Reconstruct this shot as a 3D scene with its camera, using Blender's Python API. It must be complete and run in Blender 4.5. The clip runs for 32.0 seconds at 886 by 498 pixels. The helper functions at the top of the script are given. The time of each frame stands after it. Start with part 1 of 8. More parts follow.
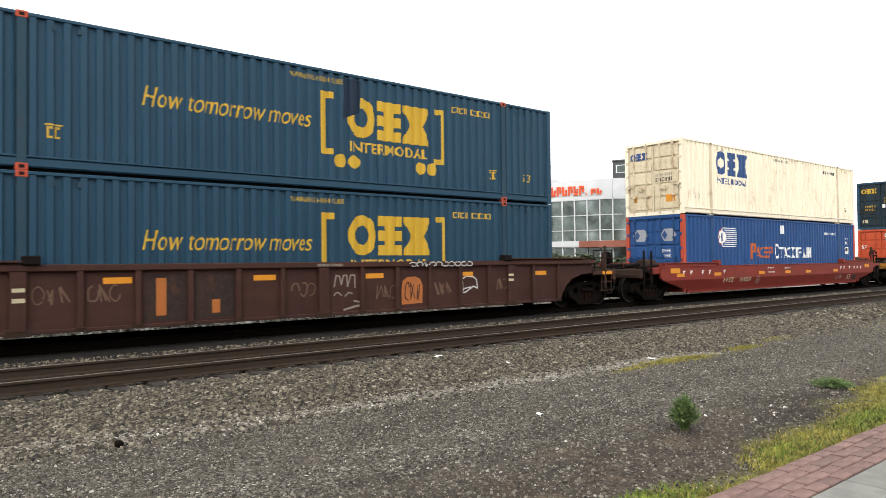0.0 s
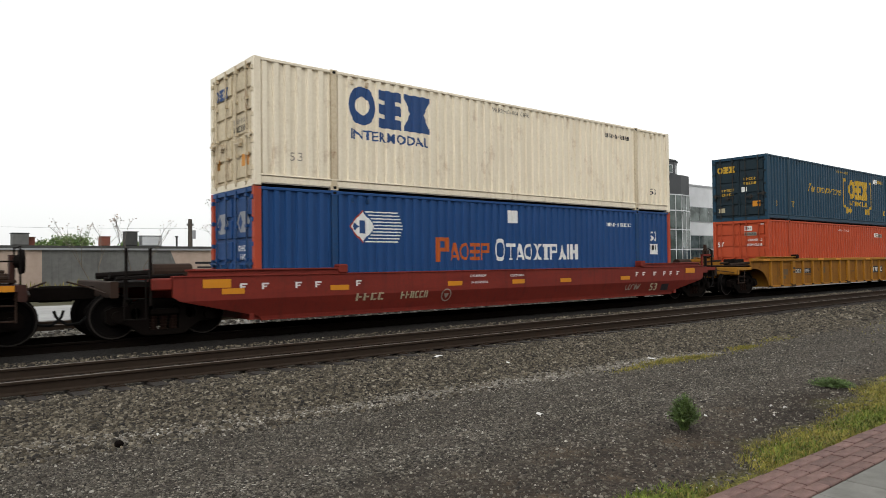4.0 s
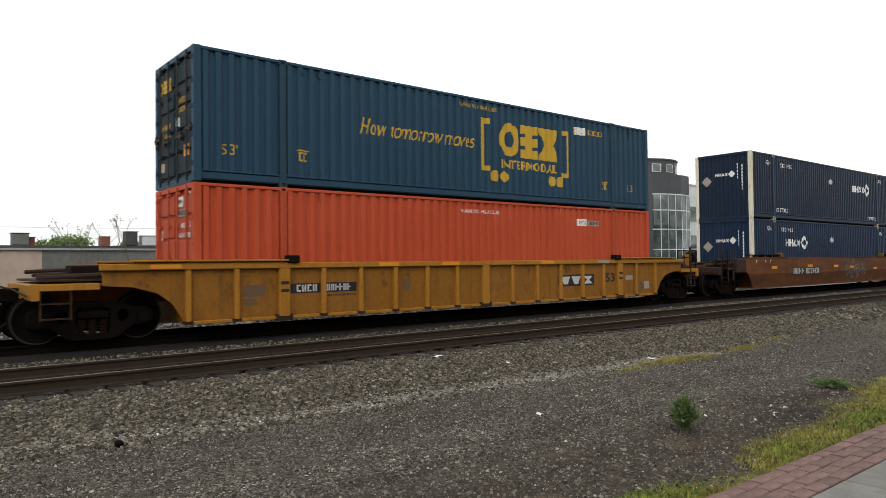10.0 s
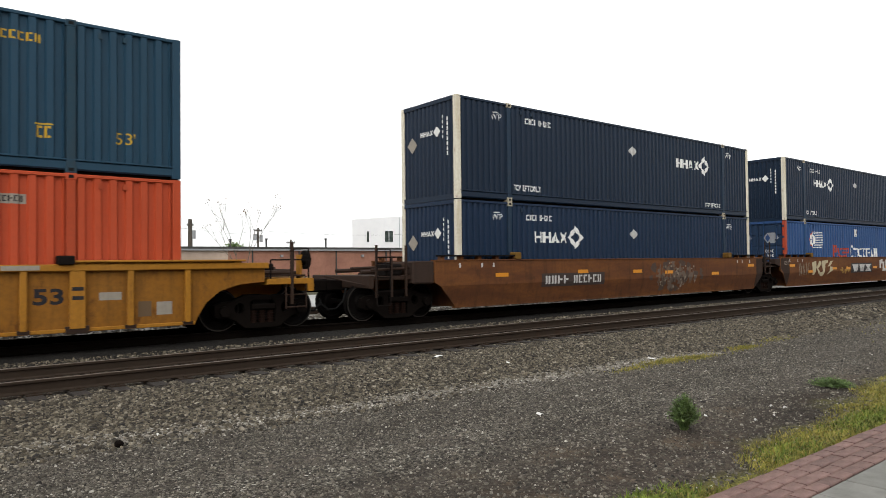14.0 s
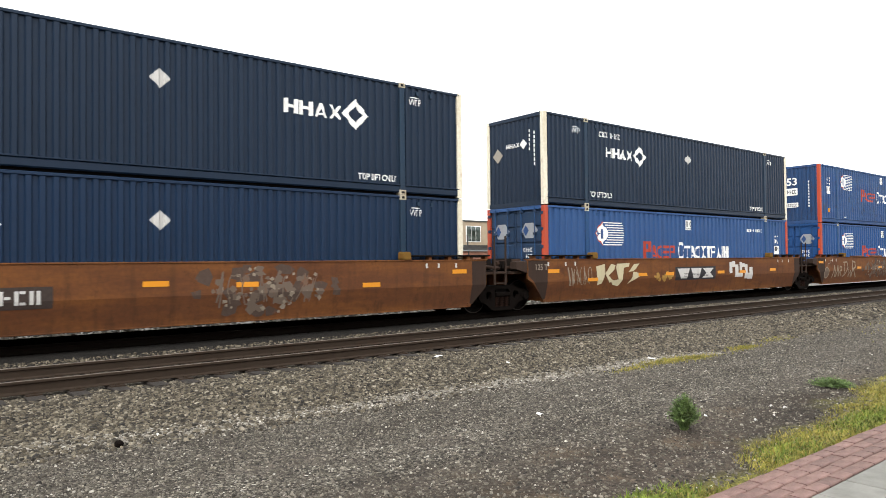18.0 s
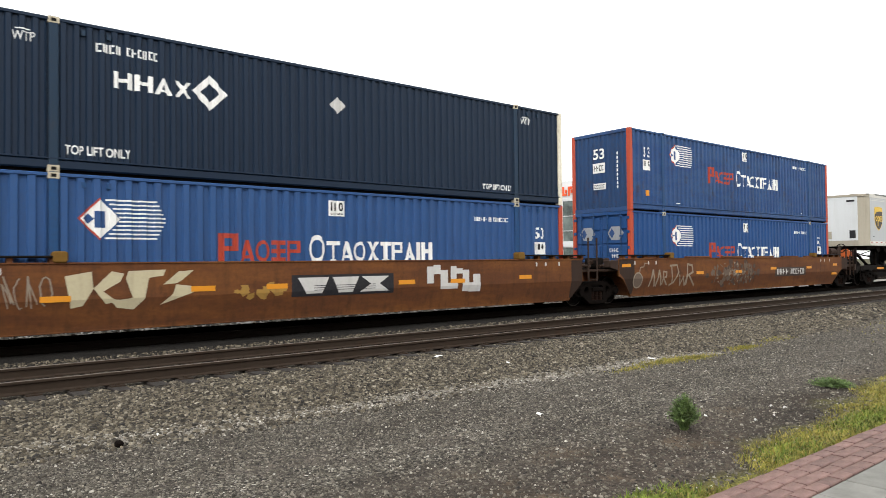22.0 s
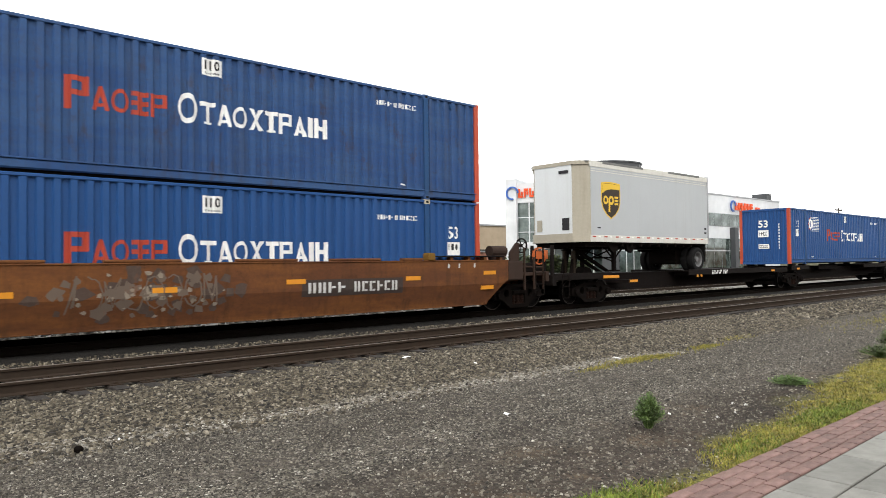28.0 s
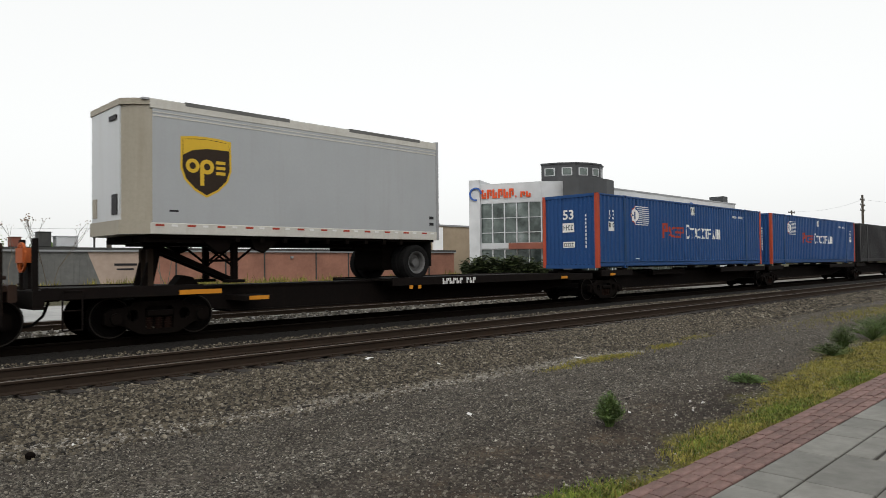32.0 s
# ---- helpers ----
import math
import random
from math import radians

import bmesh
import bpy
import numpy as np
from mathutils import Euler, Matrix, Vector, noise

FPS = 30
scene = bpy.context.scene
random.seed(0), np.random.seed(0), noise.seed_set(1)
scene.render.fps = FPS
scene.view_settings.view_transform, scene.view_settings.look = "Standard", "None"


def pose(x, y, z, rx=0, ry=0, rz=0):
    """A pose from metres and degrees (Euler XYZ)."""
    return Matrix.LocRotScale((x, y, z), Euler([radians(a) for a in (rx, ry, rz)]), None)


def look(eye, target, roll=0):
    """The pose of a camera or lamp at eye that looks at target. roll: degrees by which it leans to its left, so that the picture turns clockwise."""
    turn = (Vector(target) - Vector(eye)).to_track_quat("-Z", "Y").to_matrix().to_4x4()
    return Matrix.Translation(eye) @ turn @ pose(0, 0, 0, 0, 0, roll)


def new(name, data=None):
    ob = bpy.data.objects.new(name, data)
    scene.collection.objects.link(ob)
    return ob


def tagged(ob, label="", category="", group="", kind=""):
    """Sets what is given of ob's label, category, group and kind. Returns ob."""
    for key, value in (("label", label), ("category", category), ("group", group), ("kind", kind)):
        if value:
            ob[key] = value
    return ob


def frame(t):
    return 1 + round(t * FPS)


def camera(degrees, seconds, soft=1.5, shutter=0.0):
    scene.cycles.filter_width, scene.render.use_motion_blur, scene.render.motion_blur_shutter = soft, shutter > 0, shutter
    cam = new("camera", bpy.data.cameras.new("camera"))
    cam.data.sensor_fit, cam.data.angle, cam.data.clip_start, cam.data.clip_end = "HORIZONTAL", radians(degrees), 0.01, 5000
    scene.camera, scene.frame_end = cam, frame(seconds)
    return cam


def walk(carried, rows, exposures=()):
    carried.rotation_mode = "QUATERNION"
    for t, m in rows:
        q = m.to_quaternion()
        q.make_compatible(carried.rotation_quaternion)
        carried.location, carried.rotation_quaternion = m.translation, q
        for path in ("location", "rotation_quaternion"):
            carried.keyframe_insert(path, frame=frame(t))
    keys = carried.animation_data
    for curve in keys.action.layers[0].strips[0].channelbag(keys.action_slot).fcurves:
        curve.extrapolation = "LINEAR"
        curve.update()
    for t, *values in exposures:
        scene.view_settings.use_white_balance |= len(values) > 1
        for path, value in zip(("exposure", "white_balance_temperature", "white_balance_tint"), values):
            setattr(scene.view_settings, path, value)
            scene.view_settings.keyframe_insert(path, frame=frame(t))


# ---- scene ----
W_C, H_C, L_C = 2.59, 2.896, 16.15      # a 53 foot high-cube container
YC, ZR = 15.69, 0.19                    # centre line and rail height of the train's track
EYE = (0.0, 0.0, 1.58)
PAN = [  # seconds, yaw from the track's direction, pitch, roll
    (0, 50.835, 1.157, -0.626), (25.3, 50.835, 1.157, -0.626), (25.8, 50.62, 1.16, -0.63),
    (26.6, 49.78, 1.178, -0.66), (27.5, 48.727, 1.196, -0.685), (28, 48.158, 1.196, -0.683),
    (28.5, 47.57, 1.192, -0.67), (29, 47.115, 1.19, -0.645), (29.5, 46.74, 1.195, -0.635),
    (30, 46.34, 1.2, -0.622), (30.5, 45.925, 1.21, -0.62), (31, 45.53, 1.214, -0.638),
    (31.5, 45.17, 1.222, -0.662), (32, 45.13, 1.224, -0.67)]


def aim(yaw, pitch, roll):
    a, b = radians(yaw), radians(pitch)
    way = Vector((math.cos(a) * math.cos(b), math.sin(a) * math.cos(b), math.sin(b)))
    return look(EYE, Vector(EYE) + way * 10, roll)


cam = camera(65.37, 32.0, soft=0.85, shutter=0.25)
walk(cam, [(t, aim(*r)) for t, *r in PAN], exposures=[
    (0, 0.8), (1, 0.8), (2, 0.48), (3, -0.04), (4, -0.08), (6, 0.14), (7, 0.14), (8, 0.14), (9, -0.04), (10, 0.0), (11, 0.7), (12, 0.78), (13, 0.6), (14, 0.2),
    (15.5, 0.6), (17, 0.98), (19, 1.0), (21, 0.76), (25, 0.72), (28, 0.74), (29, 0.24), (30, 0.0), (31, -0.24), (32, -0.2)])

# way that the train has gone along the track, second by second
TRAIN = [0, -4.3, -8.57, -12.81, -17.02, -21.22, -25.39, -29.56, -33.73, -37.89, -42.05, -46.19, -50.31, -54.4, -58.46, -62.48, -66.47, -70.45, -74.4,
         -78.3, -82.16, -85.96, -89.71, -93.42, -97.1, -100.76, -104.4, -108.02, -111.62, -115.18, -118.66, -122.15, -125.61]
ROLLING = []     # things that roll with the train, with their first poses
WHEELS = []      # wheelsets: object, place on its car, radius


def gone(t):
    i = min(int(t), 31)
    return TRAIN[i] + (TRAIN[i + 1] - TRAIN[i]) * (t - i)


# ---- light: an even white overcast ----
world = bpy.data.worlds.new("overcast_sky")
scene.world = world
world.use_nodes = True
wn = world.node_tree.nodes
wl = world.node_tree.links
sky = wn.new("ShaderNodeTexSky")
sky.sky_type, sky.sun_disc, sky.sun_elevation, sky.sun_rotation = "NISHITA", False, radians(42), radians(229)
sky.dust_density = 4.0
pale = wn.new("ShaderNodeHueSaturation")
pale.inputs["Saturation"].default_value = 0.12
pale.inputs["Value"].default_value = 0.05
cloud = wn.new("ShaderNodeMix")
cloud.data_type, cloud.blend_type = "RGBA", "ADD"
cloud.inputs["Factor"].default_value = 1.0
cloud.inputs["B"].default_value = (0.80, 0.81, 0.80, 1)
wl.new(sky.outputs["Color"], pale.inputs["Color"])
wl.new(pale.outputs["Color"], cloud.inputs["A"])
wl.new(cloud.outputs["Result"], wn["Background"].inputs["Color"])
wn["Background"].inputs["Strength"].default_value = 1.13
sun = new("sun", bpy.data.lights.new("sun", "SUN"))
sun.data.energy, sun.data.angle, sun.data.color = 0.75, radians(25), (1.0, 0.95, 0.88)
sun.matrix_world = look((-40, -35, 48), (0, 0, 0))

# ---- materials ----
MATS = {}


def ramp(nt, fac, stops):
    r = nt.nodes.new("ShaderNodeValToRGB")
    while len(r.color_ramp.elements) < len(stops):
        r.color_ramp.elements.new(0.5)
    for e, (p, c) in zip(r.color_ramp.elements, stops):
        e.position = p
        e.color = (*c, 1) if len(c) == 3 else c
    nt.links.new(fac, r.inputs["Fac"])
    return r.outputs["Color"]


def noise_tex(nt, vec, scale, detail=4.0, rough=0.55):
    n = nt.nodes.new("ShaderNodeTexNoise")
    n.inputs["Scale"].default_value, n.inputs["Detail"].default_value = scale, detail
    n.inputs["Roughness"].default_value = rough
    if vec is not None:
        nt.links.new(vec, n.inputs["Vector"])
    return n.outputs["Fac"]


def scaled(nt, vec, s):
    m = nt.nodes.new("ShaderNodeMapping")
    m.inputs["Scale"].default_value = s
    nt.links.new(vec, m.inputs["Vector"])
    return m.outputs["Vector"]


def mix(nt, fac, a, b, mode="MIX"):
    m = nt.nodes.new("ShaderNodeMix")
    m.data_type, m.blend_type = "RGBA", mode
    for sock, v in (("Factor", fac), ("A", a), ("B", b)):
        if isinstance(v, (int, float)):
            m.inputs[sock].default_value = v
        elif isinstance(v, tuple):
            m.inputs[sock].default_value = (*v, 1)
        else:
            nt.links.new(v, m.inputs[sock])
    return m.outputs["Result"]


def base_mat(name):
    m = bpy.data.materials.new(name)
    m.use_nodes = True
    nt = m.node_tree
    b = nt.nodes["Principled BSDF"]
    tc = nt.nodes.new("ShaderNodeTexCoord")
    return m, nt, b, tc.outputs["Object"]


def bump(nt, b, h, strength, dist=0.01):
    n = nt.nodes.new("ShaderNodeBump")
    n.inputs["Strength"].default_value, n.inputs["Distance"].default_value = strength, dist
    nt.links.new(h, n.inputs["Height"])
    nt.links.new(n.outputs["Normal"], b.inputs["Normal"])


def paint(name, col, rough=0.5, dirt=0.35, dirt_col=(0.09, 0.07, 0.055), rust=0.0, rust_col=(0.16, 0.06, 0.025), metal=0.0, fade=0.25, gloss=0.2, smear=None):
    """Weathered paint on steel: cloudy fading, run-down streaks, specks of rust, and smears of another shade along the side."""
    m, nt, b, vec = base_mat(name)
    big = noise_tex(nt, vec, 0.45, 5, 0.6)
    streak = noise_tex(nt, scaled(nt, vec, (5.0, 5.0, 0.35)), 1.0, 5, 0.65)
    fine = noise_tex(nt, vec, 14.0, 5, 0.6)
    pale = min(0.025, 0.16 * sum(col) / 3)
    light = tuple(min(1, c * 1.15 + pale) for c in col)
    c = mix(nt, ramp(nt, big, [(0.3, (0, 0, 0)), (0.75, (fade * 2,) * 3)]), col, light)
    if smear:
        drawn = noise_tex(nt, scaled(nt, vec, (0.4, 0.4, 1.9)), 1.3, 6, 0.62)
        c = mix(nt, ramp(nt, drawn, [(0.42, (0, 0, 0)), (0.62, (0.85, 0.85, 0.85))]), c, smear)
    c = mix(nt, ramp(nt, streak, [(0.5, (0, 0, 0)), (0.85, (dirt,) * 3)]), c, dirt_col)
    c = mix(nt, ramp(nt, fine, [(0.35, (dirt * 0.35,) * 3), (0.6, (0, 0, 0))]), c, dirt_col)
    if rust:
        spots = noise_tex(nt, scaled(nt, vec, (1.6, 1.6, 0.9)), 1.7, 8, 0.72)
        c = mix(nt, ramp(nt, spots, [(0.56, (0, 0, 0)), (0.68, (rust,) * 3)]), c, rust_col)
    nt.links.new(c, b.inputs["Base Color"])
    r = nt.nodes.new("ShaderNodeMapRange")
    r.inputs["To Min"].default_value, r.inputs["To Max"].default_value = max(0.1, rough - 0.12), min(1, rough + 0.2)
    nt.links.new(fine, r.inputs["Value"])
    nt.links.new(r.outputs["Result"], b.inputs["Roughness"])
    b.inputs["Metallic"].default_value = metal
    b.inputs["Specular IOR Level"].default_value = gloss
    bump(nt, b, fine, 0.12, 0.004)
    MATS[name] = m
    return m


def simple(name, stops, scale, rough, bscale=None, bstr=0.3, metal=0.0, stretch=(1, 1, 1), per_object=0.0):
    """A surface whose colour follows a noise through a few stops, with fine relief."""
    m, nt, b, vec = base_mat(name)
    v = scaled(nt, vec, stretch)
    c = ramp(nt, noise_tex(nt, v, scale, 8, 0.65), stops)
    c2 = noise_tex(nt, vec, scale * 0.13, 3)
    c = mix(nt, 0.5, c, ramp(nt, c2, [(0.3, (0.35, 0.35, 0.35)), (0.7, (0.72, 0.72, 0.72))]), "OVERLAY")
    if per_object:
        info = nt.nodes.new("ShaderNodeObjectInfo")
        lo, hi = 0.5 - per_object, 0.5 + per_object
        c = mix(nt, 0.8, c, ramp(nt, info.outputs["Random"], [(0, (lo, lo, lo)), (1, (hi, hi, hi))]), "OVERLAY")
    nt.links.new(c, b.inputs["Base Color"])
    b.inputs["Roughness"].default_value, b.inputs["Metallic"].default_value = rough, metal
    bump(nt, b, noise_tex(nt, vec, bscale or scale * 4, 6), bstr, 0.02)
    MATS[name] = m
    return m


def islands(name, stops, rough=0.9, clump=7.0):
    """Colour by piece, for heaps of loose pieces."""
    m, nt, b, vec = base_mat(name)
    g = nt.nodes.new("ShaderNodeNewGeometry")
    c = ramp(nt, g.outputs["Random Per Island"], stops)
    c = mix(nt, 0.35, c, ramp(nt, noise_tex(nt, vec, 60.0), [(0.3, (0.2, 0.2, 0.2)), (0.7, (0.8, 0.8, 0.8))]), "OVERLAY")
    c = mix(nt, 1.0, c, ramp(nt, noise_tex(nt, vec, clump, 5, 0.6), [(0.36, (0.55, 0.53, 0.5)), (0.5, (0.95, 0.95, 0.95)), (0.64, (1.35, 1.33, 1.3))]), "MULTIPLY")
    nt.links.new(c, b.inputs["Base Color"])
    b.inputs["Roughness"].default_value = rough
    MATS[name] = m
    return m


green_paint = paint("green_paint", (0.0105, 0.041, 0.072), 0.5, 0.3, (0.0128, 0.0192, 0.0224))
cream_paint = paint("cream_paint", (0.70, 0.635, 0.505), 0.55, 0.34, (0.33, 0.25, 0.14), 0.35, (0.25, 0.125, 0.05))
cream_door_paint = paint("cream_door_paint", (0.55, 0.475, 0.335), 0.55, 0.7, (0.20, 0.135, 0.07), 0.9, (0.19, 0.085, 0.03))
blue_paint = paint("blue_paint", (0.0105, 0.053, 0.168), 0.5, 0.3, (0.0128, 0.0224, 0.0448))
blue_paint_dull = paint("blue_paint_dull", (0.019, 0.062, 0.172), 0.55, 0.45, (0.032, 0.0384, 0.0576))
navy_paint = paint("navy_paint", (0.0042, 0.0132, 0.0305), 0.45, 0.2, (0.0084, 0.0112, 0.0175))
navy_paint_blue = paint("navy_paint_blue", (0.0043, 0.0165, 0.043), 0.45, 0.25, (0.0084, 0.0126, 0.021))
blue_end = paint("blue_end", (0.0128, 0.0435, 0.1184), 0.65, 0.7, (0.032, 0.0288, 0.0288), 0.7, (0.048, 0.0288, 0.0224))
orange_paint = paint("orange_paint", (0.384, 0.0544, 0.016), 0.55, 0.35, (0.16, 0.032, 0.0128))
black_paint = paint("black_paint", (0.012, 0.013, 0.015), 0.5, 0.2)
red_post_paint = paint("red_post_paint", (0.352, 0.048, 0.0192), 0.5, 0.3)
white_post_paint = paint("white_post_paint", (0.60, 0.57, 0.47), 0.5, 0.8, (0.30, 0.22, 0.10), 0.8, (0.20, 0.085, 0.03))
casting_pale = paint("casting_pale", (0.40, 0.36, 0.27), 0.6, 0.8, (0.16, 0.10, 0.05), 0.9, (0.12, 0.05, 0.02))
trailer_rail = paint("trailer_rail", (0.50, 0.49, 0.45), 0.45, 0.4, (0.28, 0.24, 0.18))
rim_grey = paint("rim_grey", (0.11, 0.11, 0.11), 0.5, 0.5, (0.03, 0.027, 0.024), metal=0.3)
rod_steel = paint("rod_steel", (0.030, 0.027, 0.024), 0.6, 0.5, (0.012, 0.01, 0.009), 0.4, (0.06, 0.03, 0.018), gloss=0.15)
teal_post = paint("teal_post", (0.0102, 0.0358, 0.0576), 0.6, 0.6, (0.032, 0.0384, 0.0416), 0.4, (0.0448, 0.0288, 0.0224))
teal_door = paint("teal_door", (0.0102, 0.023, 0.032), 0.65, 0.6, (0.0192, 0.0192, 0.0192), 0.6, (0.0224, 0.0179, 0.0154))
grimy_steel = paint("grimy_steel", (0.0275, 0.0143, 0.0088), 0.75, 0.6, (0.011, 0.0072, 0.0055), 0.5, (0.0468, 0.022, 0.0121))
# trailer's front panel, a paler grey-white than its side walls
front_paint = paint("front_white", (0.50, 0.52, 0.53), 0.4, 0.2, (0.33, 0.31, 0.28))
maroon_car = paint("maroon_car", (0.034, 0.0125, 0.0092), 0.65, 0.6, (0.014, 0.008, 0.006), 0.5, (0.058, 0.026, 0.015), smear=(0.050, 0.019, 0.0135))
red_car = paint("red_car", (0.145, 0.0165, 0.0105), 0.55, 0.5, (0.045, 0.012, 0.009), 0.3, (0.07, 0.022, 0.013), smear=(0.185, 0.024, 0.015))
yellow_car = paint("yellow_car", (0.3008, 0.1312, 0.0115), 0.6, 0.55, (0.0896, 0.0448, 0.0141), 0.4, (0.1088, 0.0448, 0.0141), gloss=0.12)
blue_door = paint("blue_door", (0.0115, 0.032, 0.0736), 0.6, 0.6, (0.0192, 0.0224, 0.0288), 0.5, (0.032, 0.0224, 0.0192))
# side plates: darker base paints in shade between the posts, plus dirt and rust
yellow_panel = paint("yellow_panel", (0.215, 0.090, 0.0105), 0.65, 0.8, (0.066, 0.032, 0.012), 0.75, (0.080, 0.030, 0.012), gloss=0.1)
navy_post = paint("navy_post", (0.0077, 0.023, 0.0461), 0.5, 0.5, (0.0192, 0.0256, 0.032), 0.3, (0.0448, 0.0288, 0.0192))
blue_post = paint("blue_post", (0.009, 0.048, 0.1344), 0.55, 0.6, (0.0192, 0.0256, 0.0384), 0.35, (0.0576, 0.032, 0.0192))
cream_post = paint("cream_post", (0.525, 0.45, 0.3225), 0.55, 0.6, (0.225, 0.1425, 0.0675), 0.9, (0.195, 0.09, 0.0375))
orange_post = paint("orange_post", (0.3328, 0.048, 0.0141), 0.55, 0.5, (0.1408, 0.032, 0.0128), 0.3, (0.0896, 0.0256, 0.0128))
lock_yellow = paint("lock_yellow", (0.1344, 0.0704, 0.0128), 0.7, 0.6, (0.0384, 0.0224, 0.0096), 0.8, (0.0448, 0.0192, 0.0096), gloss=0.1)
blue_paint_worn = paint("blue_paint_worn", (0.0145, 0.050, 0.150), 0.6, 0.75, (0.030, 0.034, 0.045), 0.6, (0.040, 0.029, 0.026), smear=(0.028, 0.072, 0.175))
brown_car = paint("brown_car", (0.088, 0.033, 0.0135), 0.7, 0.75, (0.034, 0.017, 0.010), 0.75, (0.052, 0.022, 0.011), gloss=0.12, smear=(0.150, 0.058, 0.0175))
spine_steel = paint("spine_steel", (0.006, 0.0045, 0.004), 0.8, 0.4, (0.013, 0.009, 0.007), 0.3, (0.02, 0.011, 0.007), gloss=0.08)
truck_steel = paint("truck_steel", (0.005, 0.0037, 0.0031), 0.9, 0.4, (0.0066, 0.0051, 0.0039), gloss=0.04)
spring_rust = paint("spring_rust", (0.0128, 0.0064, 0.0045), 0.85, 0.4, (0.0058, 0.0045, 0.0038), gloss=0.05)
grime_brown = paint("grime_brown", (0.034, 0.0215, 0.0165), 0.75, 0.5, (0.0136, 0.0093, 0.0074), 0.5, (0.0465, 0.0211, 0.0112), gloss=0.1)
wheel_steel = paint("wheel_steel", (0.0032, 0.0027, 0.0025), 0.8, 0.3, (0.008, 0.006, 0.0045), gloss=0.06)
tread_steel = paint("tread_steel", (0.028, 0.024, 0.021), 0.6, 0.5, (0.01, 0.009, 0.008), gloss=0.1)
yellow_mark = paint("yellow_mark", (0.4352, 0.2688, 0.0192), 0.55, 0.3, (0.128, 0.0768, 0.0192))
white_mark = paint("white_mark", (0.663, 0.663, 0.646), 0.55, 0.2)
faint_mark = paint("faint_mark", (0.256, 0.2304, 0.192), 0.6, 0.4)
orange_mark = paint("orange_mark", (0.3968, 0.0832, 0.0128), 0.55, 0.3)
red_mark = paint("red_mark", (0.33, 0.040, 0.018), 0.55, 0.5, (0.10, 0.03, 0.04))
blue_mark = paint("blue_mark", (0.0192, 0.0576, 0.1664), 0.55, 0.2)
dark_mark = paint("dark_mark", (0.0128, 0.0128, 0.016), 0.55, 0.2)
reflector_yellow = paint("reflector_yellow", (0.528, 0.208, 0.0096), 0.4, 0.2)
graffiti_cream = paint("graffiti_cream", (0.3968, 0.352, 0.2304), 0.6, 0.3)
graffiti_white = paint("graffiti_white", (0.4352, 0.4288, 0.416), 0.6, 0.25)
graffiti_grey = paint("graffiti_grey", (0.192, 0.16, 0.1344), 0.7, 0.5)
graffiti_orange = paint("graffiti_orange", (0.3072, 0.096, 0.0192), 0.6, 0.4)
trailer_white = paint("trailer_white", (0.335, 0.352, 0.362), 0.4, 0.2, (0.26, 0.245, 0.22))
trailer_nose = paint("trailer_nose", (0.30, 0.275, 0.22), 0.45, 0.45, (0.18, 0.155, 0.11))
shield_brown = paint("shield_brown", (0.021, 0.012, 0.006), 0.4, 0.1)
shield_gold = paint("shield_gold", (0.56, 0.36, 0.024), 0.4, 0.1)
rubber = paint("rubber", (0.007, 0.007, 0.007), 0.85, 0.3, (0.012, 0.011, 0.010), gloss=0.1)
galvanised = paint("galvanised", (0.32, 0.328, 0.336), 0.4, 0.3, metal=0.6)
rail_side = paint("rail_side", (0.031, 0.022, 0.016), 0.8, 0.4, (0.014, 0.01, 0.0075), 0.4, (0.0375, 0.018, 0.009), gloss=0.08)
# near-black rail colour, with the shade under the cars painted in
shaded_rail_steel = paint("shaded_rail_steel", (0.006, 0.0045, 0.0035), 0.9, 0.5, (0.003, 0.0025, 0.0022), gloss=0.02)
rail_top = paint("rail_top", (0.168, 0.1435, 0.1225), 0.5, 0.4, metal=0.3)
tie_wood = simple("tie_wood", [(0.3, (0.0072, 0.0048, 0.0036)), (0.6, (0.018, 0.0126, 0.009)), (0.8, (0.033, 0.0228, 0.0168))], 3.0, 0.9, 30, 0.6, stretch=(3, 0.4, 3))
brick_red = simple("brick_red", [(0.3, (0.102, 0.058, 0.049)), (0.55, (0.150, 0.088, 0.076)), (0.8, (0.200, 0.127, 0.112))], 9.0, 0.85, 80, 0.35, per_object=0.14)
paver_grey = simple("paver_grey", [(0.3, (0.112, 0.110, 0.098)), (0.55, (0.155, 0.152, 0.137)), (0.8, (0.205, 0.202, 0.184))], 4.0, 0.85, 50, 0.3, per_object=0.12)
joint_sand = simple("joint_sand", [(0.3, (0.0132, 0.0108, 0.0084)), (0.7, (0.033, 0.0276, 0.0216))], 20.0, 0.95)
building_brick = simple("building_brick", [(0.3, (0.2448, 0.1116, 0.0756)), (0.7, (0.3024, 0.144, 0.1008))], 3.0, 0.9, 30, 0.2)
pale_stucco = simple("pale_stucco", [(0.3, (0.3384, 0.2592, 0.2088)), (0.7, (0.396, 0.3096, 0.252))], 2.0, 0.9, 20, 0.15)
grey_siding = simple("grey_siding", [(0.3, (0.0936, 0.0936, 0.09)), (0.7, (0.1368, 0.1368, 0.1296))], 2.0, 0.8, 20, 0.15)
white_panel = simple("white_panel", [(0.3, (0.44, 0.45, 0.46)), (0.7, (0.52, 0.53, 0.545))], 1.0, 0.6, 10, 0.05)
white_stucco = simple("white_stucco", [(0.3, (0.84, 0.84, 0.85)), (0.7, (0.9, 0.9, 0.9))], 1.0, 0.85, 20, 0.1)
beige_stucco = simple("beige_stucco", [(0.3, (0.27, 0.21, 0.1425)), (0.7, (0.3225, 0.255, 0.18))], 1.0, 0.85, 20, 0.1)
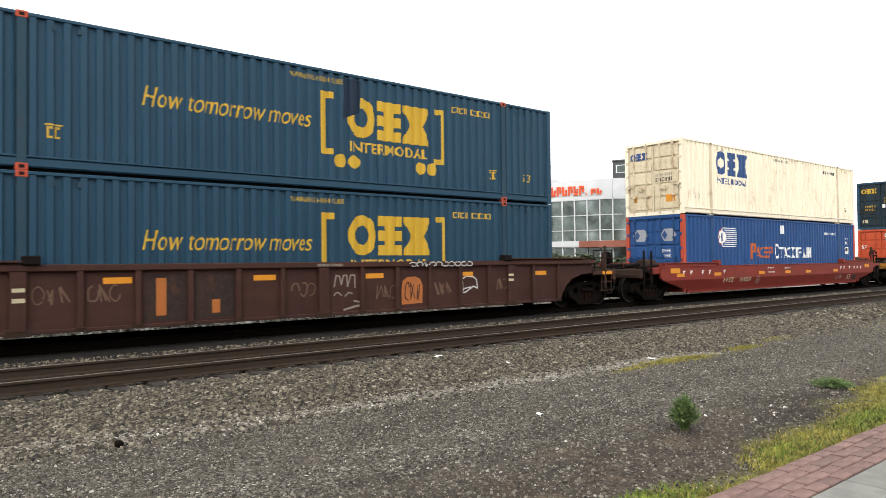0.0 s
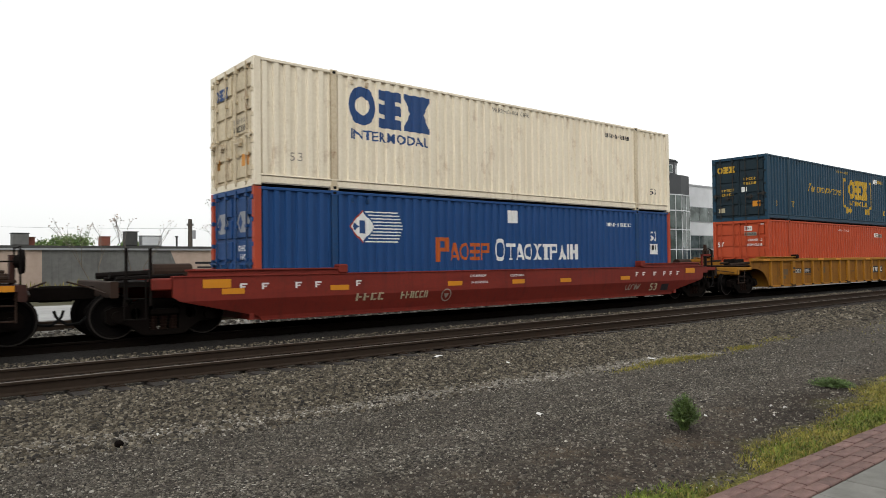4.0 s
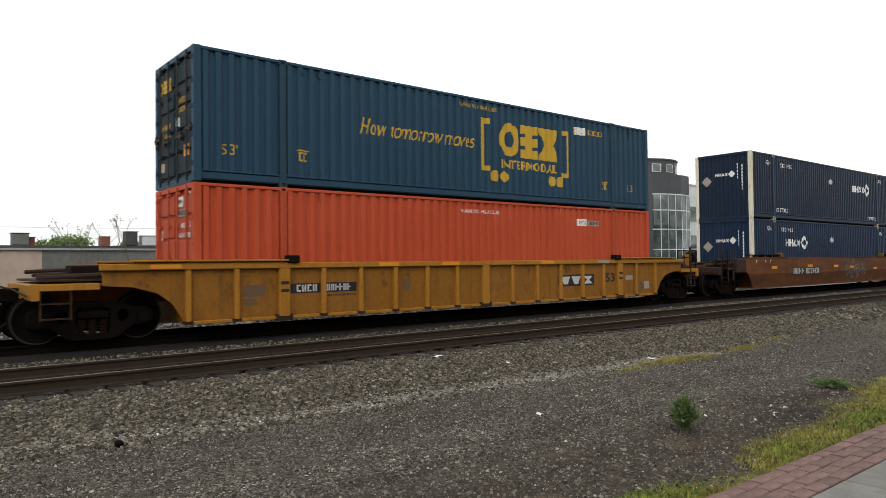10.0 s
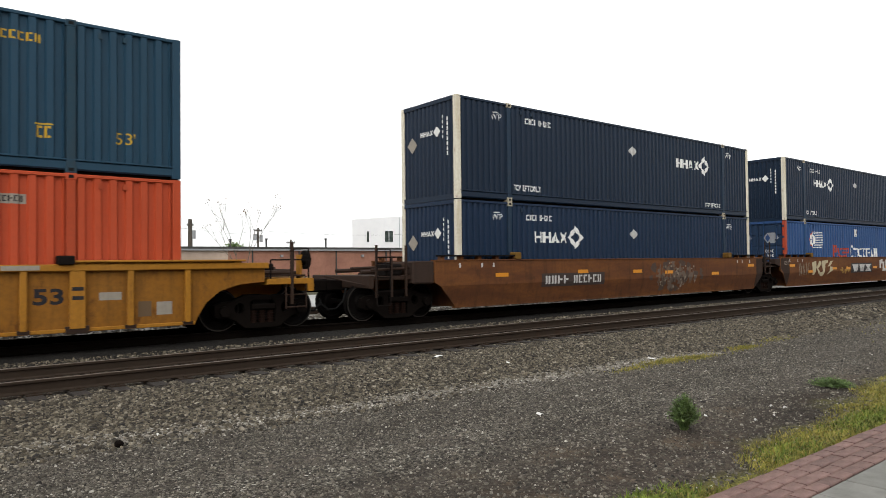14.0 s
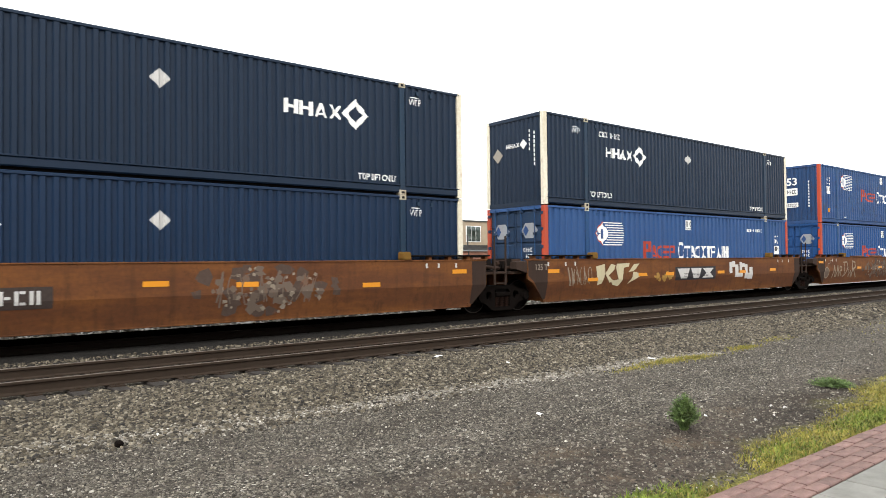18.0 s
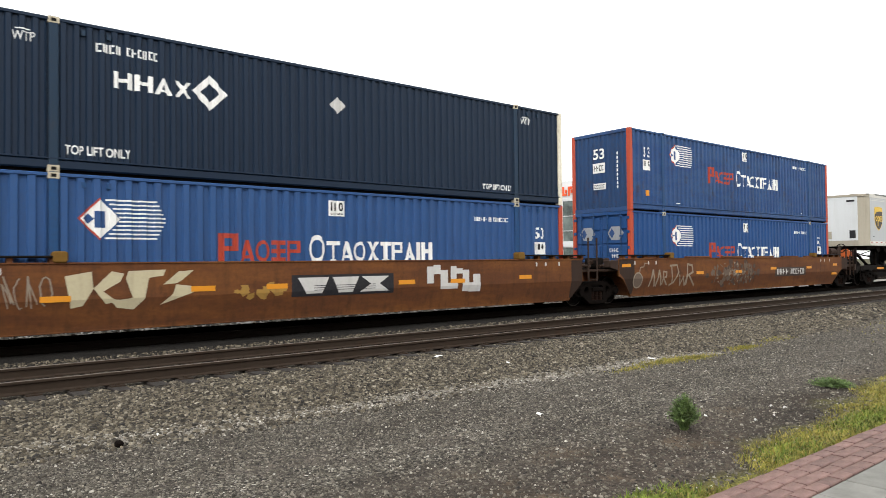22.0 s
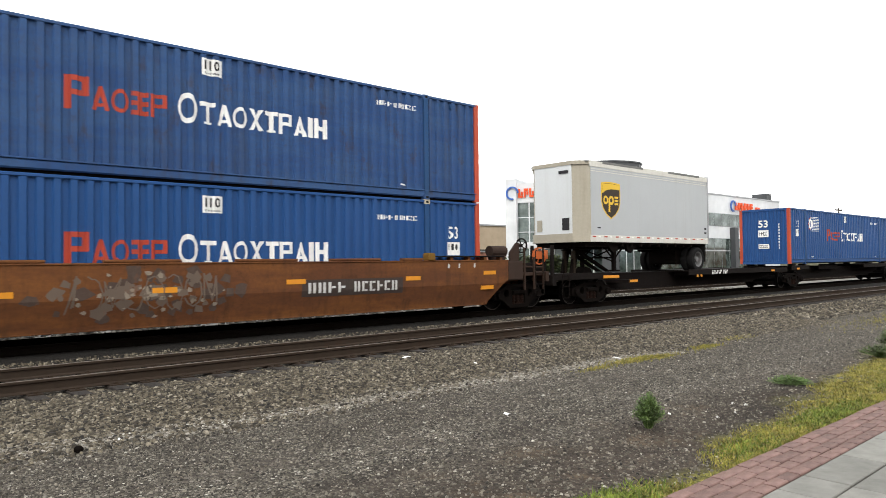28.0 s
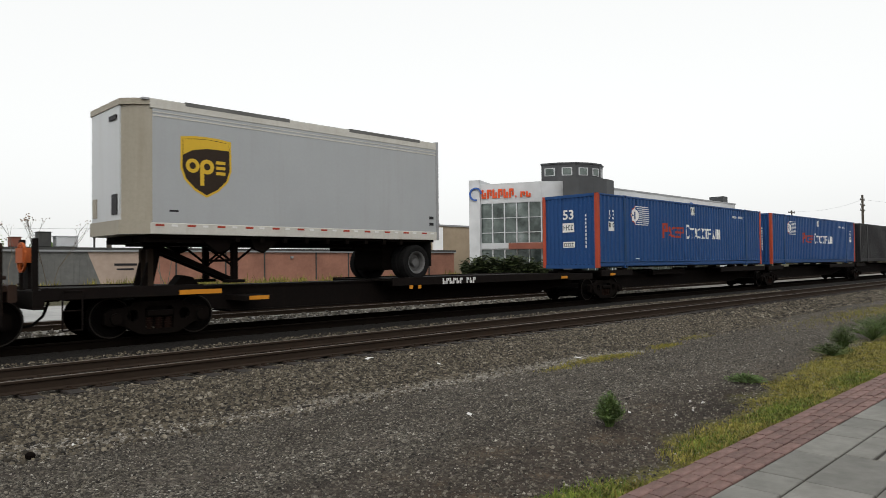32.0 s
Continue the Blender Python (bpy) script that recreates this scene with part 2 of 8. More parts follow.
charcoal_panel = simple("charcoal_panel", [(0.3, (0.0288, 0.0307, 0.0333)), (0.7, (0.0448, 0.0474, 0.0512))], 1.0, 0.6, 10, 0.05)
roof_dark = simple("roof_dark", [(0.3, (0.032, 0.032, 0.032)), (0.7, (0.0576, 0.0576, 0.0544))], 1.0, 0.9)
terracotta = simple("terracotta", [(0.3, (0.16, 0.048, 0.0288)), (0.7, (0.2048, 0.0704, 0.0448))], 2.0, 0.8)
bark = simple("bark", [(0.3, (0.08, 0.068, 0.052)), (0.7, (0.16, 0.136, 0.104))], 12.0, 0.95)
pole_wood = simple("pole_wood", [(0.3, (0.042, 0.035, 0.028)), (0.7, (0.084, 0.07, 0.056))], 6.0, 0.95)
concrete_strip = simple("concrete_strip", [(0.3, (0.256, 0.256, 0.248)), (0.7, (0.336, 0.336, 0.328))], 2.0, 0.9)
stone_bits = islands("stone_bits", [(0.0, (0.006, 0.0045, 0.003)), (0.3, (0.034, 0.027, 0.017)), (0.6, (0.080, 0.066, 0.045)), (0.9, (0.140, 0.121, 0.088)), (1.0, (0.25, 0.225, 0.18))], clump=22.0)
pebble_bits = islands("pebble_bits", [(0.0, (0.010, 0.008, 0.006)), (0.3, (0.050, 0.043, 0.033)), (0.7, (0.112, 0.100, 0.080)), (0.95, (0.175, 0.160, 0.132)), (1.0, (0.36, 0.345, 0.305))], clump=16.0)
pale_bits = islands("pale_bits", [(0.0, (0.0816, 0.0714, 0.0578)), (0.5, (0.1836, 0.17, 0.1462)), (0.9, (0.272, 0.255, 0.2244)), (1.0, (0.408, 0.3944, 0.3604))], clump=12.0)
grass_blades = islands("grass_blades", [(0.0, (0.1152, 0.1184, 0.0154)), (0.4, (0.1856, 0.176, 0.0243)), (0.75, (0.2368, 0.2048, 0.0435)), (1.0, (0.2944, 0.2304, 0.0768))])
fresh_blades = islands("fresh_blades", [(0.0, (0.06, 0.0975, 0.009)), (0.5, (0.105, 0.15, 0.015)), (1.0, (0.15, 0.1875, 0.0263))])
leaf_dark = islands("leaf_dark", [(0.0, (0.0225, 0.0375, 0.009)), (0.6, (0.0465, 0.066, 0.0165)), (1.0, (0.0825, 0.1013, 0.03))])
leaf_spring = islands("leaf_spring", [(0.0, (0.0496, 0.093, 0.0217)), (0.6, (0.093, 0.155, 0.0372)), (1.0, (0.155, 0.217, 0.0682))])
bud_brown = islands("bud_brown", [(0.0, (0.208, 0.152, 0.12)), (1.0, (0.368, 0.28, 0.224))])

glass_dark, _nt, _b, _v = base_mat("window_glass")
_b.inputs["Roughness"].default_value = 0.05
_b.inputs["Metallic"].default_value = 0.35
_b.inputs["Specular IOR Level"].default_value = 0.7
# dark green to pale grey blotches: reflected trees and sky painted into the glass
_nt.links.new(ramp(_nt, noise_tex(_nt, _v, 0.5, 5, 0.65), [(0.35, (0.018, 0.028, 0.024)), (0.55, (0.10, 0.125, 0.115)), (0.75, (0.28, 0.31, 0.31))]), _b.inputs["Base Color"])


# ---- mesh helpers ----
class Shape:
    """Collects vertices and faces of one mesh."""

    def __init__(self):
        self.v, self.f = [], []

    def add(self, vs, fs):
        n = len(self.v)
        self.v += [tuple(v) for v in vs]
        self.f += [tuple(i + n for i in f) for f in fs]
        return self

    def box(self, x0, x1, y0, y1, z0, z1, c=0.0):
        """A box; c chamfers the four edges along its longest side."""
        x0, x1 = min(x0, x1), max(x0, x1)
        y0, y1 = min(y0, y1), max(y0, y1)
        z0, z1 = min(z0, z1), max(z0, z1)
        if c <= 0:
            return self.add([(x, y, z) for z in (z0, z1) for y in (y0, y1) for x in (x0, x1)],
                            [(0, 2, 3, 1), (4, 5, 7, 6), (0, 1, 5, 4), (2, 6, 7, 3), (0, 4, 6, 2), (1, 3, 7, 5)])
        d = (x1 - x0, y1 - y0, z1 - z0)
        ax = d.index(max(d))
        lo, hi = [(y0, z0, y1, z1, x0, x1), (z0, x0, z1, x1, y0, y1), (x0, y0, x1, y1, z0, z1)][ax][:4], [(x0, x1), (y0, y1), (z0, z1)][ax]
        a0, b0, a1, b1 = lo
        ring = [(a0 + c, b0), (a1 - c, b0), (a1, b0 + c), (a1, b1 - c), (a1 - c, b1), (a0 + c, b1), (a0, b1 - c), (a0, b0 + c)]
        return self.prism(ring, ax, *hi)

    def prism(self, ring, ax, lo, hi):
        """A ring of points in the plane across axis ax, drawn out from lo to hi (planes: x: yz, y: zx, z: xy)."""
        def at(p, w):
            return ((w, p[0], p[1]), (p[1], w, p[0]), (p[0], p[1], w))[ax]
        n = len(ring)
        self.add([at(p, lo) for p in ring] + [at(p, hi) for p in ring],
                 [tuple(range(n))[::-1], tuple(range(n, 2 * n))] + [(i, (i + 1) % n, n + (i + 1) % n, n + i) for i in range(n)])
        return self

    def tube(self, p, q, r, n=8, r2=None):
        """A round bar from p to q."""
        p, q = Vector(p), Vector(q)
        d = (q - p).normalized()
        u = d.orthogonal().normalized()
        w = d.cross(u)
        ring = [(math.cos(2 * math.pi * i / n), math.sin(2 * math.pi * i / n)) for i in range(n)]
        r2 = r if r2 is None else r2
        return self.add([p + (u * a + w * b) * r for a, b in ring] + [q + (u * a + w * b) * r2 for a, b in ring],
                        [tuple(range(n))[::-1], tuple(range(n, 2 * n))] + [(i, (i + 1) % n, n + (i + 1) % n, n + i) for i in range(n)])

    def lathe(self, prof, c, ax=1, n=24, arc=2 * math.pi):
        """Turns a profile (along the axis, radius) round axis ax through c."""
        k = len(prof)
        vs, fs = [], []
        for i in range(n):
            a = arc * i / n
            for h, r in prof:
                p = ((h, r * math.cos(a), r * math.sin(a)), (r * math.sin(a), h, r * math.cos(a)), (r * math.cos(a), r * math.sin(a), h))[ax]
                vs.append((c[0] + p[0], c[1] + p[1], c[2] + p[2]))
        for i in range(n):
            j = (i + 1) % n
            fs += [(i * k + m, i * k + m + 1, j * k + m + 1, j * k + m) for m in range(k - 1)]
        return self.add(vs, fs)

    def mesh(self, name, material, fix=True):
        me = bpy.data.meshes.new(name)
        me.from_pydata(self.v, [], self.f)
        me.update()
        if fix:
            bm = bmesh.new()
            bm.from_mesh(me)
            bmesh.ops.recalc_face_normals(bm, faces=bm.faces)
            bm.to_mesh(me)
            bm.free()
        me.materials.append(material)
        return me


def part(name, shape, material, parent, label="", bevel=0.0, smooth=False, fix=True):
    """Links a shape (or mesh) as one mesh object under a thing or a part."""
    me = shape if isinstance(shape, bpy.types.Mesh) else shape.mesh(name, material, fix)
    if bevel:
        bm = bmesh.new()
        bm.from_mesh(me)
        bmesh.ops.bevel(bm, geom=list(bm.edges), offset=bevel, segments=1, affect="EDGES")
        bm.to_mesh(me)
        bm.free()
    if smooth:
        me.shade_smooth()
    ob = new(name, me)
    ob.parent = parent
    if label:
        tagged(ob, label)
    return ob


def thing(name, m, label, category, group="", kind=""):
    ob = new(name)
    ob.empty_display_size = 0.3
    ob.matrix_basis = m
    return tagged(ob, label, category, group, kind)


def solid(name, shape, material, m, label, category="", group="", kind="", fix=True):
    """A top-level thing of one mesh."""
    ob = new(name, shape.mesh(name, material, fix))
    ob.matrix_basis = m
    return tagged(ob, label, category, group, kind)


def rolling(name, x, y, z, label, category, group=""):
    m = pose(x, y, z)
    ob = thing(name, m, label, category, group)
    ROLLING.append((ob, (x, y, z)))
    return ob


def glyphs(text, size, align="LEFT", bold=0.0):
    """Letters of the built-in font as flat triangles in the xy plane: a bmesh."""
    cu = bpy.data.curves.new("letters", "FONT")
    cu.body, cu.size, cu.align_x, cu.offset, cu.resolution_u = text, size, align, bold, 3
    ob = new("letters", cu)
    me = bpy.data.meshes.new_from_object(ob.evaluated_get(bpy.context.evaluated_depsgraph_get()))
    bm = bmesh.new()
    bm.from_mesh(me)
    bpy.data.objects.remove(ob)
    bpy.data.curves.remove(cu)
    bpy.data.meshes.remove(me)
    return bm


def polys(rings):
    """Flat polygons in the xy plane: a bmesh."""
    bm = bmesh.new()
    for r in rings:
        bm.faces.new([bm.verts.new((x, y, 0)) for x, y in r])
    return bm


def disc(cx, cy, r, n=20, ry=None):
    return [(cx + r * math.cos(2 * math.pi * i / n), cy + (ry or r) * math.sin(2 * math.pi * i / n)) for i in range(n)]


def annulus(cx, cy, r0, r1, n=24, sx=1.0):
    out = []
    for i in range(n):
        a, b = 2 * math.pi * i / n, 2 * math.pi * (i + 1) / n
        out.append([(cx + sx * r0 * math.cos(a), cy + r0 * math.sin(a)), (cx + sx * r1 * math.cos(a), cy + r1 * math.sin(a)),
                    (cx + sx * r1 * math.cos(b), cy + r1 * math.sin(b)), (cx + sx * r0 * math.cos(b), cy + r0 * math.sin(b))])
    return out


def rect(x0, y0, x1, y1):
    return [(x0, y0), (x1, y0), (x1, y1), (x0, y1)]


def diamond(cx, cy, rx, ry):
    return [(cx - rx, cy), (cx, cy - ry), (cx + rx, cy), (cx, cy + ry)]


def stroke(pts, w):
    """A brush line through points as quads."""
    out = []
    for (x0, y0), (x1, y1) in zip(pts, pts[1:]):
        d = math.hypot(x1 - x0, y1 - y0) or 1
        nx, ny = -(y1 - y0) / d * w / 2, (x1 - x0) / d * w / 2
        ex, ey = (x1 - x0) / d * w * 0.3, (y1 - y0) / d * w * 0.3
        out.append([(x0 - ex + nx, y0 - ey + ny), (x0 - ex - nx, y0 - ey - ny), (x1 + ex - nx, y1 + ey - ny), (x1 + ex + nx, y1 + ey + ny)])
    return out


def place_mark(bm, sx=1.0, sy=1.0, x=0.0, z=0.0, slant=0.0):
    """Stands a flat mark up on a side wall that faces -y: its x runs along x, its y up z."""
    for v in bm.verts:
        u, w = v.co.x * sx, v.co.y * sy
        v.co = Vector((x + u + w * slant, 0, z + w))
    return bm


def mark(name, bm, material, parent, depth=None, breaks=(), y=0.0, gap=0.004, label=""):
    """Paint on a side wall: cut along the folds of the sheet and laid on it, a little proud."""
    if depth is not None:
        xs = [v.co.x for v in bm.verts]
        lo, hi = min(xs), max(xs)
        for b in breaks:
            if lo < b < hi:
                bmesh.ops.bisect_plane(bm, geom=bm.verts[:] + bm.edges[:] + bm.faces[:], plane_co=(b, 0, 0), plane_no=(1, 0, 0))
        for v in bm.verts:
            v.co.y = depth(v.co.x) - gap
    else:
        for v in bm.verts:
            v.co.y = y - gap
    me = bpy.data.meshes.new(name)
    bm.to_mesh(me)
    bm.free()
    me.materials.append(material)
    ob = new(name, me)
    ob.parent = parent
    if label:
        tagged(ob, label)
    return ob


# ---- ground ----
PROFILE = [(-60, 0.0), (-6, -0.02), (2.3, -0.045), (2.6, -0.05), (4.0, -0.10), (6.5, -0.19), (7.9, -0.235), (8.6, -0.235), (9.5, -0.225),
           (10.4, -0.210), (10.62, -0.222), (10.9, -0.236), (13.1, -0.22), (13.5, -0.17), (14.0, -0.09), (14.5, -0.05), (17.0, -0.05), (17.8, -0.07), (20.0, -0.12), (24, -0.15),
           (40, -0.15), (400, -0.2), (2500, -0.2)]


def ground_z(y):
    for (y0, z0), (y1, z1) in zip(PROFILE, PROFILE[1:]):
        if y0 <= y <= y1:
            return z0 + (z1 - z0) * (y - y0) / (y1 - y0)
    return PROFILE[0][1] if y < 0 else PROFILE[-1][1]


def ground_material():
    m, nt, b, vec = base_mat("ground_gravel")
    sep = nt.nodes.new("ShaderNodeSeparateXYZ")
    nt.links.new(vec, sep.inputs["Vector"])
    wob = noise_tex(nt, vec, 0.9, 5, 0.6)
    yy = nt.nodes.new("ShaderNodeMath")
    yy.operation = "MULTIPLY_ADD"
    yy.inputs[1].default_value, yy.inputs[2].default_value = 1.6, -0.8
    nt.links.new(wob, yy.inputs[0])
    y2 = nt.nodes.new("ShaderNodeMath")
    y2.operation = "ADD"
    nt.links.new(sep.outputs["Y"], y2.inputs[0])
    nt.links.new(yy.outputs[0], y2.inputs[1])
    fine = noise_tex(nt, vec, 38.0, 8, 0.75)
    mid = noise_tex(nt, vec, 2.2, 6, 0.65)

    def cells(scale, stops, gap):
        """Packed grains: a shade for each, dark gaps between."""
        one = nt.nodes.new("ShaderNodeTexVoronoi")
        one.inputs["Scale"].default_value = scale
        two = nt.nodes.new("ShaderNodeTexVoronoi")
        two.feature = "DISTANCE_TO_EDGE"
        two.inputs["Scale"].default_value = scale
        warp = nt.nodes.new("ShaderNodeMix")
        warp.data_type, warp.blend_type = "RGBA", "ADD"
        warp.inputs["Factor"].default_value = 0.6 / scale
        puff = nt.nodes.new("ShaderNodeTexNoise")
        puff.inputs["Scale"].default_value = scale * 0.9
        nt.links.new(vec, puff.inputs["Vector"])
        nt.links.new(vec, warp.inputs["A"])
        nt.links.new(puff.outputs["Color"], warp.inputs["B"])
        for v in (one, two):
            nt.links.new(warp.outputs["Result"], v.inputs["Vector"])
        sc = nt.nodes.new("ShaderNodeSeparateColor")
        nt.links.new(one.outputs["Color"], sc.inputs["Color"])
        col = ramp(nt, sc.outputs["Red"], stops)
        g = ramp(nt, two.outputs["Distance"], [(0.0, (gap, gap, gap)), (0.16, (1, 1, 1))])
        return mix(nt, 1.0, col, g, "MULTIPLY"), two.outputs["Distance"]

    lot, lot_h = cells(40.0, [(0.0, (0.014, 0.012, 0.010)), (0.3, (0.063, 0.055, 0.044)), (0.7, (0.142, 0.128, 0.105)), (0.94, (0.235, 0.216, 0.184)), (1.0, (0.46, 0.44, 0.39))], 0.08)
    lot = mix(nt, ramp(nt, mid, [(0.44, (0, 0, 0)), (0.62, (0.85, 0.85, 0.85))]), lot, ramp(nt, fine, [(0.35, (0.018, 0.014, 0.012)), (0.65, (0.076, 0.064, 0.053))]))
    soil = ramp(nt, noise_tex(nt, vec, 30.0, 8, 0.75), [(0.3, (0.012, 0.009, 0.007)), (0.52, (0.040, 0.031, 0.024)), (0.7, (0.095, 0.078, 0.061))])
    tan = ramp(nt, noise_tex(nt, vec, 1.6, 5, 0.6), [(0.54, (0, 0, 0)), (0.66, (0.75, 0.75, 0.75))])
    soil = mix(nt, tan, soil, ramp(nt, fine, [(0.35, (0.046, 0.031, 0.019)), (0.65, (0.125, 0.092, 0.062))]))
    stones, _ = cells(26.0, [(0.0, (0.012, 0.010, 0.008)), (0.45, (0.045, 0.038, 0.028)), (0.8, (0.085, 0.073, 0.056)), (1.0, (0.15, 0.135, 0.11))], 0.08)
    drift = noise_tex(nt, scaled(nt, vec, (0.32, 1.15, 1.0)), 0.9, 5, 0.6)
    near = nt.nodes.new("ShaderNodeMapRange")
    near.inputs["From Min"].default_value, near.inputs["From Max"].default_value = 4.7, 3.6
    nt.links.new(y2.outputs[0], near.inputs["Value"])
    far = nt.nodes.new("ShaderNodeMapRange")
    far.inputs["From Min"].default_value, far.inputs["From Max"].default_value = 7.6, 8.3
    nt.links.new(y2.outputs[0], far.inputs["Value"])
    c = mix(nt, near.outputs["Result"], lot, soil)
    c = mix(nt, 1.0, c, ramp(nt, drift, [(0.34, (0.60, 0.58, 0.56)), (0.5, (1.0, 1.0, 1.0)), (0.68, (1.32, 1.33, 1.35))]), "MULTIPLY")
    c = mix(nt, far.outputs["Result"], c, stones)
    # sod under the verge, its edge drawing away from the bricks further along
    side = nt.nodes.new("ShaderNodeMath")
    side.operation = "MULTIPLY_ADD"
    side.inputs[1].default_value = -0.155
    nt.links.new(sep.outputs["X"], side.inputs[0])
    nt.links.new(y2.outputs[0], side.inputs[2])
    sod = nt.nodes.new("ShaderNodeMapRange")
    sod.inputs["From Min"].default_value, sod.inputs["From Max"].default_value = 2.12, 1.72
    nt.links.new(side.outputs[0], sod.inputs["Value"])
    green = nt.nodes.new("ShaderNodeMath")
    green.operation = "MULTIPLY"
    nt.links.new(sod.outputs["Result"], green.inputs[0])
    strip_in = nt.nodes.new("ShaderNodeMapRange")
    strip_in.inputs["From Min"].default_value, strip_in.inputs["From Max"].default_value = 4.4, 3.9
    nt.links.new(y2.outputs[0], strip_in.inputs["Value"])
    nt.links.new(strip_in.outputs["Result"], green.inputs[1])
    c = mix(nt, green.outputs[0], c, ramp(nt, noise_tex(nt, vec, 22.0, 6, 0.7), [(0.3, (0.040, 0.036, 0.010)), (0.55, (0.110, 0.105, 0.022)), (0.75, (0.185, 0.160, 0.040))]))
    pale = nt.nodes.new("ShaderNodeMapRange")
    pale.inputs["From Min"].default_value, pale.inputs["From Max"].default_value = 16.9, 17.6
    nt.links.new(y2.outputs[0], pale.inputs["Value"])
    c = mix(nt, pale.outputs["Result"], c, ramp(nt, fine, [(0.3, (0.12, 0.115, 0.105)), (0.7, (0.30, 0.285, 0.265))]))
    wild = nt.nodes.new("ShaderNodeMapRange")
    wild.inputs["From Min"].default_value, wild.inputs["From Max"].default_value = 34.0, 36.0
    nt.links.new(y2.outputs[0], wild.inputs["Value"])
    c = mix(nt, wild.outputs["Result"], c, ramp(nt, fine, [(0.3, (0.022, 0.022, 0.010)), (0.7, (0.075, 0.068, 0.030))]))
    # near-black stripe along the track: the train's shade, painted into the ground colour
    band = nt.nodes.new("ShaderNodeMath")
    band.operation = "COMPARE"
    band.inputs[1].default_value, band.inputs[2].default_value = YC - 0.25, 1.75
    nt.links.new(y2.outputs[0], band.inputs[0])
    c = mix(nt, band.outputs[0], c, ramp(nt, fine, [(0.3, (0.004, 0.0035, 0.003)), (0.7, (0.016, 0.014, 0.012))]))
    c = mix(nt, 1.0, c, ramp(nt, noise_tex(nt, vec, 11.0, 7, 0.75), [(0.34, (0.5, 0.48, 0.45)), (0.5, (1.0, 1.0, 1.0)), (0.66, (1.5, 1.48, 1.44))]), "MULTIPLY")
    nt.links.new(c, b.inputs["Base Color"])
    b.inputs["Roughness"].default_value = 0.95
    b.inputs["Specular IOR Level"].default_value = 0.2
    bump(nt, b, lot_h, 0.5, 0.03)
    return m


GX = np.array([-6 + 0.25 * i for i in range(200)])
GY = np.array(sorted({y for y, _ in PROFILE if 2.3 <= y <= 14.0} | {2.6 + 0.14 * i for i in range(60)}))


def swell(x, y):
    """Low humps and dips of the lot."""
    if not (2.6 < y < 10.2 and -6 < x < 43.8):
        return 0.0
    h = 0.05 * noise.noise((x * 0.35, y * 0.35, 1.0)) + 0.022 * noise.noise((x * 1.7, y * 1.7, 4.0))
    return h * min(1, (y - 2.6) / 0.8) * min(1, (10.2 - y) / 1.0)


GZ = np.array([[swell(x, y) for x in GX] for y in GY])


def lie(x, y):
    """Ground height under arrays of points, humps included."""
    z = np.interp(y, [p[0] for p in PROFILE], [p[1] for p in PROFILE])
    i = np.clip(np.searchsorted(GX, x) - 1, 0, len(GX) - 2)
    j = np.clip(np.searchsorted(GY, y) - 1, 0, len(GY) - 2)
    u = np.clip((x - GX[i]) / (GX[i + 1] - GX[i]), 0, 1)
    v = np.clip((y - GY[j]) / (GY[j + 1] - GY[j]), 0, 1)
    return z + (GZ[j, i] * (1 - u) + GZ[j, i + 1] * u) * (1 - v) + (GZ[j + 1, i] * (1 - u) + GZ[j + 1, i + 1] * u) * v


def build_ground():
    s = Shape()
    ys = sorted({y for y, _ in PROFILE} | {2.6 + 0.14 * i for i in range(60)})
    xs = [-2500, -400, -60, -15] + [-6 + 0.25 * i for i in range(200)] + [46 + 2 * i for i in range(30)] + [140, 250, 600, 2500]
    for y in ys:
        for x in xs:
            h = swell(x, y)
            s.v.append((x, y, ground_z(y) + h))
    n = len(xs)
    s.f = [(j * n + i, j * n + i + 1, (j + 1) * n + i + 1, (j + 1) * n + i) for j in range(len(ys) - 1) for i in range(n - 1)]
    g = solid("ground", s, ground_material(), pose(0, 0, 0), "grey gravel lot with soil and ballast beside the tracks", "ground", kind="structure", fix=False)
    g.data.shade_smooth()
    return g


ground = build_ground()


